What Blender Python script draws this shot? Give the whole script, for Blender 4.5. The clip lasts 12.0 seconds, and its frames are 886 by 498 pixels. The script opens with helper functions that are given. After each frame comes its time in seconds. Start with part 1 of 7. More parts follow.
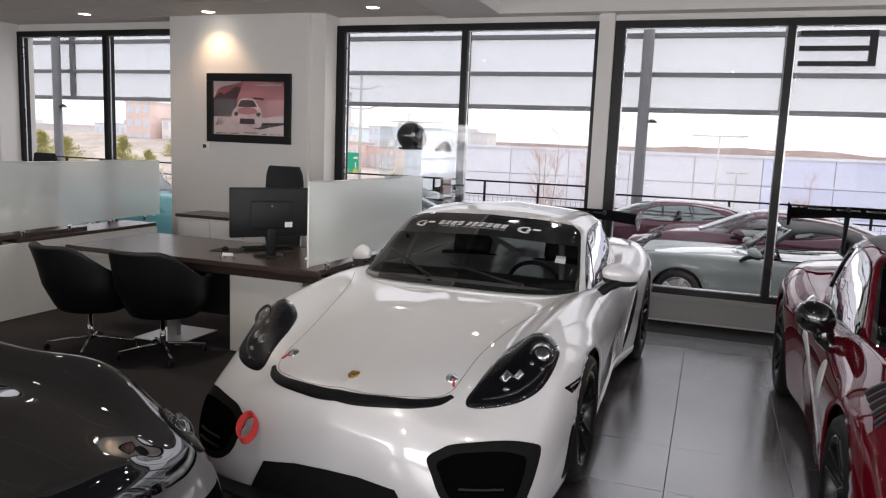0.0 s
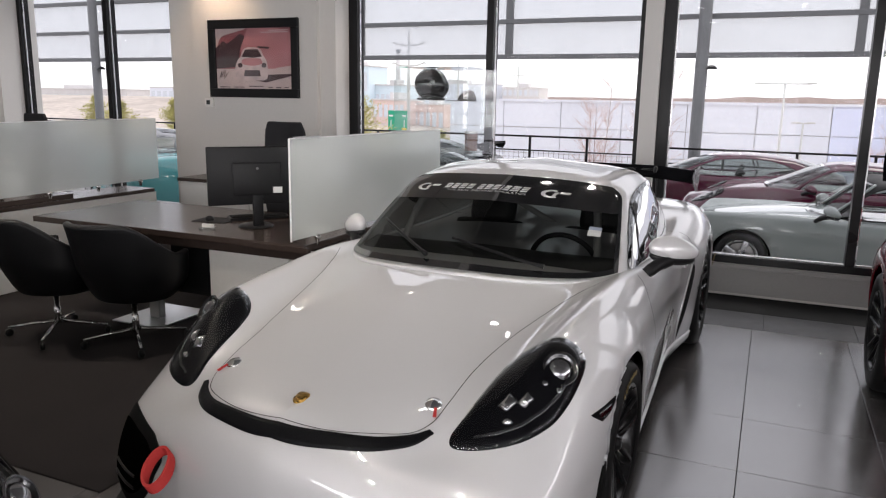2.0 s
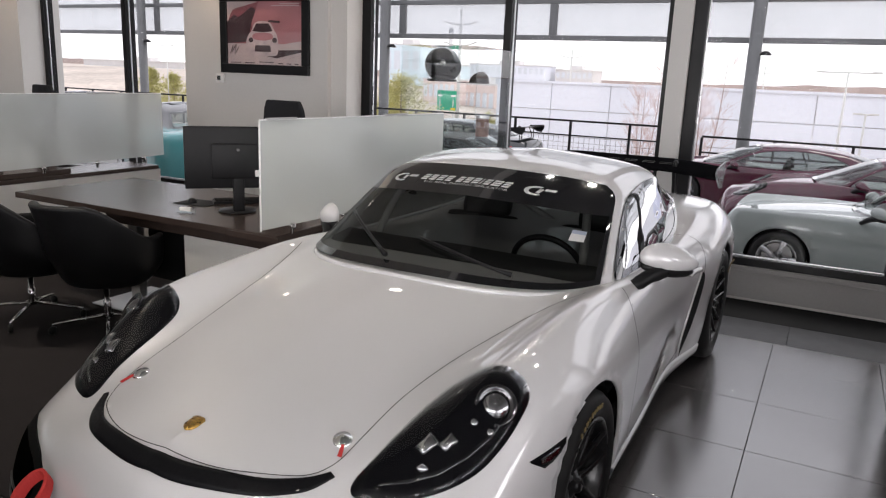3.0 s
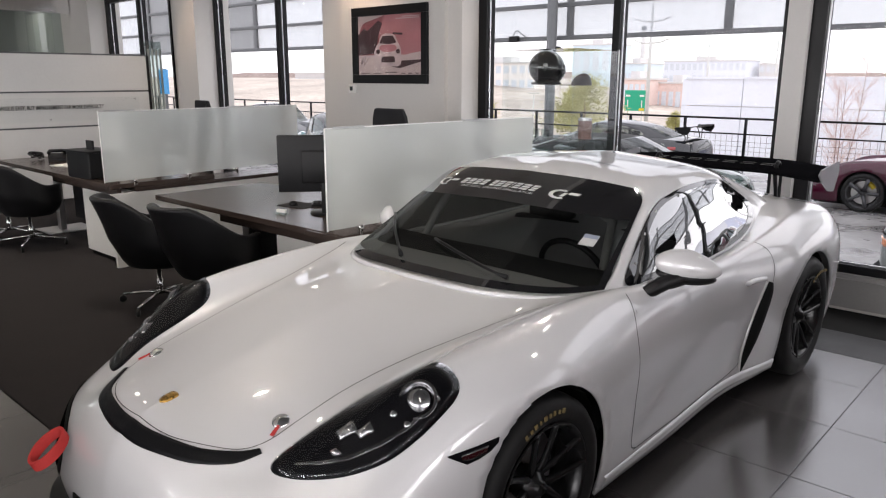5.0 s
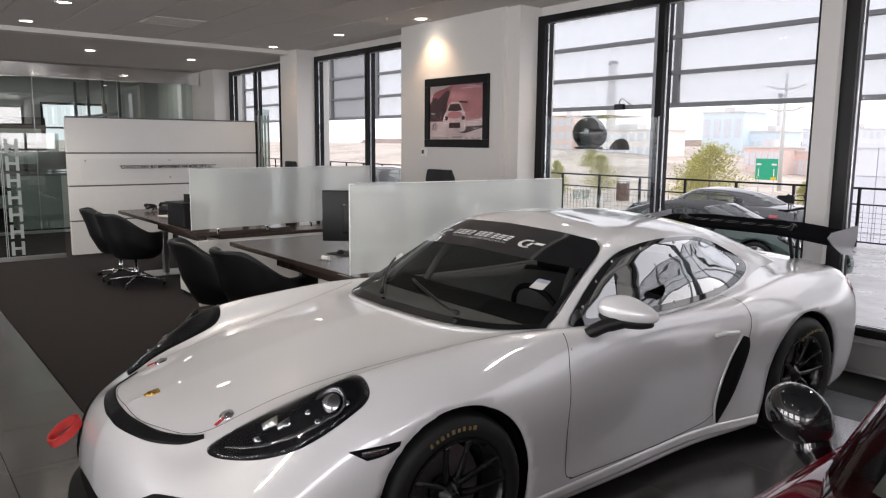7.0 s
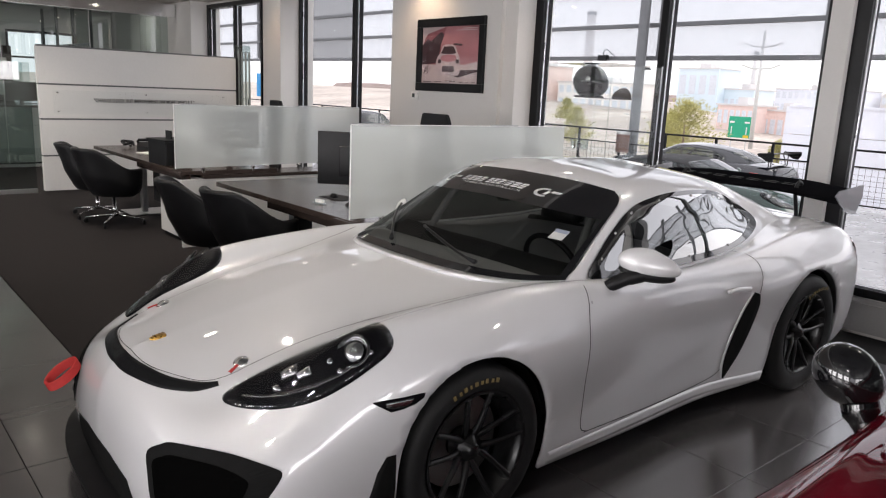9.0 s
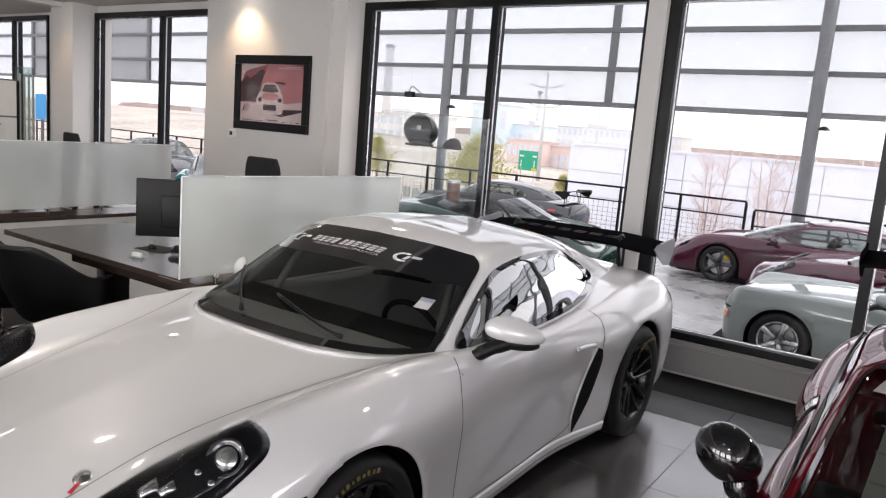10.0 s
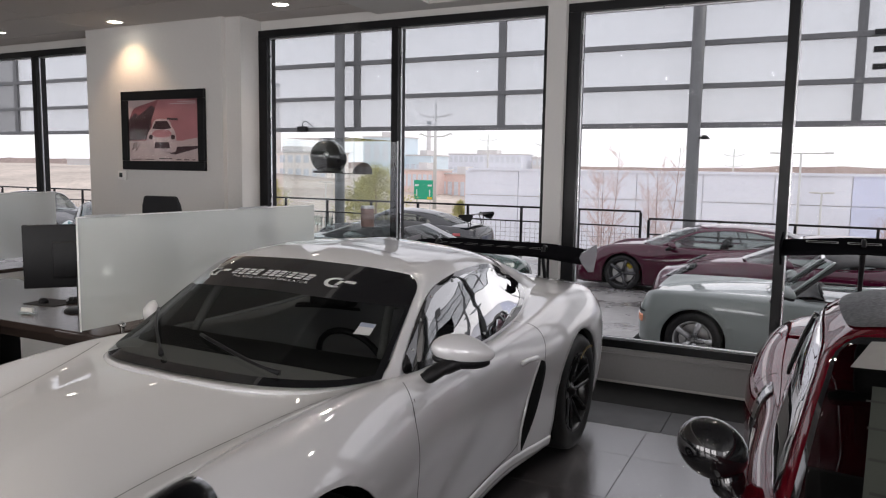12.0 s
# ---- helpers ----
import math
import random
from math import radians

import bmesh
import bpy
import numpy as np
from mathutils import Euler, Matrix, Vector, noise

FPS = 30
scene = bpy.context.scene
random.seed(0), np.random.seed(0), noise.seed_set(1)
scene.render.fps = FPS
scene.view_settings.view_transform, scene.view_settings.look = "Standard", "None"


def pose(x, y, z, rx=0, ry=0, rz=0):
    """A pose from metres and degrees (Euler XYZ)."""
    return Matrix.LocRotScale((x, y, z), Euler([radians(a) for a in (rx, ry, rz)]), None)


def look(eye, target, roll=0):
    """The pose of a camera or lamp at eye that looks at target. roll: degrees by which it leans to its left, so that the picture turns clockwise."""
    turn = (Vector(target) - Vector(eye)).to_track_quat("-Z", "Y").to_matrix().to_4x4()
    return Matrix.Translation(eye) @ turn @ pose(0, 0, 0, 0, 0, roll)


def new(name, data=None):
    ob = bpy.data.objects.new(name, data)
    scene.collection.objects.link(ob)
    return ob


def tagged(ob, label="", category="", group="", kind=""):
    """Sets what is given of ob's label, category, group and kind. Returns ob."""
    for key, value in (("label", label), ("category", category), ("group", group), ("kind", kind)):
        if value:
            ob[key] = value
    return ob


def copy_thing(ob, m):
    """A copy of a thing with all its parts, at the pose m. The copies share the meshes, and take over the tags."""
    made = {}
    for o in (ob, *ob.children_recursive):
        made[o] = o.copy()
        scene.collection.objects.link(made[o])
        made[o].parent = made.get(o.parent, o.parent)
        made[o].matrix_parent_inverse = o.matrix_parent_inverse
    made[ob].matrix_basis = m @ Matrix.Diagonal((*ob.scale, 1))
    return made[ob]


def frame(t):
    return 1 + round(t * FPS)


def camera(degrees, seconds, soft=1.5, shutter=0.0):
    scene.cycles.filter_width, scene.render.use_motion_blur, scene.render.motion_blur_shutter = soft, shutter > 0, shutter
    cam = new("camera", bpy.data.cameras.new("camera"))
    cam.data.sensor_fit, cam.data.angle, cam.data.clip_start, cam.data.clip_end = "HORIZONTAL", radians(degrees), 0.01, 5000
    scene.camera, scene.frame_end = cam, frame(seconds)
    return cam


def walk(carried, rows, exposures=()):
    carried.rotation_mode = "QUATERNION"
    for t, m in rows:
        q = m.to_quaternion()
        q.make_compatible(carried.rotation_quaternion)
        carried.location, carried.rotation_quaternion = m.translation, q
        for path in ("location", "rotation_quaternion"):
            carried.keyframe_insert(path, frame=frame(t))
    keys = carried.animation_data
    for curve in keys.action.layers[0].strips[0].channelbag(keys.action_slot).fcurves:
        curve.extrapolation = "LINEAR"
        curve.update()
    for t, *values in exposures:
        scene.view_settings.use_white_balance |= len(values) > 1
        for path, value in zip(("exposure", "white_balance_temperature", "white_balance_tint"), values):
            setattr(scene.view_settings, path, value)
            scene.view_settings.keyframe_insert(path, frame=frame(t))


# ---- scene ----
cam = camera(62.1, 12.0, soft=1.2)
PATH = [
    (0, (0.408, 0.407, 1.666), (-0.26, 2.271, 1.384), 2.3),
    (0.5, (0.358, 0.636, 1.626), (-0.454, 2.44, 1.33), 1.3),
    (1, (0.219, 0.937, 1.633), (-0.546, 2.755, 1.303), 1.1),
    (1.5, (0.21, 1.111, 1.606), (-0.547, 2.925, 1.236), 0.8),
    (2, (0.321, 1.348, 1.604), (-0.468, 3.142, 1.206), 1.0),
    (2.5, (0.425, 1.583, 1.599), (-0.396, 3.357, 1.176), 1.6),
    (3, (0.482, 1.837, 1.623), (-0.414, 3.567, 1.171), 2.4),
    (3.5, (0.562, 2.034, 1.622), (-0.475, 3.675, 1.137), 2.1),
    (5.5, (1.444, 2.242, 1.662), (0.049, 3.617, 1.253), -0.0),
    (6, (1.766, 2.363, 1.626), (0.281, 3.661, 1.294), 0.4),
    (6.5, (1.899, 2.393, 1.635), (0.357, 3.632, 1.34), -0.0),
    (7, (1.903, 2.382, 1.637), (0.345, 3.603, 1.352), 0.5),
    (9, (1.682, 2.301, 1.603), (0.196, 3.572, 1.182), 2.6),
    (9.5, (1.469, 2.183, 1.609), (0.132, 3.594, 1.138), 2.5),
    (10, (1.366, 2.239, 1.739), (0.261, 3.875, 1.424), 4.7),
    (10.5, (1.187, 2.467, 1.778), (0.298, 4.257, 1.706), 3.2),
    (11, (1.144, 2.571, 1.764), (0.33, 4.398, 1.752), 1.7),
    (11.5, (1.157, 2.505, 1.724), (0.351, 4.334, 1.659), 1.0),
    (12, (1.155, 2.303, 1.648), (0.271, 4.084, 1.431), 0.9),
]
walk(cam, [(t, look(eye, target, roll)) for t, eye, target, roll in PATH], exposures=[(0.0, 0.48), (1.5, 0.49), (3.5, 0.57), (5.5, 0.70), (6.5, 0.70), (7.2, 0.66), (9.0, 0.68), (9.5, 0.74), (10.0, 0.76), (10.5, 0.30), (11.0, 0.18), (11.5, 0.13), (12.0, 0.20)])

# ---- light ----
world = bpy.data.worlds.new("overcast_sky")
scene.world = world
world.use_nodes = True
wn, wl = world.node_tree.nodes, world.node_tree.links
sky = wn.new("ShaderNodeTexSky")
sky.sky_type = "NISHITA"
sky.sun_disc = False
sky.sun_elevation, sky.sun_rotation = radians(52), radians(31)
sky.air_density, sky.dust_density, sky.ozone_density = 1.0, 3.0, 1.0
pale = wn.new("ShaderNodeMix")
pale.data_type = "RGBA"
pale.inputs["Factor"].default_value = 0.85
pale.inputs["B"].default_value = (9.0, 8.72, 9.3, 1)
wl.new(sky.outputs[0], pale.inputs["A"])
wl.new(pale.outputs["Result"], wn["Background"].inputs[0])
wn["Background"].inputs[1].default_value = 0.135
sun = new("sun", bpy.data.lights.new("sun", "SUN"))
sun.data.energy, sun.data.angle, sun.data.color = 0.7, radians(30), (1.0, 0.97, 0.93)
sun.matrix_world = look((12, 20, 30), (0, 0, 0))


def window_light(at, to, wide, high, power, color=(1.0, 0.965, 0.97)):
    """The sky's light through a window's opening."""
    lamp = new("window_light", bpy.data.lights.new("window_light", "AREA"))
    lamp.data.shape, lamp.data.size, lamp.data.size_y = "RECTANGLE", wide, high
    lamp.data.energy, lamp.data.color = power, color
    lamp.matrix_world = look(at, to)


for k in range(4):
    window_light((7.6, -3.4 + 3.2 * k, 1.7), (0, -3.4 + 3.2 * k, 1.7), 2.8, 2.6, 92)
for k in range(4):
    window_light((-6.1 + 2.95 * k, -5.4, 1.6), (-6.1 + 2.95 * k, 0, 1.6), 2.3, 2.5, 105)
# ---- materials ----
def material(name, color, rough=0.5, metal=0.0, vary=0.12, grain=30.0, stain=2.5, bump=0.0, coat=0.0, spec=0.5, island=0.0, alpha=1.0, rough_vary=0.08, coat_ior=1.5, ior=1.5):
    """A surface with grain and stains at two scales."""
    m = bpy.data.materials.new(name)
    m.use_nodes = True
    n, l = m.node_tree.nodes, m.node_tree.links
    b = n["Principled BSDF"]
    co = n.new("ShaderNodeTexCoord")
    fine, broad = n.new("ShaderNodeTexNoise"), n.new("ShaderNodeTexNoise")
    fine.inputs["Scale"].default_value, broad.inputs["Scale"].default_value = grain, stain
    fine.inputs["Detail"].default_value, broad.inputs["Detail"].default_value = 4, 3
    where = n.new("ShaderNodeNewGeometry").outputs["Position"] if island else co.outputs["Object"]
    for t in (fine, broad):
        l.new(where, t.inputs["Vector"])
    add = n.new("ShaderNodeMath")
    add.operation = "ADD"
    l.new(fine.outputs["Fac"], add.inputs[0])
    l.new(broad.outputs["Fac"], add.inputs[1])
    last = add.outputs[0]
    if island:
        info = n.new("ShaderNodeObjectInfo")
        mul = n.new("ShaderNodeMath")
        mul.operation = "MULTIPLY_ADD"
        mul.inputs[1].default_value = island
        l.new(info.outputs["Random"], mul.inputs[0])
        l.new(last, mul.inputs[2])
        last = mul.outputs[0]
    span = n.new("ShaderNodeMapRange")
    span.inputs["From Min"].default_value, span.inputs["From Max"].default_value = 0.6, 1.4 + island
    span.inputs["To Min"].default_value, span.inputs["To Max"].default_value = 1 - vary, 1 + vary
    l.new(last, span.inputs["Value"])
    mix = n.new("ShaderNodeVectorMath")
    mix.operation = "SCALE"
    mix.inputs[0].default_value = color[:3]
    l.new(span.outputs[0], mix.inputs["Scale"])
    l.new(mix.outputs[0], b.inputs["Base Color"])
    rr = n.new("ShaderNodeMapRange")
    rr.inputs["From Min"].default_value, rr.inputs["From Max"].default_value = 0.3, 0.7
    rr.inputs["To Min"].default_value, rr.inputs["To Max"].default_value = max(0.0, rough - rough_vary), min(1.0, rough + rough_vary)
    l.new(broad.outputs["Fac"], rr.inputs["Value"])
    l.new(rr.outputs[0], b.inputs["Roughness"])
    b.inputs["Metallic"].default_value = metal
    b.inputs["Specular IOR Level"].default_value = spec
    b.inputs["IOR"].default_value = ior
    if coat:
        b.inputs["Coat Weight"].default_value = coat
        b.inputs["Coat Roughness"].default_value = 0.03
        b.inputs["Coat IOR"].default_value = coat_ior
    if alpha < 1:
        b.inputs["Alpha"].default_value = alpha
    if bump:
        bp = n.new("ShaderNodeBump")
        bp.inputs["Strength"].default_value, bp.inputs["Distance"].default_value = bump, 0.004
        l.new(fine.outputs["Fac"], bp.inputs["Height"])
        l.new(bp.outputs[0], b.inputs["Normal"])
    return m


def glass_material(name, tint, gloss=0.08, rough=0.0, haze=0.0, wave=0.0):
    """A thin pane: clear or tinted, with a mirror share that grows to grazing angles."""
    m = bpy.data.materials.new(name)
    m.use_nodes = True
    n, l = m.node_tree.nodes, m.node_tree.links
    n.remove(n["Principled BSDF"])
    clear, shine = n.new("ShaderNodeBsdfTransparent"), n.new("ShaderNodeBsdfGlossy")
    fr, boost, mix = n.new("ShaderNodeLayerWeight"), n.new("ShaderNodeMath"), n.new("ShaderNodeMixShader")
    steep, lift = n.new("ShaderNodeMath"), n.new("ShaderNodeMath")
    clear.inputs["Color"].default_value = (*tint, 1)
    shine.inputs["Roughness"].default_value = rough
    steep.operation, steep.inputs[1].default_value = "POWER", 4.5
    lift.operation, lift.inputs[1].default_value, lift.inputs[2].default_value = "MULTIPLY_ADD", 0.95, 0.05
    l.new(fr.outputs["Facing"], steep.inputs[0])
    l.new(steep.outputs[0], lift.inputs[0])
    boost.operation = "MULTIPLY"
    boost.inputs[1].default_value = gloss
    boost.use_clamp = True
    l.new(lift.outputs[0], boost.inputs[0])
    l.new(boost.outputs[0], mix.inputs[0])
    through_it = clear.outputs[0]
    if wave:  # bent plastic sheet
        co, swell, bp = n.new("ShaderNodeTexCoord"), n.new("ShaderNodeTexNoise"), n.new("ShaderNodeBump")
        swell.inputs["Scale"].default_value, swell.inputs["Detail"].default_value = 5.0, 1.0
        bp.inputs["Strength"].default_value, bp.inputs["Distance"].default_value = wave, 0.02
        l.new(co.outputs["Object"], swell.inputs["Vector"])
        l.new(swell.outputs["Fac"], bp.inputs["Height"])
        l.new(bp.outputs[0], shine.inputs["Normal"])
    if haze:
        milk, blend = n.new("ShaderNodeBsdfTranslucent"), n.new("ShaderNodeMixShader")
        milk.inputs["Color"].default_value = (0.95, 0.975, 0.97, 1)
        body = n.new("ShaderNodeBsdfDiffuse")
        body.inputs["Color"].default_value = (0.90, 0.93, 0.925, 1)
        both = n.new("ShaderNodeMixShader")
        both.inputs[0].default_value = 0.45
        l.new(milk.outputs[0], both.inputs[1])
        l.new(body.outputs[0], both.inputs[2])
        frost = n.new("ShaderNodeBsdfRefraction")
        frost.inputs["Roughness"].default_value = 0.27
        frost.inputs["IOR"].default_value = 1.15
        frost.inputs["Color"].default_value = (*tint, 1)
        blend.inputs[0].default_value = haze
        l.new(frost.outputs[0], blend.inputs[1])
        l.new(both.outputs[0], blend.inputs[2])
        through_it = blend.outputs[0]
    l.new(through_it, mix.inputs[1])
    l.new(shine.outputs[0], mix.inputs[2])
    l.new(mix.outputs[0], n["Material Output"].inputs["Surface"])
    return m


def lamp_material(name, color, power):
    m = bpy.data.materials.new(name)
    m.use_nodes = True
    b = m.node_tree.nodes["Principled BSDF"]
    b.inputs["Emission Color"].default_value = (*color, 1)
    b.inputs["Emission Strength"].default_value = power
    b.inputs["Base Color"].default_value = (*color, 1)
    return m


WHITE_WALL = material("white_wall_paint", (0.60, 0.585, 0.565), 0.6, vary=0.03, grain=60, stain=1.2, bump=0.05)
CEILING = material("ceiling_panel", (0.58, 0.54, 0.51), 0.85, vary=0.05, grain=90, stain=0.8, bump=0.15)
DARK_CEILING = material("dark_grey_ceiling_paint", (0.13, 0.13, 0.135), 0.32, vary=0.1, grain=50, stain=0.7)
TILE = material("dark_grey_floor_tile", (0.072, 0.068, 0.070), 0.21, vary=0.14, grain=14, stain=2.0, bump=0.006, island=0.5, rough_vary=0.05, spec=1.0, ior=1.75)
GROUT = material("grout", (0.012, 0.012, 0.013), 0.9)
CARPET = material("charcoal_carpet", (0.028, 0.025, 0.026), 0.95, vary=0.3, grain=240, stain=3, bump=0.6, spec=0.1)
FRAME = material("black_window_frame", (0.007, 0.007, 0.008), 0.35, vary=0.15, spec=0.2)
FRAME_EDGE = material("aluminium_frame_edge", (0.6, 0.6, 0.62), 0.3, 0.9, vary=0.05)
# Sill wall darkened in its base colour to stand for its backlit side.
SILL_SHADOWED = material("shadowed_sill_wall", (0.30, 0.295, 0.29), 0.5, vary=0.05, grain=60, stain=1.5)
BASEBOARD = material("black_baseboard", (0.014, 0.014, 0.015), 0.45)
PANE = glass_material("window_glass", (0.95, 0.96, 0.96), 0.18)
CLEAR = glass_material("clear_acrylic", (0.93, 0.96, 0.955), 1.2)
FROSTED = glass_material("frosted_glass", (0.95, 0.985, 0.98), 0.8, 0.03, haze=0.41)
PARTITION = glass_material("office_glass", (0.50, 0.58, 0.56), 2.6)
BLIND_DARK = material("dark_mesh_screen", (0.20, 0.205, 0.21), 0.9, alpha=0.62, vary=0.10, grain=200, stain=.25)
BLIND = material("mesh_screen", (0.46, 0.49, 0.52), 0.9, alpha=0.40, vary=0.10, grain=200, stain=.25)
STEEL = material("grey_painted_steel", (0.12, 0.122, 0.125), 0.5, vary=0.2, grain=20)
CHROME = material("chrome", (0.8, 0.8, 0.8), 0.12, 1.0, vary=0.05)
BRUSHED = material("brushed_steel", (0.5, 0.5, 0.5), 0.35, 1.0, vary=0.08, grain=120)
LEATHER = material("black_leather", (0.007, 0.007, 0.008), 0.42, vary=0.25, grain=160, stain=6, bump=0.25, spec=0.3)
MESH_CLOTH = material("black_mesh_cloth", (0.012, 0.012, 0.014), 0.85, vary=0.3, grain=300, bump=0.3)
DESK_WOOD = material("dark_walnut_laminate", (0.050, 0.036, 0.031), 0.24, vary=0.10, grain=60, stain=14, spec=0.45, rough_vary=0.01)
DESK_WHITE = material("white_laminate", (0.70, 0.69, 0.67), 0.4, vary=0.03)
BLACK_PLASTIC = material("black_plastic", (0.008, 0.008, 0.009), 0.4, vary=0.2, spec=0.25)
MATT_BLACK = material("matt_black", (0.006, 0.006, 0.006), 0.8, vary=0.2, spec=0.12)
SCREEN = material("dark_screen", (0.006, 0.006, 0.008), 0.16, vary=0.1)
PAPER = material("white_paper", (0.75, 0.74, 0.72), 0.8, vary=0.04)
WHITE_INK = material("white_print", (0.75, 0.75, 0.75), 0.5, vary=0.03)
INK = material("black_print", (0.02, 0.02, 0.02), 0.6)
RED_CLOTH = material("red_webbing", (0.42, 0.022, 0.02), 0.75, vary=0.2, grain=200, bump=0.3)
DOWNLIGHT = lamp_material("warm_lamp", (1.0, 0.93, 0.82), 14.0)
# ---- tools ----
def part(name, bm, mat, parent=None, label="", smooth=False):
    """Links a bmesh as one mesh object under a thing or a part."""
    me = bpy.data.meshes.new(name)
    bm.to_mesh(me)
    bm.free()
    for m in (mat if isinstance(mat, (list, tuple)) else [mat]):
        me.materials.append(m)
    if smooth:
        me.polygons.foreach_set("use_smooth", [True] * len(me.polygons))
    ob = new(name, me)
    if parent:
        ob.parent = parent
    if label:
        ob["label"] = label
    return ob


def thing(name, at, label, category, group="", kind="", turn=0.0):
    """An Empty at the base of a thing."""
    e = new(name)
    e.empty_display_size = 0.1
    e.matrix_world = pose(*at, 0, 0, turn)
    return tagged(e, label, category, group, kind)


def add_box(bm, lo, hi, bevel=0.0, m=None):
    """A box from corner to corner, with its edges rounded by bevel."""
    g = bmesh.ops.create_cube(bm, size=1.0)["verts"]
    for v in g:
        v.co = Vector([lo[i] + (v.co[i] + 0.5) * (hi[i] - lo[i]) for i in range(3)])
    fresh = g
    if bevel:
        es = list({e for v in g for e in v.link_edges})
        r = bmesh.ops.bevel(bm, geom=es, offset=bevel, segments=2, affect="EDGES", profile=0.6)
        fresh = list({v for f in r["faces"] for v in f.verts} | {v for v in g if v.is_valid})
    if m:
        bmesh.ops.transform(bm, matrix=m, verts=[v for v in fresh if v.is_valid])
    return bm


def box(lo, hi, bevel=0.0):
    return add_box(bmesh.new(), lo, hi, bevel)


def add_tube(bm, pts, r, sides=10, caps=True):
    """A round tube along points; r one radius or one each."""
    pts = [Vector(p) for p in pts]
    rs = r if isinstance(r, (list, tuple)) else [r] * len(pts)
    rings, side = [], None
    for i, p in enumerate(pts):
        d = (pts[min(i + 1, len(pts) - 1)] - pts[max(i - 1, 0)]).normalized()
        if side is None:
            side = d.orthogonal().normalized()
        side = (side - d * side.dot(d)).normalized()
        up = d.cross(side)
        rings.append([bm.verts.new(p + rs[i] * (side * math.cos(a) + up * math.sin(a))) for a in (2 * math.pi * k / sides for k in range(sides))])
    for a, b in zip(rings, rings[1:]):
        for k in range(sides):
            bm.faces.new((a[k], a[(k + 1) % sides], b[(k + 1) % sides], b[k]))
    if caps:
        bm.faces.new(list(reversed(rings[0])))
        bm.faces.new(rings[-1])
    return bm


def tube(pts, r, sides=10):
    return add_tube(bmesh.new(), pts, r, sides)


def add_lathe(bm, prof, steps=32, axis="z", at=(0, 0, 0), closed=False):
    """Turns a profile of (radius, height) round an axis."""
    rings = []
    for k in range(steps):
        a = 2 * math.pi * k / steps
        row = []
        for r, h in prof:
            c, s = r * math.cos(a), r * math.sin(a)
            p = (c, s, h) if axis == "z" else (h, c, s) if axis == "x" else (c, h, s)
            row.append(bm.verts.new(Vector(p) + Vector(at)))
        rings.append(row)
    n = len(prof)
    for k in range(steps):
        a, b = rings[k], rings[(k + 1) % steps]
        for i in range(n if closed else n - 1):
            j = (i + 1) % n
            bm.faces.new((a[i], b[i], b[j], a[j]))
    bmesh.ops.remove_doubles(bm, verts=[v for r in rings for v in r], dist=1e-5)
    return bm


def lathe(prof, steps=32, axis="z", at=(0, 0, 0), closed=False):
    return add_lathe(bmesh.new(), prof, steps, axis, at, closed)


def curve3(pts, n=8, closed=False):
    """A smooth line through points (Catmull-Rom)."""
    p = [Vector(q) for q in pts]
    out = []
    m = len(p)
    for i in range(m if closed else m - 1):
        a, b, c, d = (p[(i + k) % m] if closed else p[min(max(i + k, 0), m - 1)] for k in (-1, 0, 1, 2))
        for k in range(n):
            t = k / n
            out.append(0.5 * ((2 * b) + (c - a) * t + (2 * a - 5 * b + 4 * c - d) * t * t + (3 * b - a - 3 * c + d) * t ** 3))
    if not closed:
        out.append(p[-1])
    return out


def slab(pts, h0, h1, axis="z"):
    """A flat outline with thickness from h0 to h1 along an axis."""
    bm = bmesh.new()
    def put(p, h):
        return (p[0], p[1], h) if axis == "z" else (p[0], h, p[1]) if axis == "y" else (h, p[0], p[1])
    a = [bm.verts.new(put(p, h0)) for p in pts]
    b = [bm.verts.new(put(p, h1)) for p in pts]
    bm.faces.new(a)
    bm.faces.new(list(reversed(b)))
    for i in range(len(a)):
        j = (i + 1) % len(a)
        bm.faces.new((a[i], b[i], b[j], a[j]))
    bmesh.ops.recalc_face_normals(bm, faces=bm.faces)
    return bm


def sheet(lo, hi):
    """A thin pane: one face across the box's two wide directions."""
    d = [hi[i] - lo[i] for i in range(3)]
    k = d.index(min(d))
    mid = (lo[k] + hi[k]) / 2
    a, b = [i for i in range(3) if i != k]
    bm = bmesh.new()
    vs = []
    for p, q in ((0, 0), (1, 0), (1, 1), (0, 1)):
        c = [mid] * 3
        c[a], c[b] = (lo[a], hi[a])[p], (lo[b], hi[b])[q]
        vs.append(bm.verts.new(c))
    bm.faces.new(vs)
    return bm


def setting(name, bm, mat, label, category):
    return tagged(part(name, bm, mat), label, category, kind="structure")


# ---- the showroom's shell ----
WALL_Y, GLASS_Y, OUT_Y = 7.66, 8.03, 8.22
OFFICE_Z, HALL_Z, HEAD_Z = 3.02, 3.20, 2.93
WEST, EAST, SOUTH = -16.5, 7.2, -5.0

floor = setting("floor", box((WEST, SOUTH, -0.30), (EAST, OUT_Y, -0.012)), GROUT, "dark grey showroom floor of large square tiles", "floor")
carpet = setting("carpet", box((WEST, 3.31, -0.012), (-2.06, WALL_Y + 0.3, 0.004), 0.002), CARPET, "charcoal office carpet with a straight edge to the tiles", "carpet")

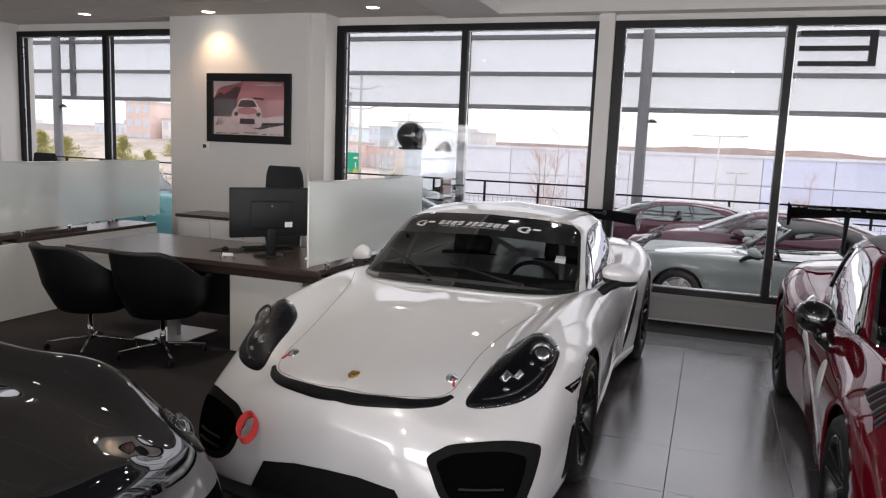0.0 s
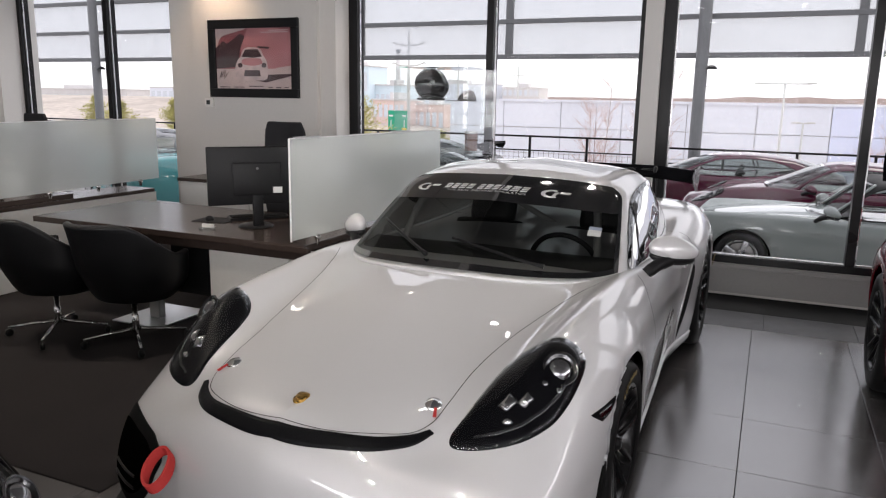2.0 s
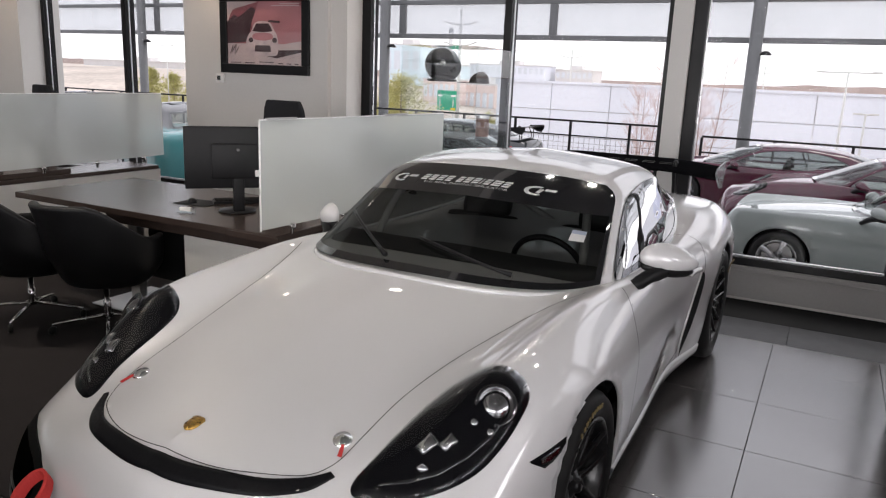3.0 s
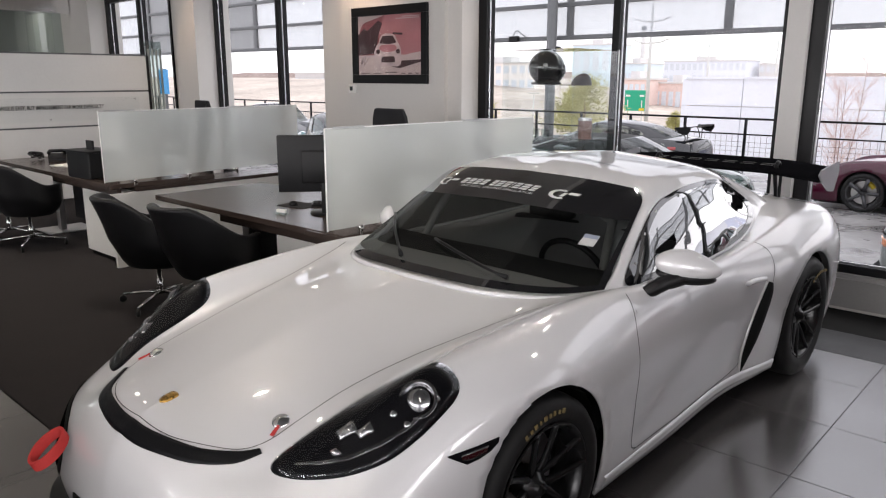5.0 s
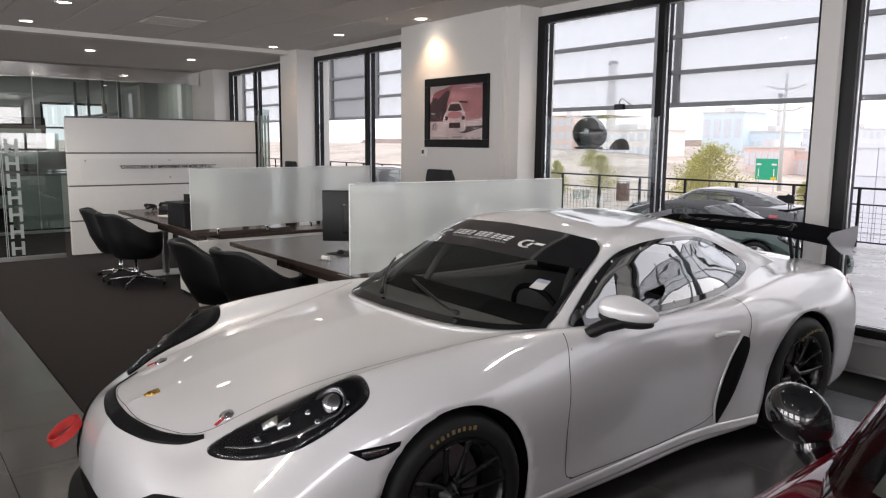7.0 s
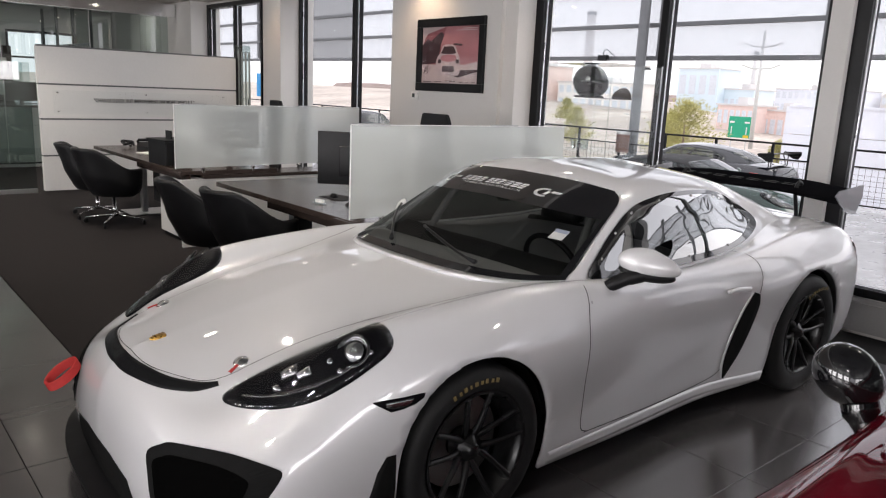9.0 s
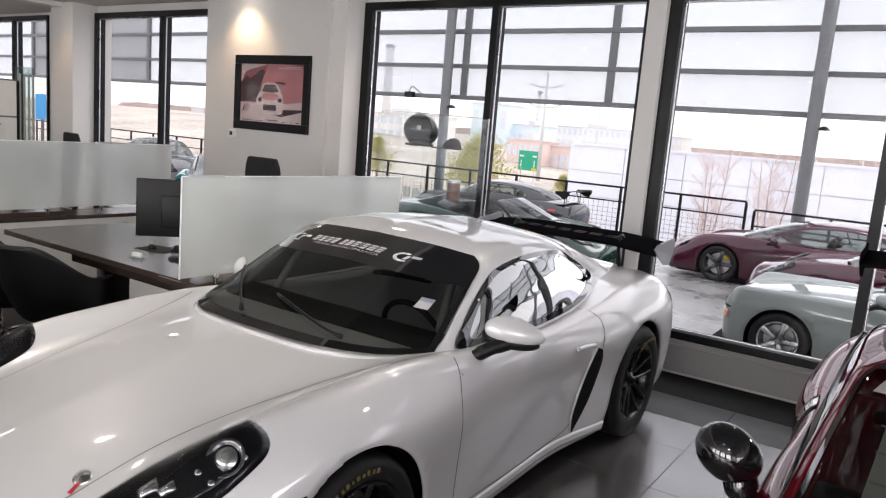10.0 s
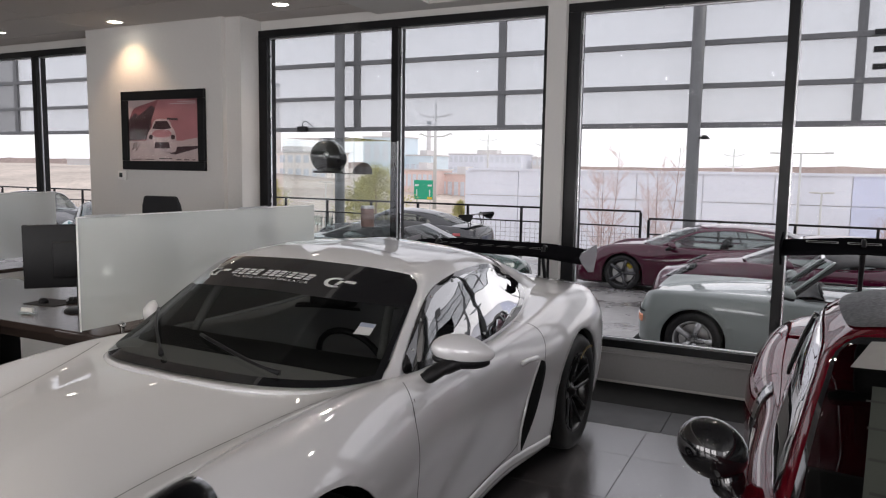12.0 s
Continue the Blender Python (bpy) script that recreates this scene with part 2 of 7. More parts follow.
# north wall: sill, head, piers
bm = box((WEST, GLASS_Y - 0.06, -0.7), (EAST, OUT_Y, 0.275))
add_box(bm, (WEST, GLASS_Y - 0.03, HEAD_Z), (EAST, OUT_Y, 3.7))
for x0, x1, y0 in ((-16.5, -11.85, WALL_Y), (-9.68, -9.02, GLASS_Y - 0.045), (-9.02, -8.47, WALL_Y), (-5.72, -5.40, WALL_Y + 0.02), (-5.40, -3.84, WALL_Y), (-3.84, -3.66, WALL_Y + 0.05), (-0.745, -0.60, 7.90), (2.42, 2.62, 7.90), (5.6, 7.2, WALL_Y)):
    add_box(bm, (x0, y0, 0.0), (x1, OUT_Y - 0.01, 3.4))
setting("wall_north", bm, WHITE_WALL, "white painted window wall with piers and a low sill", "wall")
setting("baseboard", box((-5.40, WALL_Y - 0.014, 0.0), (-3.84, WALL_Y - 0.002, 0.125), .002), BASEBOARD, "low black baseboard along the picture wall", "baseboard")
# Facing added over the white sill; its grey holds the shadow under the windows.
for x0, x1 in ((-3.66, -0.745), (-0.60, 2.42), (2.62, 5.6)):
    bm = box((x0, GLASS_Y - 0.074, 0.02), (x1, GLASS_Y - 0.062, 0.272), .002)
    add_box(bm, (x0, GLASS_Y - 0.088, 0.226), (x1, GLASS_Y - 0.074, 0.238), .002)
    setting("sill_panel", bm, SILL_SHADOWED, "sill wall under the shop window with a thin ledge, its shadow put into the grey", "sill panel")

# other walls, with tall glazing to the east and south
bm = bmesh.new()
for x0, x1, y0, y1 in ((EAST, EAST + 0.25, SOUTH, OUT_Y),):
    add_box(bm, (x0, y0, -0.3), (x1, y1, 0.35))
    add_box(bm, (x0, y0, 3.0), (x1, y1, 3.7))
    for k in range(5):
        add_box(bm, (x0, y0 + k * 3.2 - 0.15, 0.35), (x1, y0 + k * 3.2 + 0.15, 3.0))
setting("wall_east", bm, WHITE_WALL, "white wall with tall shop windows", "wall")
bm = bmesh.new()
add_box(bm, (WEST, SOUTH - 0.25, -0.3), (EAST + 0.25, SOUTH, 0.3))
add_box(bm, (WEST, SOUTH - 0.25, 2.9), (EAST + 0.25, SOUTH, 3.7))
for k in range(8):
    add_box(bm, (WEST + k * 2.95 - 0.3, SOUTH - 0.25, 0.3), (WEST + k * 2.95 + 0.3, SOUTH, 2.9))
setting("wall_south", bm, WHITE_WALL, "white wall with shop windows", "wall")
for k in range(4):
    w = thing("shop_window", (EAST + 0.12, SOUTH + 3.2 * k + 1.6, 0.35), "tall shop window with black frame bars", "window", "east shop windows", kind="structure")
    for y in (-1.41, -.48, .48, 1.41):
        part("mullion", box((-.04, y - .035, 0), (.04, y + .035, 2.65), .004), FRAME, w)
    for z in (.05, .95, 1.75, 2.60):
        part("transom", box((-.03, -1.44, z - .035), (.03, 1.44, z + .035), .004), FRAME, w)
for k in range(7):
    w = thing("shop_window", (WEST + 2.95 * k + 1.475, SOUTH - 0.12, 0.3), "tall shop window with black frame bars", "window", "south shop windows", kind="structure")
    for x in (-1.14, 0, 1.14):
        part("mullion", box((x - .035, -.04, 0), (x + .035, .04, 2.6), .004), FRAME, w)
    for z in (.05, .95, 1.75, 2.55):
        part("transom", box((-1.17, -.03, z - .035), (1.17, .03, z + .035), .004), FRAME, w)
REAR_GAPS = (-3.6, -2.2, -.4, 1.0, 3.0, 4.3, 5.5, 6.9)
bm = box((WEST - 0.2, SOUTH - 0.25, -0.3), (WEST, OUT_Y, 0.9))
add_box(bm, (WEST - 0.2, SOUTH - 0.25, 2.45), (WEST, OUT_Y, 3.7))
for a, b in zip((SOUTH - 0.25,) + REAR_GAPS[1::2], REAR_GAPS[::2] + (OUT_Y,)):
    add_box(bm, (WEST - 0.2, a, 0.9), (WEST, b, 2.45))
setting("wall_west", bm, WHITE_WALL, "plain white end wall of the offices", "wall")

# ceilings
bm = bmesh.new()
y = 2.39
while y < 8.0:
    y1 = min(y + 0.66, 8.0)
    for x0, x1 in ((-8.72, -5.53), (-5.52, -2.36)):
        add_box(bm, (x0, y + 0.007, OFFICE_Z), (x1, y1 - 0.007, OFFICE_Z + 0.03), 0.003)
    y += 0.66
add_box(bm, (WEST, SOUTH, OFFICE_Z + 0.02), (-2.36, 8.0, OFFICE_Z + 0.06))
add_box(bm, (WEST, SOUTH, OFFICE_Z + 0.004), (-2.36, 2.39, OFFICE_Z + 0.02))
setting("ceiling", bm, CEILING, "pale acoustic ceiling of long panels with dark joints", "ceiling")
setting("ceiling_hall", box((-1.75, SOUTH, HALL_Z), (EAST, 7.82, HALL_Z + 0.1)), DARK_CEILING, "dark grey painted ceiling of the car hall", "ceiling")
for lo, hi, soft_edge in (((-2.36, SOUTH, OFFICE_Z - 0.03), (-1.74, 8.0, 3.6), 0.004), ((-1.74, 7.80, OFFICE_Z - 0.03), (EAST, 8.0, 3.6), 0.004), ((-1.735, 7.755, HALL_Z - 0.055), (EAST, 7.80, HALL_Z - 0.02), 0.003), ((-8.94, SOUTH, OFFICE_Z - 0.06), (-8.72, 8.0, 3.4), 0.004)):
    setting("bulkhead", box(lo, hi, soft_edge), WHITE_WALL, "white plaster beam between the two ceilings", "bulkhead")
setting("ceiling_entry", box((WEST, SOUTH, OFFICE_Z - 0.05), (-8.94, 8.0, OFFICE_Z + 0.015)), CEILING, "smooth pale ceiling beside the glass offices", "ceiling")
setting("roof", box((WEST - 0.3, SOUTH - 0.3, 3.6), (EAST + 0.3, OUT_Y + 0.1, 3.75)), STEEL, "flat roof slab", "roof")


def window(name, x0, x1, mull, y=GLASS_Y, z0=0.275, z1=HEAD_Z):
    """A tall shop window: dark frame, mullion, bright inner edge and panes."""
    w = thing(name, (0, 0, 0), "tall black-framed shop window with two clear panes", "window", kind="structure")
    def bar(nm, lo, hi, m=FRAME):
        part(nm, box(lo, hi, 0.003), m, w)
    bar("frame_bottom", (x0, y - 0.07, z0 + 0.002), (x1, y + 0.06, z0 + 0.065))
    bar("frame_top", (x0, y - 0.07, z1 - 0.07), (x1, y + 0.06, z1 - 0.002))
    bar("frame_side", (x0, y - 0.071, z0 + 0.065), (x0 + 0.10, y + 0.06, z1 - 0.07))
    bar("frame_side", (x1 - 0.045, y - 0.071, z0 + 0.065), (x1, y + 0.06, z1 - 0.07))
    bar("mullion", (mull - 0.034, y - 0.072, z0 + 0.065), (mull + 0.034, y + 0.06, z1 - 0.07))
    for a, b in ((x0 + 0.10, mull - 0.034), (mull + 0.034, x1 - 0.045)):
        bar("bead", (a, y - 0.03, z0 + 0.065), (b, y - 0.015, z0 + 0.077), FRAME_EDGE)
        bar("bead", (a, y - 0.03, z1 - 0.082), (b, y - 0.015, z1 - 0.07), FRAME_EDGE)
        bar("bead", (a, y - 0.03, z0 + 0.077), (a + 0.014, y - 0.015, z1 - 0.082), FRAME_EDGE)
        p = part("pane", sheet((a + 0.001, y - 0.006, z0 + 0.066), (b - 0.001, y + 0.006, z1 - 0.071)), PANE, w)
        p.visible_shadow = False
    return w


window("window_1", -11.85, -9.68, -10.70)
window("window_2", -8.52, -5.72, -6.98)
window("window_3", -3.66, -0.745, -2.15)
window("window_4", -0.60, 2.42, 0.985)
window("window_5", 2.62, 5.60, 4.10)
# ---- cars ----
def pchip(vals, x):
    """Shape-keeping cubic through evenly spaced values."""
    n = len(vals)
    i = min(int(x), n - 2)
    t = x - i
    def slope(k):
        if k in (0, n - 1):
            j = 0 if k == 0 else n - 2
            return vals[j + 1] - vals[j]
        a, b = vals[k] - vals[k - 1], vals[k + 1] - vals[k]
        return (a + b) / 2
    a, b, da, db = vals[i], vals[i + 1], slope(i), slope(i + 1)
    return a * (1 + 2 * t) * (1 - t) ** 2 + da * t * (1 - t) ** 2 + b * t * t * (3 - 2 * t) + db * t * t * (t - 1)


def net_point(net, u, v):
    """The surface's point at column u, row v: (side, back, up)."""
    rows = [[pchip([c[k] for c in row], u) for k in range(3)] for row in net]
    s, w, h = (pchip([r[k] for r in rows], v) for k in range(3))
    return Vector((w, s, h))


def net_grid(net, fu, fv):
    """Samples the surface: a grid of (u, v, point)."""
    nu, nv = (len(net[0]) - 1) * fu, (len(net) - 1) * fv
    cols = []
    for i in range(nu + 1):
        u = i / fu
        rows = [[pchip([c[k] for c in row], u) for k in range(3)] for row in net]
        line = []
        for j in range(nv + 1):
            v = j / fv
            s, w, h = (pchip([r[k] for r in rows], v) for k in range(3))
            line.append((u, v, Vector((max(w, 0.0), s, h))))
        cols.append(line)
    return cols


def inside(poly, x, y):
    hit = False
    for i in range(len(poly)):
        (x0, y0), (x1, y1) = poly[i - 1], poly[i]
        if (y0 > y) != (y1 > y) and x < (x1 - x0) * (y - y0) / (y1 - y0) + x0:
            hit = not hit
    return hit


def nearest(poly, x, y):
    best = None
    for i in range(len(poly)):
        (x0, y0), (x1, y1) = poly[i - 1], poly[i]
        dx, dy = x1 - x0, y1 - y0
        t = min(1.0, max(0.0, ((x - x0) * dx + (y - y0) * dy) / (dx * dx + dy * dy + 1e-12)))
        px, py = x0 + t * dx, y0 + t * dy
        d = (px - x) ** 2 + (py - y) ** 2
        if best is None or d < best[0]:
            best = (d, px, py)
    return best[1], best[2]


def smooth2(pts, n=6):
    return [(p.x, p.y) for p in curve3([(x, y, 0) for x, y in pts], n, True)]


def relaxed(grid, times):
    """Evens out a half shell's grid; its middle line keeps to the middle."""
    pts = np.array([[tuple(p) for _, _, p in line] for line in grid])
    for _ in range(times):
        old = pts.copy()
        pts[1:-1, 1:-1] = old[1:-1, 1:-1] * .5 + (old[:-2, 1:-1] + old[2:, 1:-1] + old[1:-1, :-2] + old[1:-1, 2:]) * .125
        for i in (0, -1):
            pts[i, 1:-1] = old[i, 1:-1] * .5 + (old[i, :-2] + old[i, 2:]) * .25
        for j in (0, -1):
            pts[1:-1, j] = old[1:-1, j] * .5 + (old[:-2, j] + old[2:, j]) * .25
        pts[0, :, 0] = pts[-1, :, 0] = pts[:, -1, 0] = 0.0
    return [[(u, v, Vector(pts[i][j])) for j, (u, v, _) in enumerate(line)] for i, line in enumerate(grid)]


def shell(net, fu, fv, holes_uv=(), holes_sh=(), even=0):
    """A half shell mirrored to a whole one. holes_uv: outlines in (u, v); holes_sh: outlines in (back, up) on the flanks."""
    grid = net_grid(net, fu, fv)
    if even:
        grid = relaxed(grid, even)
    bm = bmesh.new()
    vs = [[bm.verts.new(p) for _, _, p in line] for line in grid]
    where = {v: (grid[i][j][0], grid[i][j][1]) for i, line in enumerate(vs) for j, v in enumerate(line)}
    drop_uv, drop_sh = [[] for _ in holes_uv], [[] for _ in holes_sh]
    for i in range(len(vs) - 1):
        for j in range(len(vs[0]) - 1):
            q = (vs[i][j], vs[i][j + 1], vs[i + 1][j + 1], vs[i + 1][j])
            u, v = grid[i][j][0] + 0.5 / fu, grid[i][j][1] + 0.5 / fv
            c = sum((k.co for k in q), Vector()) / 4
            gone = False
            for k, poly in enumerate(holes_uv):
                if inside(poly, u, v):
                    drop_uv[k] += q
                    gone = True
            for k, poly in enumerate(holes_sh):
                if c.x > 0.45 and inside(poly, c.y, c.z):
                    drop_sh[k] += q
                    gone = True
            if not gone:
                bm.faces.new(q)
    for k, poly in enumerate(holes_uv):
        for v in set(drop_uv[k]):
            if v.link_faces:
                u2, v2 = nearest(poly, *where[v])
                v.co = net_point(net, u2, v2)
    for k, poly in enumerate(holes_sh):
        for v in set(drop_sh[k]):
            if v.link_faces:
                y2, z2 = nearest(poly, v.co.y, v.co.z)
                v.co.y, v.co.z = y2, z2
    bmesh.ops.delete(bm, geom=[v for v in bm.verts if not v.link_faces], context="VERTS")
    twin = bmesh.ops.duplicate(bm, geom=bm.verts[:] + bm.edges[:] + bm.faces[:])["geom"]
    for g in twin:
        if isinstance(g, bmesh.types.BMVert):
            g.co.x = -g.co.x
    bmesh.ops.reverse_faces(bm, faces=[g for g in twin if isinstance(g, bmesh.types.BMFace)])
    bmesh.ops.remove_doubles(bm, verts=[v for v in bm.verts if abs(v.co.x) < 0.004], dist=0.0035)
    bmesh.ops.recalc_face_normals(bm, faces=bm.faces)
    return bm


def tree_of(bm):
    from mathutils import bvhtree
    return bvhtree.BVHTree.FromBMesh(bm)


def cast(bvh, at, way, lift):
    """Where a ray meets the skin, lifted along its normal."""
    p, n, _, _ = bvh.ray_cast(Vector(at), Vector(way).normalized())
    if p is None:
        p, n, _, _ = bvh.find_nearest(Vector(at) + Vector(way).normalized() * 0.6)
    if n.dot(Vector(way)) > 0:
        n = -n
    return p + n * lift, n


def ring_patch(bvh, outline, plane, way, lift, rings=7, rim=0.006, dome=0.0):
    """A patch on the skin inside an outline: plane maps the outline's (a, b) to a start point, way is the ray."""
    bm = bmesh.new()
    fine = []
    for (a0, b0), (a1, b1) in zip(outline, outline[1:] + outline[:1]):
        n = max(1, int(math.hypot(a1 - a0, b1 - b0) / .018))
        fine += [(a0 + (a1 - a0) * k / n, b0 + (b1 - b0) * k / n) for k in range(n)]
    outline = fine
    ca, cb = sum(p[0] for p in outline) / len(outline), sum(p[1] for p in outline) / len(outline)
    loops = []
    for k in range(rings):
        f = 1 - k / rings
        loop = []
        for a, b in outline:
            p, n = cast(bvh, plane(ca + (a - ca) * f, cb + (b - cb) * f), way, lift + dome * (1 - f * f))
            loop.append(bm.verts.new(p))
            if k == 0:
                loop[-1].index = len(loop)
        loops.append(loop)
    low = []
    for a, b in outline:
        p, n = cast(bvh, plane(a, b), way, lift - rim)
        low.append(bm.verts.new(p))
    loops.insert(0, low)
    mid = bm.verts.new(cast(bvh, plane(ca, cb), way, lift + dome)[0])
    m = len(outline)
    for a, b in zip(loops, loops[1:]):
        for i in range(m):
            bm.faces.new((a[i], a[(i + 1) % m], b[(i + 1) % m], b[i]))
    for i in range(m):
        bm.faces.new((loops[-1][i], loops[-1][(i + 1) % m], mid))
    bmesh.ops.recalc_face_normals(bm, faces=bm.faces)
    return bm


def strip_patch(bvh, one, two, way, lift, across=4, rim=0.006):
    """A band on the skin between two lines of start points."""
    bm = bmesh.new()
    rows = []
    for a, b in zip(one, two):
        a, b = Vector(a), Vector(b)
        row = [cast(bvh, a, way, lift - rim)[0]]
        row += [cast(bvh, a.lerp(b, k / across), way, lift)[0] for k in range(across + 1)]
        row += [cast(bvh, b, way, lift - rim)[0]]
        rows.append([bm.verts.new(p) for p in row])
    for r, q in zip(rows, rows[1:]):
        for k in range(len(r) - 1):
            bm.faces.new((r[k], r[k + 1], q[k + 1], q[k]))
    bmesh.ops.recalc_face_normals(bm, faces=bm.faces)
    return bm


def seam(bvh, pts, way, width=0.004, lift=0.0012):
    """A thin dark joint line along points on the skin."""
    bm = bmesh.new()
    rows = []
    found = [cast(bvh, p, way, lift) for p in pts]
    for i, (p, n) in enumerate(found):
        d = (found[min(i + 1, len(found) - 1)][0] - found[max(i - 1, 0)][0]).normalized()
        side = n.cross(d).normalized() * width / 2
        rows.append((bm.verts.new(p - side), bm.verts.new(p + side)))
    for a, b in zip(rows, rows[1:]):
        bm.faces.new((a[0], a[1], b[1], b[0]))
    return bm


def uv_pane(net, poly, lift, rings=6, inset=1.0, hole=None):
    """A pane on the surface inside an outline in (u, v); with hole, only the band between the outline and the outline shrunk by hole."""
    bm = bmesh.new()
    cu, cv = sum(p[0] for p in poly) / len(poly), sum(p[1] for p in poly) / len(poly)
    loops = []
    fs = [1 - k / rings for k in range(rings)] if hole is None else [1.0, (1 + hole) / 2, hole]
    for f in fs:
        loop = []
        for u, v in poly:
            uu, vv = cu + (u - cu) * f * inset, cv + (v - cv) * f * inset
            p = net_point(net, max(uu, 0), vv)
            du = net_point(net, max(uu, 0) + 0.02, vv) - net_point(net, max(uu - 0.02, 0), vv)
            dv = net_point(net, max(uu, 0), vv + 0.02) - net_point(net, max(uu, 0), max(vv - 0.02, 0))
            n = dv.cross(du)
            n = n.normalized() if n.length > 1e-9 else Vector((0, 0, 1))
            if n.dot(p - Vector((0, 1.4, 0.6))) < 0:
                n = -n
            loop.append(bm.verts.new(p + n * lift))
        loops.append(loop)
    m = len(poly)
    for a, b in zip(loops, loops[1:]):
        for i in range(m):
            bm.faces.new((a[i], a[(i + 1) % m], b[(i + 1) % m], b[i]))
    if hole is None:
        c = bm.verts.new(sum((v.co for v in loops[-1]), Vector()) / m)
        for i in range(m):
            bm.faces.new((loops[-1][i], loops[-1][(i + 1) % m], c))
    return bm


def both_sides(bm):
    """Adds the mirror image across the car's middle."""
    twin = bmesh.ops.duplicate(bm, geom=bm.verts[:] + bm.edges[:] + bm.faces[:])["geom"]
    for g in twin:
        if isinstance(g, bmesh.types.BMVert):
            g.co.x = -g.co.x
    bmesh.ops.reverse_faces(bm, faces=[g for g in twin if isinstance(g, bmesh.types.BMFace)])
    bmesh.ops.remove_doubles(bm, verts=[v for v in bm.verts if abs(v.co.x) < 0.002], dist=0.0015)
    bmesh.ops.recalc_face_normals(bm, faces=bm.faces)
    return bm


def mirrored(bm):
    for v in bm.verts:
        v.co.x = -v.co.x
    bmesh.ops.reverse_faces(bm, faces=bm.faces)
    return bm


# body lines, each from the nose's middle round the side to the tail's middle: (back, side, up)
LOW_EDGE = [(-.97, 0, .13), (-.96, .35, .13), (-.92, .62, .13), (-.76, .80, .13), (-.40, .85, .14), (0, .86, .15), (.42, .83, .13), (1.0, .81, .12), (1.6, .785, .12), (2.05, .845, .14), (2.456, .865, .18), (2.95, .85, .22), (3.3, .74, .26), (3.42, .45, .27), (3.45, 0, .27)]
BUMPER_LINE = [(-1.0, 0, .27), (-.985, .35, .27), (-.93, .64, .27), (-.77, .83, .28), (-.40, .875, .30), (0, .885, .30), (.42, .86, .26), (1.0, .825, .24), (1.6, .80, .26), (2.05, .872, .30), (2.456, .89, .32), (2.95, .87, .36), (3.34, .75, .38), (3.46, .45, .38), (3.49, 0, .38)]
FLANK_LINE = [(-.995, 0, .43), (-.97, .35, .43), (-.89, .63, .43), (-.74, .80, .45), (-.40, .872, .48), (0, .89, .49), (.42, .872, .45), (1.0, .845, .42), (1.6, .83, .46), (2.05, .888, .52), (2.456, .905, .54), (2.95, .88, .57), (3.36, .75, .56), (3.48, .45, .56), (3.51, 0, .56)]
ARCH_LINE = [(-.97, 0, .53), (-.93, .33, .53), (-.845, .57, .525), (-.685, .72, .562), (-.38, .828, .66), (0, .872, .705), (.42, .864, .66), (1.0, .848, .62), (1.6, .835, .66), (2.05, .886, .72), (2.456, .895, .74), (2.95, .86, .74), (3.34, .73, .72), (3.46, .45, .72), (3.49, 0, .72)]
SHOULDER_LINE = [(-.935, 0, .585), (-.89, .30, .583), (-.765, .49, .582), (-.605, .61, .668), (-.36, .69, .802), (0, .705, .848), (.42, .745, .857), (1.0, .795, .818), (1.6, .785, .812), (2.05, .795, .86), (2.456, .79, .90), (2.95, .755, .875), (3.28, .66, .85), (3.40, .42, .85), (3.43, 0, .86)]
DECK_OUTER = [(-.90, 0, .612), (-.86, .25, .616), (-.74, .41, .62), (-.565, .49, .674), (-.32, .535, .738), (0, .56, .790), (.42, .61, .838), (1.0, .66, .825), (1.6, .66, .818), (2.05, .65, .86), (2.456, .63, .91), (2.95, .58, .90), (3.22, .50, .885), (3.33, .32, .885), (3.36, 0, .895)]
DECK_INNER = [(-.87, 0, .632), (-.82, .16, .638), (-.70, .24, .665), (-.50, .29, .712), (-.28, .31, .765), (0, .32, .815), (.42, .33, .852), (1.0, .35, .84), (1.6, .36, .84), (2.05, .36, .88), (2.456, .34, .94), (2.95, .32, .925), (3.15, .28, .91), (3.24, .18, .91), (3.27, 0, .91)]
DECK_MIDDLE = [(-.845, 0, .645), (-.79, 0, .655), (-.66, 0, .685), (-.46, 0, .735), (-.24, 0, .787), (0, 0, .832), (.42, 0, .862), (1.0, 0, .84), (1.6, 0, .84), (2.05, 0, .91), (2.456, 0, .945), (2.95, 0, .935), (3.1, 0, .92), (3.18, 0, .915), (3.2, 0, .915)]
LOWER = [LOW_EDGE, BUMPER_LINE, FLANK_LINE, ARCH_LINE, SHOULDER_LINE, DECK_OUTER, DECK_INNER, DECK_MIDDLE]
# cabin lines, from the windscreen's middle round the side to the rear window's middle
BELT_LINE = [(.20, 0, .855), (.25, .36, .848), (.41, .58, .835), (.65, .695, .832), (.90, .725, .825), (1.30, .735, .82), (1.70, .715, .83), (2.10, .67, .85), (2.55, .585, .88), (3.0, .43, .88), (3.15, 0, .88)]
PILLAR_FOOT = [(.52, 0, .985), (.55, .345, .972), (.645, .56, .955), (.80, .66, .95), (.98, .685, .955), (1.32, .695, .965), (1.70, .682, .965), (2.06, .625, .965), (2.45, .53, .965), (2.80, .41, .955), (2.90, 0, .965)]
PILLAR_MIDDLE = [(.78, 0, 1.10), (.805, .335, 1.088), (.88, .535, 1.07), (.97, .622, 1.062), (1.11, .642, 1.07), (1.36, .652, 1.085), (1.68, .637, 1.085), (1.97, .575, 1.075), (2.27, .485, 1.058), (2.53, .37, 1.05), (2.63, 0, 1.065)]
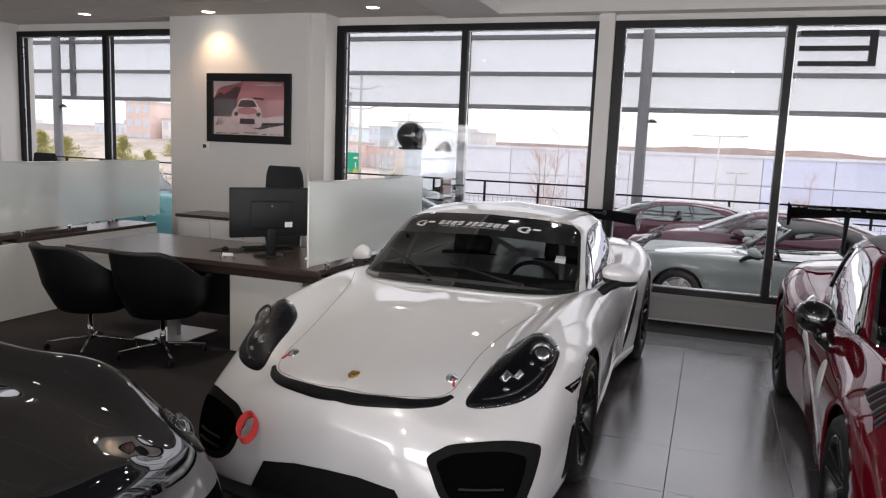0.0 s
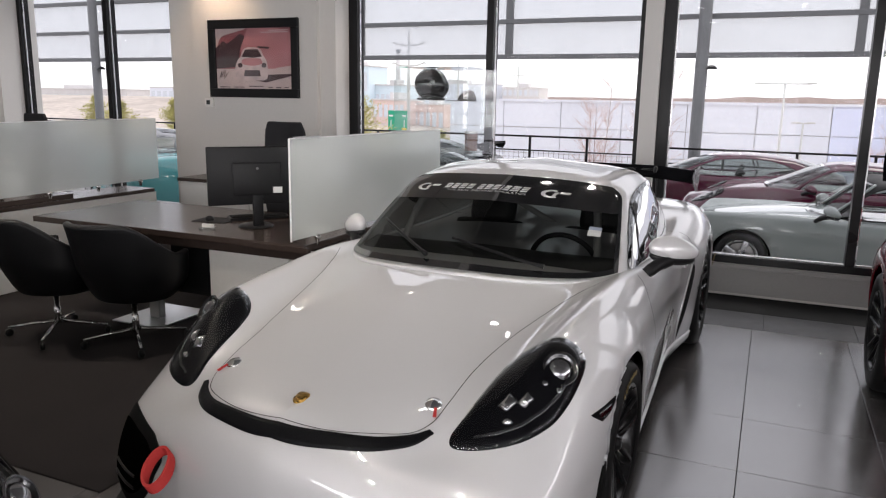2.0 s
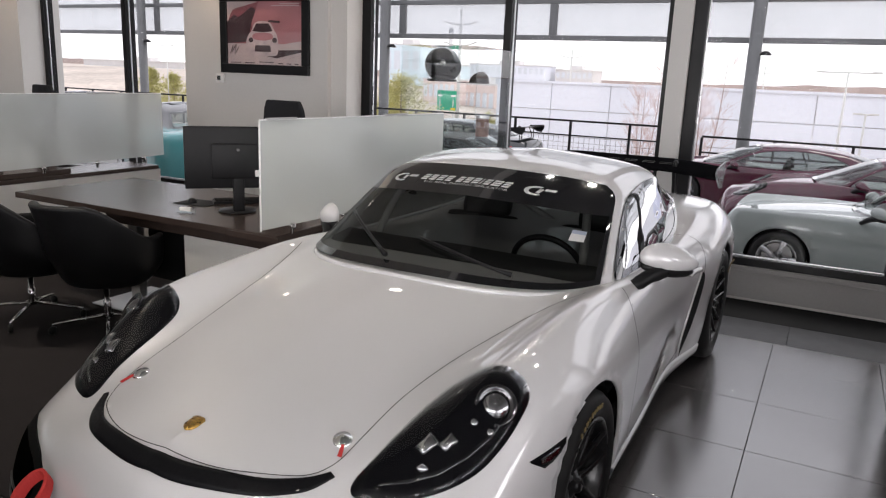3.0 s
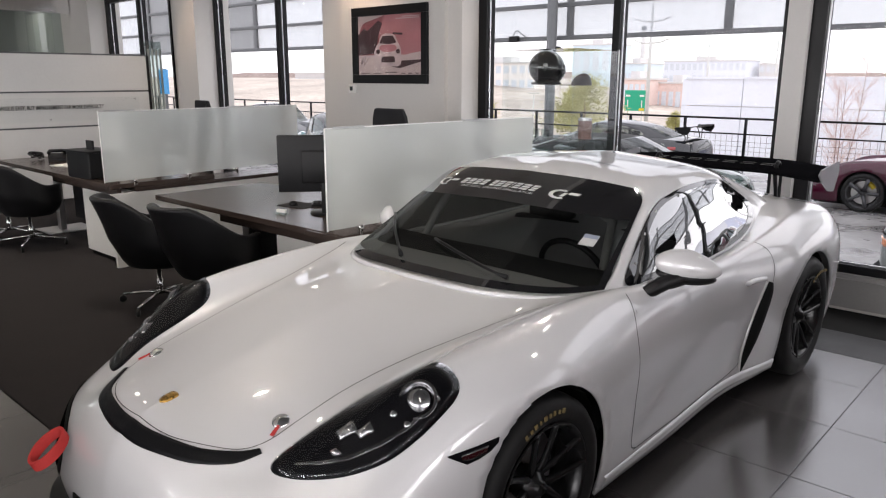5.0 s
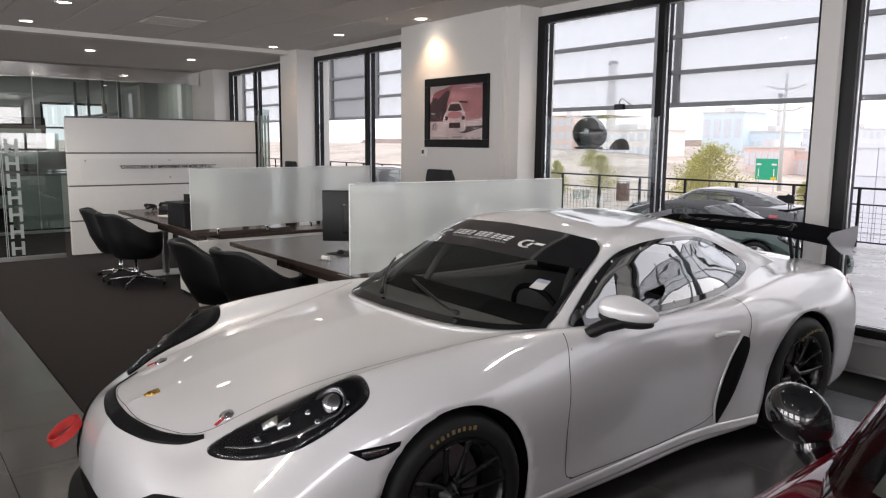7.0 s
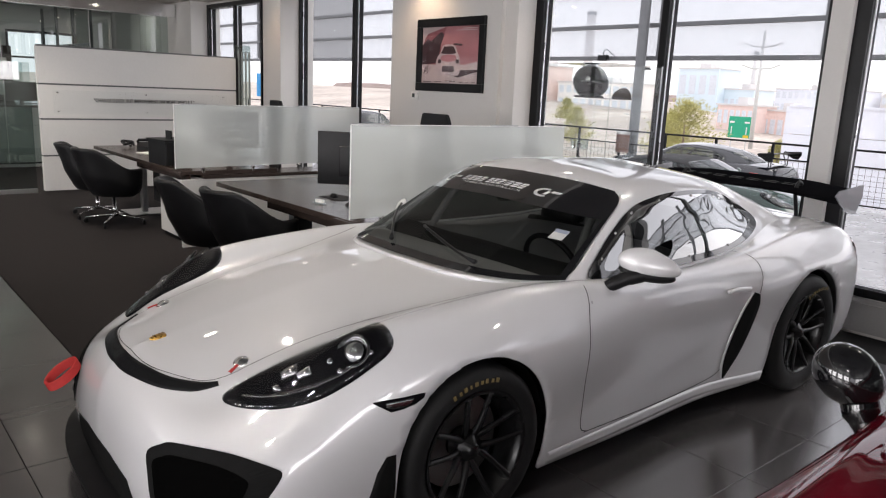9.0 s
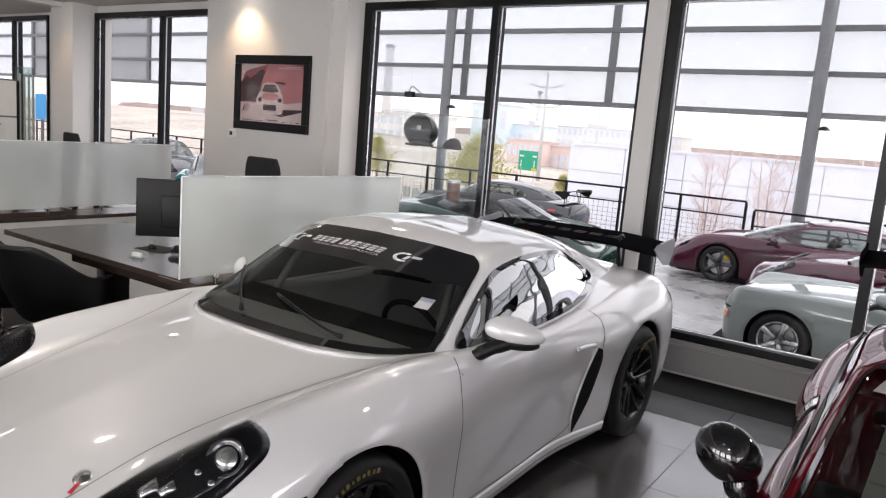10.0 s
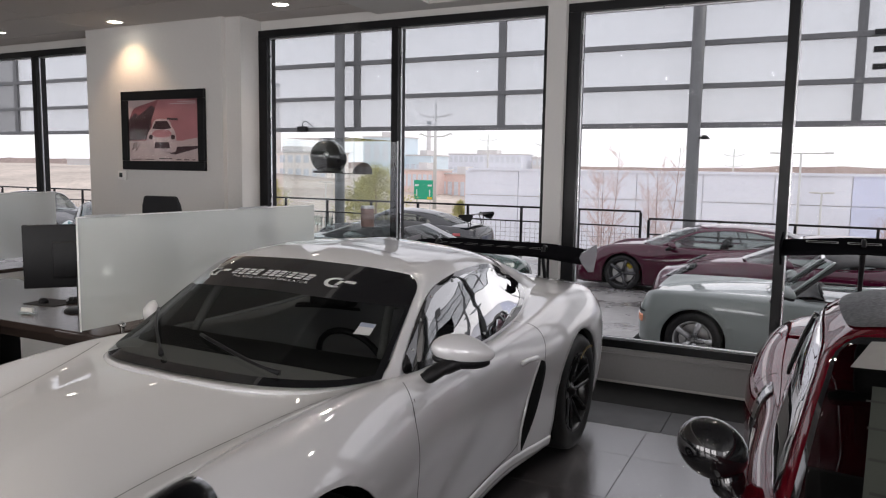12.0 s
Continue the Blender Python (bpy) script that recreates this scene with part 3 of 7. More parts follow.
PILLAR_HEAD = [(1.02, 0, 1.19), (1.035, .33, 1.18), (1.075, .50, 1.162), (1.125, .572, 1.148), (1.22, .59, 1.148), (1.42, .60, 1.16), (1.67, .585, 1.16), (1.88, .54, 1.152), (2.08, .45, 1.14), (2.26, .32, 1.135), (2.33, 0, 1.15)]
ROOF_RAIL = [(1.20, 0, 1.225), (1.21, .22, 1.22), (1.235, .345, 1.212), (1.27, .415, 1.204), (1.33, .44, 1.204), (1.46, .45, 1.209), (1.62, .44, 1.208), (1.76, .395, 1.203), (1.90, .31, 1.195), (2.0, .20, 1.192), (2.04, 0, 1.198)]
ROOF_RIDGE = [(1.30, 0, 1.235), (1.305, 0, 1.235), (1.32, 0, 1.236), (1.34, 0, 1.237), (1.37, 0, 1.238), (1.44, 0, 1.24), (1.54, 0, 1.24), (1.62, 0, 1.239), (1.69, 0, 1.236), (1.76, 0, 1.232), (1.79, 0, 1.23)]
CABIN = [BELT_LINE, PILLAR_FOOT, PILLAR_MIDDLE, PILLAR_HEAD, ROOF_RAIL, ROOF_RIDGE]


def stretched(net, change):
    return [[tuple(change(*p)) for p in row] for row in net]


def arch2(c, r):
    """A wheel arch: half a circle, open to the ground."""
    return [(c[0] - r * 1.0, -0.2)] + [(c[0] - r * math.cos(math.pi * k / 30), c[1] + r * math.sin(math.pi * k / 30)) for k in range(31)] + [(c[0] + r, -0.2)]


def build_wheel(parent, at, side, r, width, rim_r, rim_mat, tyre_mat, spokes=10, fine=True, caliper=None):
    """A wheel under a car: tyre, rim, spokes, hub, disc. side: +1 or -1, where its face looks."""
    w = new("wheel")
    w.parent = parent
    w.matrix_basis = pose(*at, 0, 0, 0 if side > 0 else 180)
    f = 0.0
    steps = 48 if fine else 28
    t = width
    tyre = lathe([(rim_r - .004, f - .012), (rim_r + .012, f + .002), (rim_r + (r - rim_r) * .45, f + .012), (r - .022, f + .004), (r - .005, f - .018), (r, f - .05), (r, f - t + .05), (r - .006, f - t + .02), (r - .03, f - t), (rim_r, f - t + .012)], steps, "x")
    tyre_ob = part("tyre", tyre, tyre_mat, w, smooth=True)
    rim = lathe([(rim_r + .004, f + .002), (rim_r - .004, f + .004), (rim_r - .012, f - .004), (rim_r - .02, f - .03), (rim_r - .035, f - .10), (rim_r - .04, f - t + .01)], steps, "x")
    part("rim", rim, rim_mat, w, smooth=True)
    if fine:
        for k in range(spokes):
            a = 2 * math.pi * k / spokes
            lean = 1 if k % 2 else -1
            pts = [(f - .055, .050), (f - .034, rim_r * .42), (f - .016, rim_r * .78), (f - .005, rim_r - .006)]
            out = []
            for i, (px, pr) in enumerate(pts):
                aa = a + lean * radians((9.0, 2.0, -3.0, -5.0)[i])
                out.append((px, pr * math.cos(aa), pr * math.sin(aa)))
            bm = tube(curve3(out, 3), [.017 - .006 * min(1.0, j / 5) for j in range(10)], 6)
            part("spoke", bm, rim_mat, w, smooth=True)
    else:
        for k in range(5):
            a = 2 * math.pi * k / 5
            bm = tube([(f - .04, .04 * math.cos(a), .04 * math.sin(a)), (f - .012, rim_r * .55 * math.cos(a), rim_r * .55 * math.sin(a)), (f - .004, rim_r * math.cos(a), rim_r * math.sin(a))], [.04, .028, .036], 6)
            part("spoke", bm, rim_mat, w, smooth=True)
    part("hub", lathe([(0, f - .012), (.02, f - .012), (.026, f - .02), (.03, f - .03), (.052, f - .04), (.06, f - .06), (.06, f - .1)], 24, "x"), rim_mat, w, smooth=True)
    part("brake_disc", lathe([(.06, f - .11), (rim_r * .78, f - .11), (rim_r * .78, f - .14), (.06, f - .14)], steps, "x"), BRUSHED, w)
    if caliper:
        cal = [(f - .085, rim_r * .72 * math.cos(a), rim_r * .72 * math.sin(a)) for a in (0.5, 0.8, 1.1, 1.4)]
        part("caliper", tube(cal, .045, 8), caliper, w, smooth=True)
    return w


def headlight(car, bvh, side, teardrop):
    """A lamp under a clear cover set in the wing."""
    if teardrop:
        out = smooth2([(.493, -.765), (.508, -.685), (.525, -.590), (.546, -.485), (.580, -.388), (.635, -.322), (.705, -.300), (.770, -.315), (.802, -.355), (.808, -.43), (.801, -.52), (.776, -.612), (.722, -.692), (.655, -.748), (.582, -.785), (.515, -.797)], 4)
    else:
        out = [(.70 + .085 * math.cos(a), -.69 + .115 * math.sin(a)) for a in (2 * math.pi * k / 32 for k in range(32))]
    plane = lambda a, b: (side * a + side * .30, b - .40, 1.30)
    way = (-side * .30, .40, -.66)
    def up(a, b):
        # start so that the ray passes the outline's point at the skin's height there
        z = .588 + (b + .76) * .44 if teardrop else .64 + (b + .6) * .25
        k = (1.30 - z) / .66
        return (side * a + side * .30 * k, b - .40 * k, 1.30)
    lamp = part("headlight", ring_patch(bvh, out, up, way, .003, 6, .010), MATT_BLACK if not teardrop else LAMP_BLACK, car, "black headlamp bowl with a clear cover", smooth=True)
    cx = sum(p[0] for p in out) / len(out)
    if teardrop:
        spots = ((.728, -.435, .058),)
    else:
        spots = ((.70, -.69, .052),)
    for a, b, r in spots:
        p, n = cast(bvh, up(a, b), way, .006)
        look_out = Vector((0, -1, .25)).normalized()
        m = Matrix.Translation(p) @ (n * .6 + look_out * .4).to_track_quat("Z", "Y").to_matrix().to_4x4()
        bm = lathe([(r, .0), (r * 1.02, .006), (r * .94, .008), (r * .80, .002), (r * .70, -.001)], 28)
        bmesh.ops.transform(bm, matrix=m, verts=bm.verts)
        part("lamp_ring", bm, SMOKED, lamp, smooth=True)
        bm = lathe([(0, .016), (r * .25, .0145), (r * .45, .010), (r * .62, .002)], 28)
        bmesh.ops.transform(bm, matrix=m, verts=bm.verts)
        part("projector_lens", bm, LENS, lamp, smooth=True)
    if teardrop:
        # small mirrored facets beside the projector, and a slim day lamp along the lower edge
        for a, b, wide, deep in ((.618, -.605, .058, .066), (.668, -.580, .048, .056), (.640, -.668, .040, .026)):
            facet = [(a - wide / 2, b - deep * .35), (a + wide * .1, b - deep / 2), (a + wide / 2, b + deep * .2), (a - wide * .2, b + deep / 2)]
            part("reflector", ring_patch(bvh, facet, up, way, .004, 4, .004, .012), DARK_CHROME, lamp, smooth=True)
        edge = [(.560, -.752), (.630, -.716), (.690, -.664), (.736, -.592), (.765, -.515), (.772, -.440)]
        inner = [(.563, -.742), (.626, -.706), (.682, -.655), (.726, -.586), (.754, -.512), (.762, -.440)]
        part("day_lamp", strip_patch(bvh, [up(p, q) for p, q in edge], [up(p, q) for p, q in inner], way, .006, 2, .003), GLOSS_BLACK, lamp, smooth=True)
        for a, b in ((.700, -.505), (.765, -.400), (.690, -.395), (.752, -.505)):
            p, n = cast(bvh, up(a, b), way, .007)
            bm = lathe([(0, .004), (.007, .003), (.010, 0)], 12)
            bmesh.ops.transform(bm, matrix=Matrix.Translation(p) @ n.to_track_quat("Z", "Y").to_matrix().to_4x4(), verts=bm.verts)
            part("day_lamp", bm, DARK_CHROME, lamp, smooth=True)
    cover = part("cover", ring_patch(bvh, out, up, way, .008, 6, .008, .003), COVER, lamp, smooth=True)
    cover.visible_shadow = False
    return lamp




def paint(name, color, flake=0.03, rough=0.28, metal=0.0, ior=1.62):
    m = material(name, color, rough, metal, vary=flake, grain=900, stain=350, coat=1.0, spec=0.0, rough_vary=0.0, coat_ior=ior)
    return m


LAMP_BLACK = material("lamp_black", (0.003, 0.003, 0.004), 0.35, vary=0.1, spec=0.05)
DARK_CHROME = material("dark_chrome", (0.34, 0.34, 0.35), 0.18, 1.0, vary=0.1)
SMOKED = material("smoked_chrome", (0.10, 0.10, 0.105), 0.15, 1.0, vary=0.1)
LENS = material("projector_glass", (0.22, 0.22, 0.23), 0.08, 0.9, vary=0.05, coat=1.0)
COVER = glass_material("lamp_cover", (0.96, 0.97, 0.97), 0.65)
GLOSS_BLACK = material("gloss_black", (0.006, 0.006, 0.007), 0.08, vary=0.05, coat=1.0)
FRIT = material("black_glass_border", (0.006, 0.006, 0.007), 0.06, vary=0.05, coat=1.0)
CAR_GLASS = glass_material("tinted_car_glass", (0.215, 0.225, 0.22), 0.32)
PARKED_GLASS = glass_material("lightly_tinted_car_glass", (0.52, 0.56, 0.55), 1.0)
SIDE_GLASS = glass_material("side_glass", (0.20, 0.22, 0.22), 6.0, wave=0.12)
RUBBER = material("tyre_rubber", (0.009, 0.009, 0.0095), 0.62, vary=0.25, grain=50, stain=8, bump=0.15, spec=0.3)
BLACK_RIM = material("satin_black_rim", (0.011, 0.011, 0.012), 0.28, 0.3, vary=0.1)
SILVER_RIM = material("silver_rim", (0.45, 0.45, 0.46), 0.3, 0.8, vary=0.06)
WING_BLACK = material("matt_black_wing", (0.006, 0.006, 0.007), 0.75, vary=0.3, grain=160, spec=0.0)
CARBON = material("carbon_fibre", (0.005, 0.005, 0.006), 0.42, vary=0.35, grain=220, stain=90, coat=0.03, spec=0.1)
INTERIOR = material("dark_cabin_trim", (0.008, 0.008, 0.009), 0.7, vary=0.2, grain=80)
CAGE = material("grey_cage_paint", (0.22, 0.22, 0.22), 0.4)
TAIL_RED = material("red_lamp", (0.35, 0.01, 0.012), 0.12, vary=0.1, coat=1.0)
AMBER = material("amber_lamp", (0.75, 0.22, 0.06), 0.2, vary=0.1, coat=1.0)
SPRING_YELLOW = material("yellow_caliper", (0.6, 0.45, 0.02), 0.35)


def build_car(name, at, turn, label, body_paint, wing=False, detail=2, teardrop=True, change=None, roof=None, rims=None, group="", glass=True, mirror=None, cage=False, top=None, caliper=None, clear=False, lamps=True, nets=None, tyres=(.325, .345), seat_shift=0.0):
    """A low two-door sports car that faces its own -y. at: the ground under the front axle's middle. detail: 2 near, 1 beyond the glass."""
    car = thing(name, at, label, "car", group, turn=turn)
    low = LOWER if change is None else stretched(LOWER, change)
    cab = CABIN if change is None else stretched(CABIN, change)
    if roof:
        cab = stretched(cab, roof)
    if nets:
        low, cab = nets
    back = 2.456 if change is None else change(2.456, 0, 0)[0]
    r1, r2 = tyres
    fu, fv = (12, 10) if detail == 2 else (6, 5)
    mirror = mirror or body_paint
    # openings of the cabin, in its own (u, v)
    screen = smooth2([(-2.82, .42), (-2.84, 1.6), (-2.72, 2.72), (-2.3, 2.98), (-1.0, 3.02), (1.0, 3.02), (2.3, 2.98), (2.72, 2.72), (2.84, 1.6), (2.82, .24), (2.0, .10), (0.0, .08), (-2.0, .10)], 5)
    screen_half = [(u, v) for u, v in screen if u >= 0]
    screen_half = [(-0.2, .08)] + sorted([p for p in screen_half if p[1] < 1.5], key=lambda p: p[0] if p[0] < 2.5 else 2.5 + p[1]) + sorted([p for p in screen_half if p[1] >= 1.5], key=lambda p: -p[0] if p[1] > 2.9 else -9 + p[1]) + [(-0.2, 3.02)]
    flank = smooth2([(3.30, .14), (3.25, 1.0), (3.35, 1.9), (3.75, 2.5), (4.6, 2.78), (5.6, 2.83), (6.4, 2.74), (7.0, 2.5), (7.42, 2.1), (7.66, 1.5), (7.68, 1.0), (7.48, .6), (7.0, .27), (6.4, .14), (5.2, .12), (4.2, .12)], 5)
    rear = [(8.9, .9), (8.9, 2.6), (10.2, 2.75), (10.2, .9)]
    holes = [screen_half, flank, rear]
    body_bm = shell(low, fu, fv, holes_sh=[arch2((0, r1), r1 + .038), arch2((back, r2), r2 + .035)], even=11 if detail == 2 else 5)
    bvh = tree_of(shell(low, fu, fv, even=11 if detail == 2 else 5))
    cab_bm = shell(cab, fu, fv, holes_uv=holes)
    body = part("body", body_bm, body_paint, car, smooth=True)
    roof_ob = part("roof", cab_bm, top or body_paint, car, smooth=True)
    sol = roof_ob.modifiers.new("thick", "SOLIDIFY")
    sol.thickness, sol.offset = 0.012, -1
    sol = body.modifiers.new("thick", "SOLIDIFY")
    sol.thickness, sol.offset = 0.012, -1

    # glass with black printed borders
    scr = windscreen(cab, screen, 0.004)
    pane = part("windscreen", scr, PANE if clear else (CAR_GLASS if detail == 2 else PARKED_GLASS), car, "tinted windscreen", smooth=True)
    pane.visible_shadow = False
    part("border", windscreen(cab, screen, 0.006, band=(.06, .05, .36 if cage else .06)), FRIT, pane, smooth=True)
    for sd in (1, -1):
        if clear:
            line = [net_point(cab, 2.80, .12 + 2.85 * k / 12) for k in range(13)]
            line = [Vector((sd * (p.x + .012), p.y - .008, p.z + .004)) for p in line]
            part("screen_pillar", tube(line, .016, 8), body_paint, car, smooth=True)
            continue
        g = uv_pane(cab, flank, .003)
        side_pane = part("side_window", g if sd > 0 else mirrored(g), SIDE_GLASS if detail == 2 else PARKED_GLASS, car, "side window", smooth=True)
        side_pane.visible_shadow = False
        g = uv_pane(cab, flank, .005, hole=.84 if cage else .955)
        part("border", g if sd > 0 else mirrored(g), FRIT, side_pane, smooth=True)
        if not cage:
            line = [net_point(cab, 5.75 + .25 * (1 - k / 8), .62 + 1.95 * k / 8) * 1.0 for k in range(9)]
            line = [Vector((sd * (p.x + .006), p.y, p.z + .001)) for p in line]
            part("window_post", tube(line, .012, 6), FRIT, side_pane, smooth=True)
    hatch = bmesh.new()
    pts = [[net_point(cab, 8.85 + 1.15 * i / 8, .85 + 1.95 * j / 8) + Vector((0, .003, .004)) for j in range(9)] for i in range(9)]
    vs = [[hatch.verts.new(p) for p in row] for row in pts]
    for i in range(8):
        for j in range(8):
            hatch.faces.new((vs[i][j], vs[i + 1][j], vs[i + 1][j + 1], vs[i][j + 1]))
    hp = part("rear_window", both_sides(hatch), PARKED_GLASS, car, "tinted rear window", smooth=True)
    hp.visible_shadow = False

    # wheels and wells
    for sd in (1, -1):
        for y, r, w in ((0, r1, .235), (back, r2, .265)):
            x = .868 if y == 0 else .885
            if change is not None:
                x = change(0 if y == 0 else 2.456, x, 0)[1]
            well = lathe([(r + .036, -.02), (r + .036, -.34), (.08, -.34)], 24, "x")
            bmesh.ops.transform(well, matrix=pose((x - .01) * sd, y, r, 0, 0, 0 if sd > 0 else 180), verts=well.verts)
            bmesh.ops.delete(well, geom=[v for v in well.verts if v.co.z < .12], context="VERTS")
            part("wheel_well", well, MATT_BLACK, car)
            build_wheel(car, (x * sd, y, r), sd, r, w, .232 if detail == 2 else r * (.68 if clear else .75), rims or BLACK_RIM, RUBBER, 10, detail == 2, caliper)
    part("underbody", box((-.70, -.80 if change is None else change(-.8, 0, 0)[0] + .04, .10), (.70, 3.2, .20), .02), MATT_BLACK, car)
    tub = box((-.66, .42, .2), (.66, 2.3, .62), .04)
    part("cabin_floor", tub, INTERIOR, car)
    part("dashboard", curved_dash(), INTERIOR, car, smooth=True).location.y = seat_shift
    for sd in (1, -1):
        part("seat", seat_mesh(sd * .36), LEATHER, car, "black bucket seat", smooth=True).location.y = seat_shift
    wheel_bm = bmesh.new()
    add_lathe(wheel_bm, [(.17 + .014 * math.cos(a), .014 * math.sin(a)) for a in (2 * math.pi * k / 8 for k in range(8))], 28, "z", closed=True)
    add_box(wheel_bm, (-.165, -.02, -.008), (.165, .02, .008), .004)
    bmesh.ops.transform(wheel_bm, matrix=pose(.36, .90, .80, -68, 0, 0), verts=wheel_bm.verts)
    part("steering_wheel", wheel_bm, BLACK_PLASTIC, car, smooth=True).location.y = seat_shift
    if cage:
        bm = bmesh.new()
        for sd in (1, -1):
            add_tube(bm, curve3([(sd * .56, .78, .70), (sd * .50, .98, 1.04), (sd * .44, 1.18, 1.13), (sd * .44, 1.72, 1.13), (sd * .46, 1.80, 1.0), (sd * .5, 1.82, .6)], 5), .02, 8)
            add_tube(bm, [(sd * .44, 1.74, 1.12), (sd * .42, 2.5, .95)], .02, 8)
        add_tube(bm, [(-.44, 1.74, 1.13), (.44, 1.74, 1.13)], .02, 8)
        add_tube(bm, [(-.44, 1.18, 1.13), (.44, 1.18, 1.13)], .02, 8)
        add_tube(bm, [(-.44, 1.76, 1.10), (.48, 1.82, .62)], .02, 8)
        part("roll_cage", bm, CAGE, car, "grey tube roll cage", smooth=True)

    # lamps, seams, mirrors
    for sd in (1, -1):
        if lamps and not clear:
            headlight(car, bvh, sd, teardrop)
        m = mirror_mesh(sd, mirror is GLOSS_BLACK)
        part("door_mirror", m[0], mirror, car, smooth=True)
        part("mirror_arm", m[1], GLOSS_BLACK if mirror is GLOSS_BLACK else BLACK_PLASTIC, car, smooth=True)
        tail = strip_patch(bvh, [(sd * 1.6, y, .735) for y in (3.16, 3.20, 3.24, 3.28, 3.33)], [(sd * 1.6, y, .80) for y in (3.16, 3.20, 3.24, 3.28, 3.33)], (-sd, 0, 0), .004)
        part("tail_lamp", tail, TAIL_RED, car, "red tail lamp", smooth=True)
        if not clear:
            S = lambda s, h: (sd * 1.6, s, h)
            line = curve3([(0, .645, .88), (0, .63, .79), (0, .60, .68), (0, .575, .47), (0, .585, .27), (0, .64, .225)], 8)
            part("door_seam", seam(bvh, [S(p.y, p.z) for p in line], (-sd, 0, 0)), MATT_BLACK, car)
            line = curve3([(0, 1.875, .86), (0, 1.925, .81), (0, 1.93, .74), (0, 1.90, .66)], 8)
            part("door_seam", seam(bvh, [S(p.y, p.z) for p in line], (-sd, 0, 0)), MATT_BLACK, car)
            line = curve3([(0, 1.72, .27), (0, 1.62, .225), (0, 1.3, .205), (0, .62, .225)], 8)
            part("door_seam", seam(bvh, [S(p.y, p.z) for p in line], (-sd, 0, 0)), MATT_BLACK, car)
    if wing:
        build_wing(car, wing)
    return car, bvh


def windscreen(cab, outline, lift, band=None):
    """The windscreen's pane over its whole width, or (with band: side, foot, head) its printed border."""
    vlo, vhi = .10, 3.0
    def at(a, v):
        lim = 2.83 - (0.0 if v < 2.3 else .50 * ((v - 2.3) / .7) ** 3)
        u = a * lim
        p = net_point(cab, abs(u), v)
        if u < 0:
            p.x = -p.x
        n = Vector((p.x * .35, -.62, .75)).normalized()
        return p + n * lift
    bm = bmesh.new()
    nu, nv = 40, 26
    us = [-1 + 2 * i / nu for i in range(nu + 1)]
    if band is None:
        vs = [vlo + (vhi - vlo) * j / nv for j in range(nv + 1)]
        g = [[bm.verts.new(at(a, v)) for v in vs] for a in us]
        for i in range(nu):
            for j in range(nv):
                bm.faces.new((g[i][j], g[i + 1][j], g[i + 1][j + 1], g[i][j + 1]))
        return bm
    side, foot, head = band
    zone = [-1, -1 + side / 2, -1 + side] + [-1 + side + (2 - 2 * side) * k / 30 for k in range(1, 30)] + [1 - side, 1 - side / 2, 1]
    span = vhi - vlo
    rise = [vlo, vlo + foot * span / 2, vlo + foot * span] + [vlo + foot * span + (1 - foot - head) * span * k / 14 for k in range(1, 14)] + [vhi - head * span + head * span * k / 6 for k in range(7)]
    g = [[bm.verts.new(at(a, v)) for v in rise] for a in zone]
    for i in range(len(zone) - 1):
        for j in range(len(rise) - 1):
            a, v = (zone[i] + zone[i + 1]) / 2, (rise[j] + rise[j + 1]) / 2
            if abs(a) > 1 - side or v < vlo + foot * span or v > vhi - head * span:
                bm.faces.new((g[i][j], g[i + 1][j], g[i + 1][j + 1], g[i][j + 1]))
    bmesh.ops.delete(bm, geom=[v for v in bm.verts if not v.link_faces], context="VERTS")
    return bm


def curved_dash():
    bm = bmesh.new()
    prof = [(.50, .62), (.50, .80), (.58, .875), (.72, .895), (.84, .86), (.88, .78), (.86, .62)]
    n = 14
    rows = []
    for k in range(n + 1):
        x = -.66 + 1.32 * k / n
        rows.append([bm.verts.new((x, y + .16 * x * x, z - .03 * abs(x))) for y, z in prof])
    for a, b in zip(rows, rows[1:]):
        for i in range(len(prof) - 1):
            bm.faces.new((a[i], a[i + 1], b[i + 1], b[i]))
    return bm


def seat_mesh(x):
    bm = bmesh.new()
    add_box(bm, (x - .24, 1.05, .30), (x + .24, 1.55, .48), .05)
    m = pose(x, 1.58, .42, -20, 0, 0)
    add_box(bm, (-.24, -.06, 0), (.24, .08, .46), .05, m)
    add_box(bm, (-.15, -.05, .44), (.15, .06, .66), .05, m)
    return bm


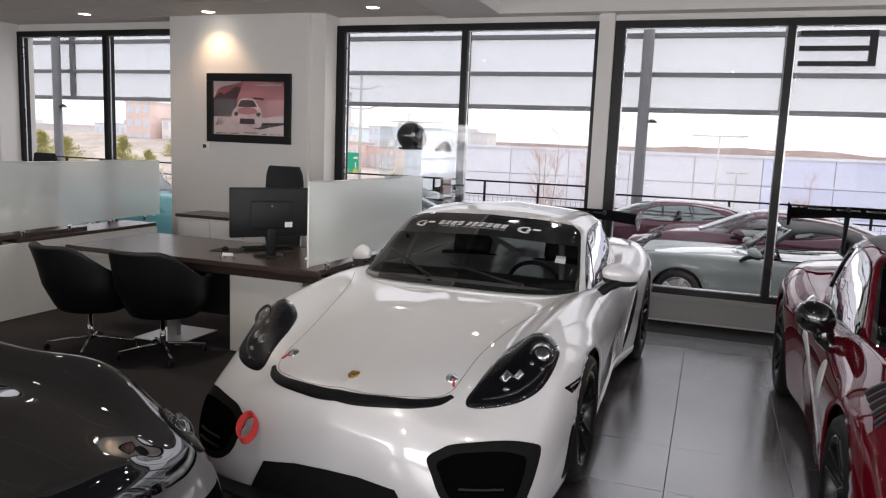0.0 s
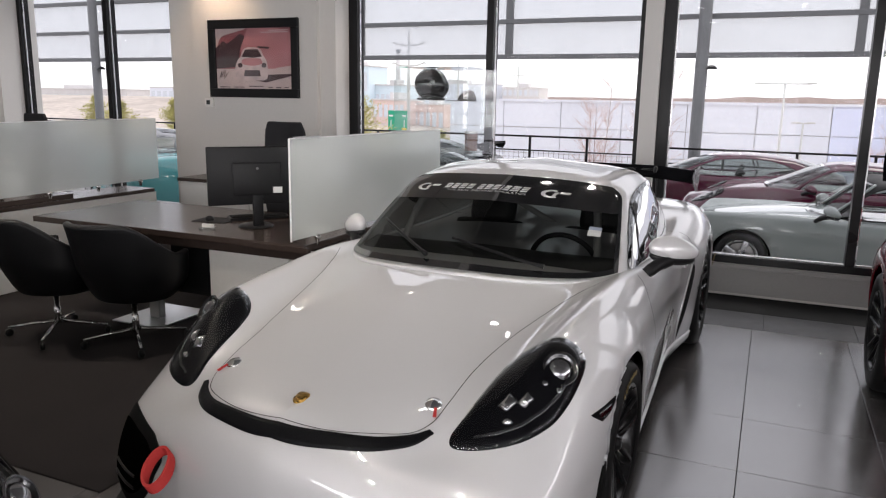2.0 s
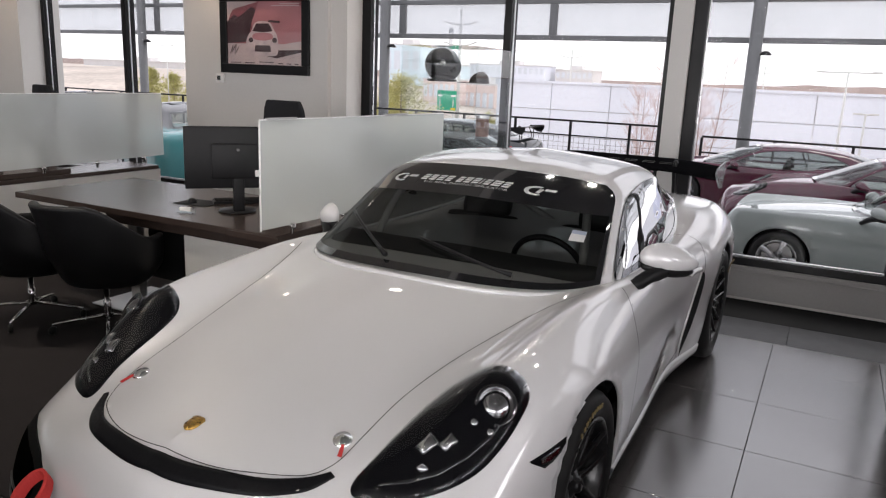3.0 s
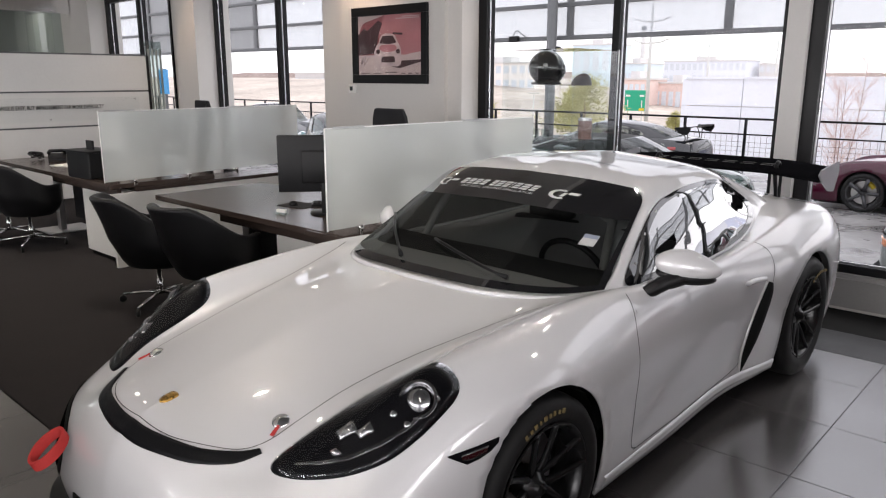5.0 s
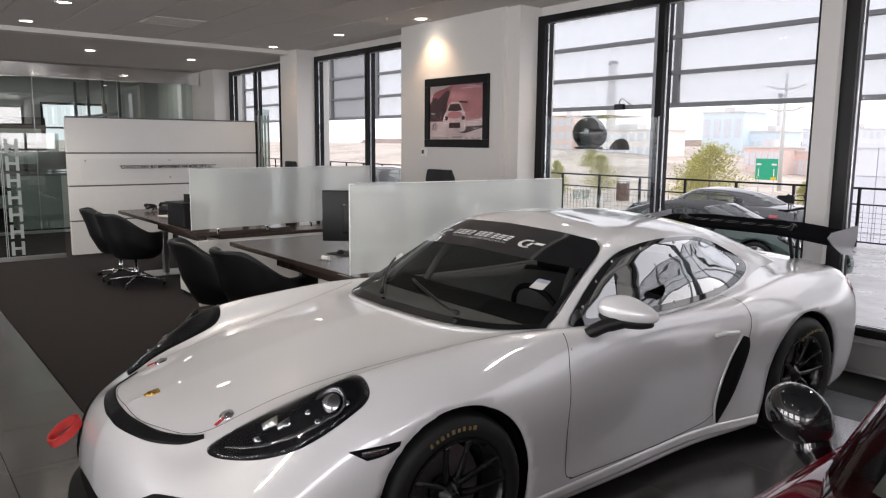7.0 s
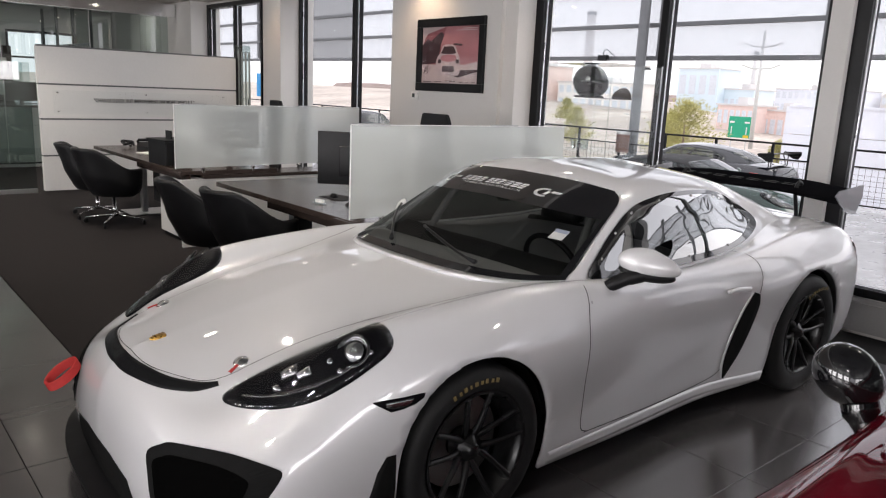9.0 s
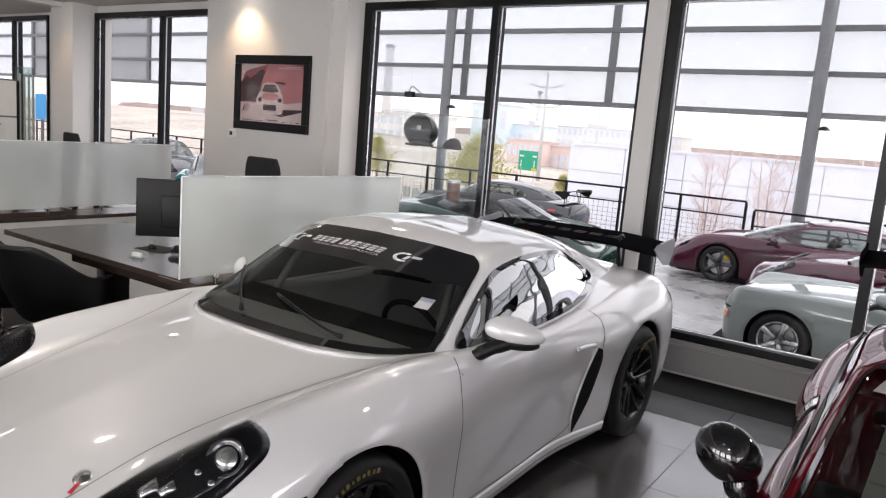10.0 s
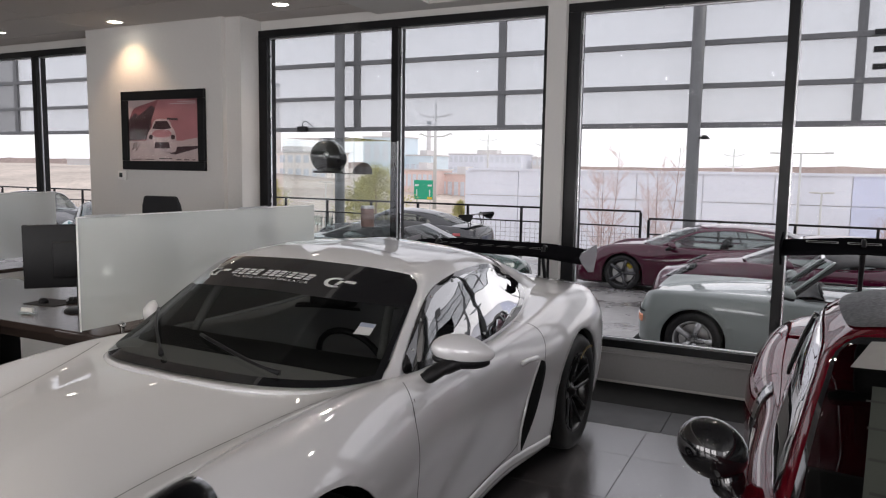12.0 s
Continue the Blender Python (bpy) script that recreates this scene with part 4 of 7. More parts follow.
def mirror_mesh(sd, egg=False):
    """A door mirror's cap and its arm."""
    cap = bmesh.new()
    bmesh.ops.create_uvsphere(cap, u_segments=28, v_segments=18, radius=1.0)
    for v in cap.verts:
        x, y, z = v.co
        if egg:
            flat = .3 if y > 0 else 1.0
            v.co = Vector((sd * (.895 + x * .096), .80 + y * .085 * flat, .885 + z * .086 + .012 * x))
        else:
            flat = .35 if y > 0 else 1.0
            low = -.55 if z < -.55 else z
            thin = 1 - .30 * max(0, x)
            v.co = Vector((sd * (.888 + x * .108), .925 + y * .070 * flat + .070 * x, .921 + low * .068 * thin - .018 * x))
    if egg:
        arm = tube(curve3([(sd * .72, .78, .70), (sd * .78, .785, .73), (sd * .835, .79, .775), (sd * .86, .80, .83), (sd * .88, .80, .88)], 4), [.034] * 5 + [.040] * 4 + [.050] * 4 + [.055] * 4, 12)
    else:
        arm = tube(curve3([(sd * .74, .765, .795), (sd * .79, .79, .825), (sd * .835, .84, .86), (sd * .88, .90, .882)], 4), [.026] * 5 + [.030] * 4 + [.034] * 4, 10)
        low_shell = bmesh.ops.create_uvsphere(arm, u_segments=24, v_segments=14, radius=1.0)["verts"]
        for v in low_shell:
            x, y, z = v.co
            v.co = Vector((sd * (.882 + x * .099), .92 + y * .063 * (.4 if y > 0 else 1.0) + .063 * x, .884 + z * .036 - .014 * x))
    bmesh.ops.recalc_face_normals(cap, faces=cap.faces)
    bmesh.ops.recalc_face_normals(arm, faces=arm.faces)
    if sd < 0 and not egg:  # the passenger's mirror sits a little lower
        for v in list(cap.verts) + list(arm.verts):
            v.co.z -= .032
    return cap, arm


def build_wing(car, spec):
    """A rear wing on two stands with end plates. spec: (back, height, half span, material, plate material)"""
    y, z, half, m, plate = spec
    w = new("rear_wing")
    w.parent = car
    w["label"] = "black rear wing on two stands with end plates"
    bm = bmesh.new()
    prof = [(-.17, -.012), (-.15, .004), (-.08, .018), (0, .026), (.10, .034), (.17, .046), (.172, .040), (.10, .020), (0, .002), (-.1, -.014), (-.155, -.02)]
    n = 20
    rows = []
    for k in range(n + 1):
        x = -half + 2 * half * k / n
        drop = -.03 * max(0, abs(x) / half - .55) / .45
        rows.append([bm.verts.new((x, y + a, z + b + drop)) for a, b in prof])
    for a, b in zip(rows, rows[1:]):
        for i in range(len(prof)):
            j = (i + 1) % len(prof)
            bm.faces.new((a[i], a[j], b[j], b[i]))
    bm.faces.new(rows[0])
    bm.faces.new(list(reversed(rows[-1])))
    bmesh.ops.recalc_face_normals(bm, faces=bm.faces)
    part("blade", bm, m, w, smooth=True)
    for sd in (1, -1):
        pts = [(y - .19, z + .0), (y - .14, z + .03), (y + .19, z + .055), (y + .20, z - .02), (y + .13, z - .13), (y + .02, z - .12), (y - .12, z - .05)]
        part("end_plate", slab(pts, sd * half, sd * (half + .008), "x"), plate, w)
        st = tube(curve3([(sd * .42, y - .02, z + .03), (sd * .42, y - .06, z + .045), (sd * .42, y - .09, z - .02), (sd * .42, y - .04, z - .16), (sd * .42, y - .02, z - .30)], 5), .013, 6)
        add_tube(st, curve3([(sd * .42, y + .02, z + .02), (sd * .42, y + .02, z - .1), (sd * .42, y + .02, z - .30)], 5), .011, 6)
        part("stand", st, BLACK_PLASTIC, w, smooth=True)
    return w
# ---- the white race car ----
CAR_WHITE = paint("white_car_paint", (0.635, 0.63, 0.645), rough=0.36, metal=0.16, ior=1.75)
CAR_SILVER_GREY = paint("silver_grey_paint", (0.28, 0.28, 0.30))
CAR_RED = paint("red_car_paint", (0.12, 0.003, 0.010), ior=1.5)
CAR_BLACK = paint("black_car_paint", (0.002, 0.002, 0.003), rough=0.05, ior=1.8)
CAR_MAROON = paint("maroon_car_paint", (0.046, 0.002, 0.014), ior=1.52)


def longer_nose(s, w, h):
    return (s * 1.07 if s < 0 else s, w * (1 + .0195 * (min(s, 0) + .84)), h)


def high_roof(s, w, h):
    return (s, w, h + .036 * (max(0, h - .9) / .34) ** 2)


race, race_skin = build_car("race_car", (-0.9646, 4.0405, 0), -1.3, "white two-door race car with a black windscreen band and rear wing", CAR_WHITE,
                            wing=(3.20, 1.075, .71, WING_BLACK, CAR_SILVER_GREY), change=longer_nose, cage=True, roof=high_roof)


def place_on_screen(cab, w, v, lift):
    """The point of the windscreen at side offset w and row v."""
    lo, hi = 0.0, 2.9
    for _ in range(22):
        mid = (lo + hi) / 2
        if net_point(cab, mid, v).x < abs(w):
            lo = mid
        else:
            hi = mid
    p = net_point(cab, lo, v)
    p.x = w
    return p + Vector((w * .35, -.62, .75)).normalized() * lift


def on_screen_quads(cab, shapes, lift=.009):
    """Flat shapes of (side, row) corners laid on the windscreen."""
    bm = bmesh.new()
    for q in shapes:
        bm.faces.new([bm.verts.new(place_on_screen(cab, w, v, lift)) for w, v in q])
    return bm


def tyre_block(m, k):
    bm = bmesh.new()
    add_box(bm, (-.002, -.0075 + .003 * (k % 2), -.008), (.002, .0055 - .003 * (k % 3 == 0), .008 - .003 * (k % 2)), 0, m)
    return bm


SEAM_GREY = material("shadowed_joint", (.06, .058, .058), .8, vary=.1, spec=.1)
# Near-zero black that paints the darkness inside the bumper intakes.
DEEP_BLACK = material("hollow_shadow_black", (.002, .002, .002), .9, vary=.1, spec=.0)
SCREEN_INK = material("pale_vinyl", (.46, .46, .47), .5, vary=.03)


def race_details():
    down, front = (0, 0, -1), (0, 1, 0)
    top = lambda pts: [(a, b, 1.4) for a, b in pts]
    arc = lambda pts, n=6: [(p.x, p.y) for p in curve3([(a, b, 0) for a, b in pts], n)]
    outer = arc([(-.452, -.79), (-.405, -.868), (-.305, -.943), (-.15, -.984), (0, -.998), (.15, -.984), (.305, -.943), (.405, -.868), (.452, -.79)])
    inner = arc([(-.435, -.785), (-.385, -.84), (-.29, -.905), (-.15, -.94), (0, -.952), (.15, -.94), (.29, -.905), (.385, -.84), (.435, -.785)])
    part("hood_vent", strip_patch(race_skin, top(outer), top(inner), down, .004, 4, .008), CARBON, race, "black carbon air outlet ahead of the bonnet", smooth=True)
    half = [(.36, -.85), (.425, -.77), (.44, -.66), (.447, -.48), (.475, -.27), (.515, -.06), (.56, .14), (.61, .31), (.665, .45)]
    half = [(a + .0175 * (b + .84), b) for a, b in half]
    edge = arc([(-a, b) for a, b in reversed(half)] + [(-.2, -.925), (0, -.94), (.2, -.925)] + half, 8)
    part("bonnet_seam", seam(race_skin, top(edge), down, .0028), SEAM_GREY, race)
    crest = smooth2([(0, -.872), (.018, -.857), (.021, -.828), (.016, -.814), (-.016, -.814), (-.021, -.828), (-.018, -.857)], 4)
    part("badge", ring_patch(race_skin, crest, lambda a, b: (a, b, 1.4), down, .006, 3, .006, .003), material("gold_badge", (.40, .24, .06), .3, .9, vary=.5, grain=160, stain=90), race, "small gold shield badge", smooth=True)
    for sd in (1, -1):
        p, n = cast(race_skin, (sd * .402, -.69, 1.4), down, 0)
        m = Matrix.Translation(p) @ n.to_track_quat("Z", "Y").to_matrix().to_4x4()
        bm = lathe([(.0, .013), (.010, .013), (.013, .009), (.026, .006), (.028, .0)], 20)
        bmesh.ops.transform(bm, matrix=m, verts=bm.verts)
        pin = part("bonnet_pin", bm, CHROME, race, "round bonnet pin with a red ribbon", smooth=True)
        bm = strip_patch(race_skin, [(sd * (.412 + .003 * k), -.708 - .009 * k, 1.4) for k in range(5)], [(sd * (.420 + .004 * k), -.705 - .009 * k, 1.4) for k in range(5)], down, .008, 2, .004)
        part("ribbon", bm, RED_CLOTH, pin)
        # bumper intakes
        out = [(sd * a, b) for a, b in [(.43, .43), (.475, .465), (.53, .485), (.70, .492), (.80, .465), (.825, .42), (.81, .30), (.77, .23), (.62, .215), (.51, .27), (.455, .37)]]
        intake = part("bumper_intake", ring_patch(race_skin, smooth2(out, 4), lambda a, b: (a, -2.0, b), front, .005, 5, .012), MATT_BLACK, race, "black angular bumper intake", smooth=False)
        # No opening is cut: a flat black sheet paints the hollow's shadow.
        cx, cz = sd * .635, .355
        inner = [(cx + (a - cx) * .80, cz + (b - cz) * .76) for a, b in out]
        part("recess", ring_patch(race_skin, smooth2(inner, 4), lambda a, b: (a, -2.0, b), front, .007, 5, .012), DEEP_BLACK, intake, "flat black sheet painted as the intake's shadowed hollow")
        for z in (.285, .325):
            line = [(sd * (.565 + .16 * k / 6), -2.0, z) for k in range(7)]
            bm = strip_patch(race_skin, [(a, b, c - .004) for a, b, c in line], [(a, b, c + .004) for a, b, c in line], front, .012, 2, .006)
            part("vane", bm, BLACK_PLASTIC, intake, smooth=True)
        # side marker lamp
        bm = strip_patch(race_skin, [(sd * 1.6, y, z) for y, z in ((-.438, .607), (-.385, .574), (-.34, .577), (-.295, .586), (-.262, .602))], [(sd * 1.6, y, z) for y, z in ((-.442, .611), (-.39, .613), (-.34, .614), (-.295, .616), (-.255, .617))], (-sd, 0, 0), .004)
        mk = part("side_marker", bm, LAMP_BLACK, race, "dark side marker lamp", smooth=True)
        bm = strip_patch(race_skin, [(sd * 1.6, y, z) for y, z in ((-.40, .590), (-.375, .583), (-.32, .586))], [(sd * 1.6, y, z) for y, z in ((-.40, .604), (-.37, .606), (-.30, .607))], (-sd, 0, 0), .007)
        part("marker_lens", bm, DARK_CHROME, mk, smooth=True)
        # air intake behind the door
        a = curve3([(sd * 1.6, 1.85, .672), (sd * 1.6, 1.785, .585), (sd * 1.6, 1.735, .47), (sd * 1.6, 1.712, .33), (sd * 1.6, 1.735, .215)], 5)
        b = curve3([(sd * 1.6, 1.90, .655), (sd * 1.6, 1.905, .59), (sd * 1.6, 1.87, .465), (sd * 1.6, 1.825, .335), (sd * 1.6, 1.755, .205)], 5)
        side_in = part("side_intake", strip_patch(race_skin, a, b, (-sd, 0, 0), .004, 4, .012), MATT_BLACK, race, "deep black air intake behind the door", smooth=True)
        bm = strip_patch(race_skin, [p + Vector((0, -.012, 0)) for p in a], [p + Vector((0, -.002, 0)) for p in a], (-sd, 0, 0), .010, 2, .008)
        part("intake_lip", bm, CAR_WHITE, side_in, smooth=True)
        # handle
        a = curve3([(sd * 1.6, 1.64, .690), (sd * 1.6, 1.72, .695), (sd * 1.6, 1.825, .688)], 5)
        hd = [cast(race_skin, p, (-sd, 0, 0), .012)[0] for p in a]
        part("door_handle", tube(hd, [.004] + [.014] * (len(hd) - 2) + [.004], 8), CAR_WHITE, race, smooth=True)
        # sill skirt
        a = [(sd * 1.6, .40 + 1.66 * k / 12, .15) for k in range(13)]
        b = [(sd * 1.6, .40 + 1.66 * k / 12, .20) for k in range(13)]
        part("side_skirt", strip_patch(race_skin, a, b, (-sd, 0, 0), .010, 3, .02), CAR_WHITE, race, smooth=True)
        # bolts of the plastic side window
        for u, v in ((3.45, .7), (3.48, 1.5), (3.75, 2.15), (4.6, 2.5), (5.6, 2.54), (6.5, 2.33), (7.2, 1.75), (7.4, 1.0), (4.4, .30), (5.4, .30), (6.4, .34)):
            p = net_point(stretched(stretched(CABIN, longer_nose), high_roof), u, v)
            bm = lathe([(0, .004), (.006, .003), (.008, 0)], 12, "x", (p.x + .004, p.y, p.z + .002))
            part("bolt", bm if sd > 0 else mirrored(bm), BRUSHED, race, smooth=True)
        # outlet ahead of the front wheel
        a = [(sd * 1.6, y, z) for y, z in ((-.405, .43), (-.44, .38), (-.465, .30), (-.47, .20))]
        b = [(sd * 1.6, y, z) for y, z in ((-.372, .43), (-.371, .38), (-.37, .30), (-.37, .20))]
        part("wheel_outlet", strip_patch(race_skin, a, b, (-sd, 0, 0), .004, 3, .01), MATT_BLACK, race, "black slot ahead of the wheel", smooth=True)
    low = [(-.31, .285), (-.15, .31), (0, .315), (.15, .31), (.31, .285), (.36, .20), (.40, .135), (0, .135), (-.40, .135), (-.36, .20)]
    part("centre_intake", ring_patch(race_skin, low, lambda a, b: (a, -2.0, b), front, .004, 4, .010), MATT_BLACK, race, "black lower grille")
    lip = curve3([(-.88, -.74, .115), (-.72, -.965, .115), (-.40, -1.07, .112), (0, -1.09, .11), (.40, -1.07, .112), (.72, -.965, .115), (.88, -.74, .115)], 8)
    bm = bmesh.new()
    rows = [[bm.verts.new(p + Vector((0, dy, dz))) for dy, dz in ((-.03, 0), (-.03, .012), (.06, .03), (.06, 0))] for p in lip]
    for a, b in zip(rows, rows[1:]):
        for k in range(4):
            bm.faces.new((a[k], a[(k + 1) % 4], b[(k + 1) % 4], b[k]))
    part("front_splitter", bm, BLACK_PLASTIC, race)
    # tow loop
    bm = bmesh.new()
    rows = []
    for k in range(28):
        a = 2 * math.pi * k / 28
        way = Vector((.022, -.058, -.034)) * math.cos(a) + Vector((.030, .014, -.004)) * math.sin(a)
        mid = Vector((-.365, -1.100, .442)) + way
        out = way.normalized() * .005
        side = Vector((-.004, -.006, .014))
        rows.append([bm.verts.new(p) for p in (mid - side - out, mid + side - out, mid + side + out, mid - side + out)])
    for k in range(28):
        p, q = rows[k], rows[(k + 1) % 28]
        for i in range(4):
            bm.faces.new((p[i], q[i], q[(i + 1) % 4], p[(i + 1) % 4]))
    bmesh.ops.recalc_face_normals(bm, faces=bm.faces)
    part("tow_strap", bm, RED_CLOTH, race, "red webbing tow loop", smooth=False)
    # windscreen band: plain blocks for the maker's mark, the slogan, the sticker
    cab = stretched(stretched(CABIN, longer_nose), high_roof)
    shapes = []
    x = -.295
    for wide in (.041, .041, .043, .041, 0, .036, .041, .041, .014, .038, .050, .043):
        if wide == 0:
            part("screen_lettering", on_screen_quads(cab, shapes), SCREEN_INK, race, "white slanted bars on the windscreen band")
            shapes = []
            x += .020
            continue
        lean = .012
        lo, hi = 2.33, 2.51
        far = x + wide - .007
        for v, up_to in ((lo, .052), (lo + .068, .044), (hi - .052, .052)):
            k, q = lean * (1 - (v - lo) / (hi - lo)), lean * (1 - (v + up_to - lo) / (hi - lo))
            shapes += [[(x - k, v), (far - k, v), (far - q, v + up_to), (x - q, v + up_to)]]
        x += wide + .002
    marks = part("screen_lettering", on_screen_quads(cab, shapes), SCREEN_INK, race, "white slanted bars on the windscreen band")
    for cx in (-.425, .285):
        arcs = []
        for k in range(10):
            a0, a1 = math.pi * (.35 + 1.35 * k / 10), math.pi * (.35 + 1.35 * (k + 1) / 10)
            arcs.append([(cx + .055 * math.cos(a0) * r, 2.37 + .14 * math.sin(a0) * r) for r in (1.0, .62)] + [(cx + .055 * math.cos(a1) * r, 2.37 + .14 * math.sin(a1) * r) for r in (.62, 1.0)])
        arcs.append([(cx + .002, 2.31), (cx + .022, 2.31), (cx + .034, 2.43), (cx + .014, 2.43)])
        arcs.append([(cx + .036, 2.39), (cx + .085, 2.39), (cx + .092, 2.46), (cx + .041, 2.46)])
        part("screen_emblem", on_screen_quads(cab, arcs), SCREEN_INK, race, "white round emblem")
    crv = bpy.data.curves.new("slogan", "FONT")
    crv.body, crv.size, crv.align_x = "THE REAL DRIVING SIMULATOR", .027, "CENTER"
    tmp = new("slogan", crv)
    me = bpy.data.meshes.new_from_object(tmp.evaluated_get(bpy.context.evaluated_depsgraph_get()))
    bpy.data.objects.remove(tmp)
    for v in me.vertices:
        v.co = place_on_screen(cab, v.co.x * 1.15 - .06, 2.235 + v.co.y * 3.2, .009)
    me.materials.append(SCREEN_INK)
    ob = new("slogan", me)
    ob.parent = race
    part("screen_sticker", on_screen_quads(cab, [[(.525, 1.23), (.58, 1.21), (.573, 1.47), (.52, 1.49)]], .011), material("grey_paper", (.42, .42, .42), .7), race, "small pale paper sticker")
    part("screen_sticker", on_screen_quads(cab, [[(.522, 1.40), (.575, 1.38), (.573, 1.47), (.52, 1.49)]], .012), material("grey_blue_print", (.22, .25, .32), .6), race)
    # wipers
    for w0, w1, v1 in ((-.12, -.52, 1.15), (.42, -.05, .75)):
        line = [place_on_screen(cab, w0 + (w1 - w0) * k / 8, .30 + (v1 - .30) * k / 8, .022) for k in range(9)]
        part("wiper", tube(line, [.012] + [.007] * 8, 6), BLACK_PLASTIC, race, smooth=True)
    # marks on the wing
    bm = bmesh.new()
    for k in range(7):
        xx = -.44 + .125 * k
        add_box(bm, (xx, 3.13, 1.100), (xx + .085, 3.135, 1.102))
        add_box(bm, (xx, 3.165, 1.106), (xx + .085, 3.17, 1.108))
    part("wing_marks", bm, material("grey_print", (.12, .12, .12), .5), race)
    # gold marks on the tyres
    gold = material("gold_print", (.17, .125, .05), .6)
    for y, r, x in ((0, .325, .8957), (2.456, .345, .9553)):
        for k in range(9):
            a = radians(62 + 5.2 * k)
            m = Matrix.Translation((x, y - .278 * math.cos(a), r + .278 * math.sin(a))) @ pose(0, 0, 0, 90 - math.degrees(a), 0, 0)
            part("tyre_mark", tyre_block(m, k), gold, race)


race_details()

def tall_cabin(s, w, h):
    return (s - .10, w * 1.03, h if h < .86 else .86 + (h - .86) * 1.14)


red, red_skin = build_car("red_sports_car", (1.85, 3.62, 0), 0.0, "glossy red sports coupe with black mirrors and white stripes", CAR_RED,
                          wing=(3.28, 1.25, .82, WING_BLACK, WING_BLACK), mirror=GLOSS_BLACK, teardrop=False, roof=tall_cabin)


def red_details():
    for sd in (1, -1):
        a = curve3([(sd * 1.6, 1.66, .82), (sd * 1.6, 1.63, .72), (sd * 1.6, 1.62, .58)], 5)
        b = curve3([(sd * 1.6, 1.80, .83), (sd * 1.6, 1.79, .72), (sd * 1.6, 1.72, .58)], 5)
        part("side_intake", strip_patch(red_skin, a, b, (-sd, 0, 0), .006, 4, .012), GLOSS_BLACK, red, "gloss black side intake", smooth=True)
        a = [(sd * 1.6, .50 + .13 * k, .30 + .035 * k) for k in range(11)]
        b = [(sd * 1.6, .50 + .13 * k, .345 + .040 * k) for k in range(11)]
        part("stripe", strip_patch(red_skin, a, b, (-sd, 0, 0), .003, 3, .003), WHITE_INK, red, "white side stripe", smooth=True)
        out = [(.70 + .085 * math.cos(t), .60 + .10 * math.sin(t)) for t in (2 * math.pi * k / 28 for k in range(28))]
        part("number_disc", ring_patch(red_skin, out, lambda p, q: (sd * 1.6, p, q), (-sd, 0, 0), .003, 4, .003), WHITE_INK, red, "white round door disc", smooth=True)
        for k in range(5):
            y = -.30 + .055 * k
            a = [(sd * (.70 + .022 * j), y, 1.4) for j in range(6)]
            b = [(sd * (.70 + .022 * j), y + .030, 1.4) for j in range(6)]
            part("wing_louvre", strip_patch(red_skin, a, b, (0, 0, -1), .008, 2, .008), BLACK_PLASTIC, red, "black slat over the front wheel", smooth=True)
    GREY_PRINT = material("pale_grey_print", (.22, .22, .22), .5)
    for k in range(7):
        x = -.70 + .205 * k
        for lo, hi in (((x, 3.225, 1.2745), (x + .16, 3.232, 1.2765)), ((x, 3.268, 1.2795), (x + .16, 3.275, 1.2815)), ((x, 3.232, 1.275), (x + .008, 3.268, 1.281)), ((x + .152, 3.232, 1.275), (x + .16, 3.268, 1.281))):
            part("wing_mark", box(lo, hi), GREY_PRINT, red)
    cab = stretched(CABIN, tall_cabin)
    GREY_STRIP = material("grey_sun_strip", (.33, .32, .31), .35, vary=.06)
    strip = [[(-.57 + .057 * k, 2.36), (-.513 + .057 * k, 2.36), (-.468 + .052 * k, 2.88), (-.52 + .052 * k, 2.88)] for k in range(20)]
    part("sun_strip", on_screen_quads(cab, strip, .010), GREY_STRIP, red, "grey sun strip along the windscreen top")
    bars = [[(-.40 + .09 * k, 2.55), (-.34 + .09 * k, 2.55), (-.34 + .09 * k, 2.72), (-.40 + .09 * k, 2.72)] for k in range(9)]
    part("strip_marks", on_screen_quads(cab, bars, .012), INK, red, "plain black blocks")
    bm = bmesh.new()
    pts = [[net_point(cab, 10 * i / 30, 3.30 + 1.70 * j / 10) + Vector((0, 0, .005)) for j in range(11)] for i in range(31)]
    vs = [[bm.verts.new(p) for p in row] for row in pts]
    for i in range(30):
        for j in range(10):
            bm.faces.new((vs[i][j], vs[i + 1][j], vs[i + 1][j + 1], vs[i][j + 1]))
    part("roof_panel", both_sides(bm), CARBON, red, "dark carbon roof panel", smooth=True)
    # Added pale sheet with grey lines: the windscreen's glassy reflection, painted.
    sheen = material("pale_green_reflection", (.46, .48, .43), .55, vary=.08, grain=20, stain=3)
    cells = [[(-.56 + .08 * k, .55), (-.48 + .08 * k, .55), (-.45 + .075 * k, 2.20), (-.525 + .075 * k, 2.20)] for k in range(14)]
    board = part("sunshade", on_screen_quads(cab, cells, -.02), sheen, red, "pale green sheet behind the windscreen in place of its reflection")
    lines = [[(-.54, v), (.54, v), (.535, v + .03), (-.535, v + .03)] for v in (.9, 1.25, 1.6, 1.95)]
    part("fold", on_screen_quads(cab, [[(a + (b - a) * k / 10, v), (a + (b - a) * (k + 1) / 10, v), (a + (b - a) * (k + 1) / 10, v + .03), (a + (b - a) * k / 10, v + .03)] for (a, v), (b, _), _, _ in lines for k in range(10)], -.017), GREY_STRIP, board)


red_details()
def blunt_nose(s, w, h):
    nose = max(0.0, -s / .97)
    return (s * .99 if s < 0 else s, w * (1 + .03 * nose), h + .135 * nose * min(1.0, max(0.0, (h - .3) / .25)))


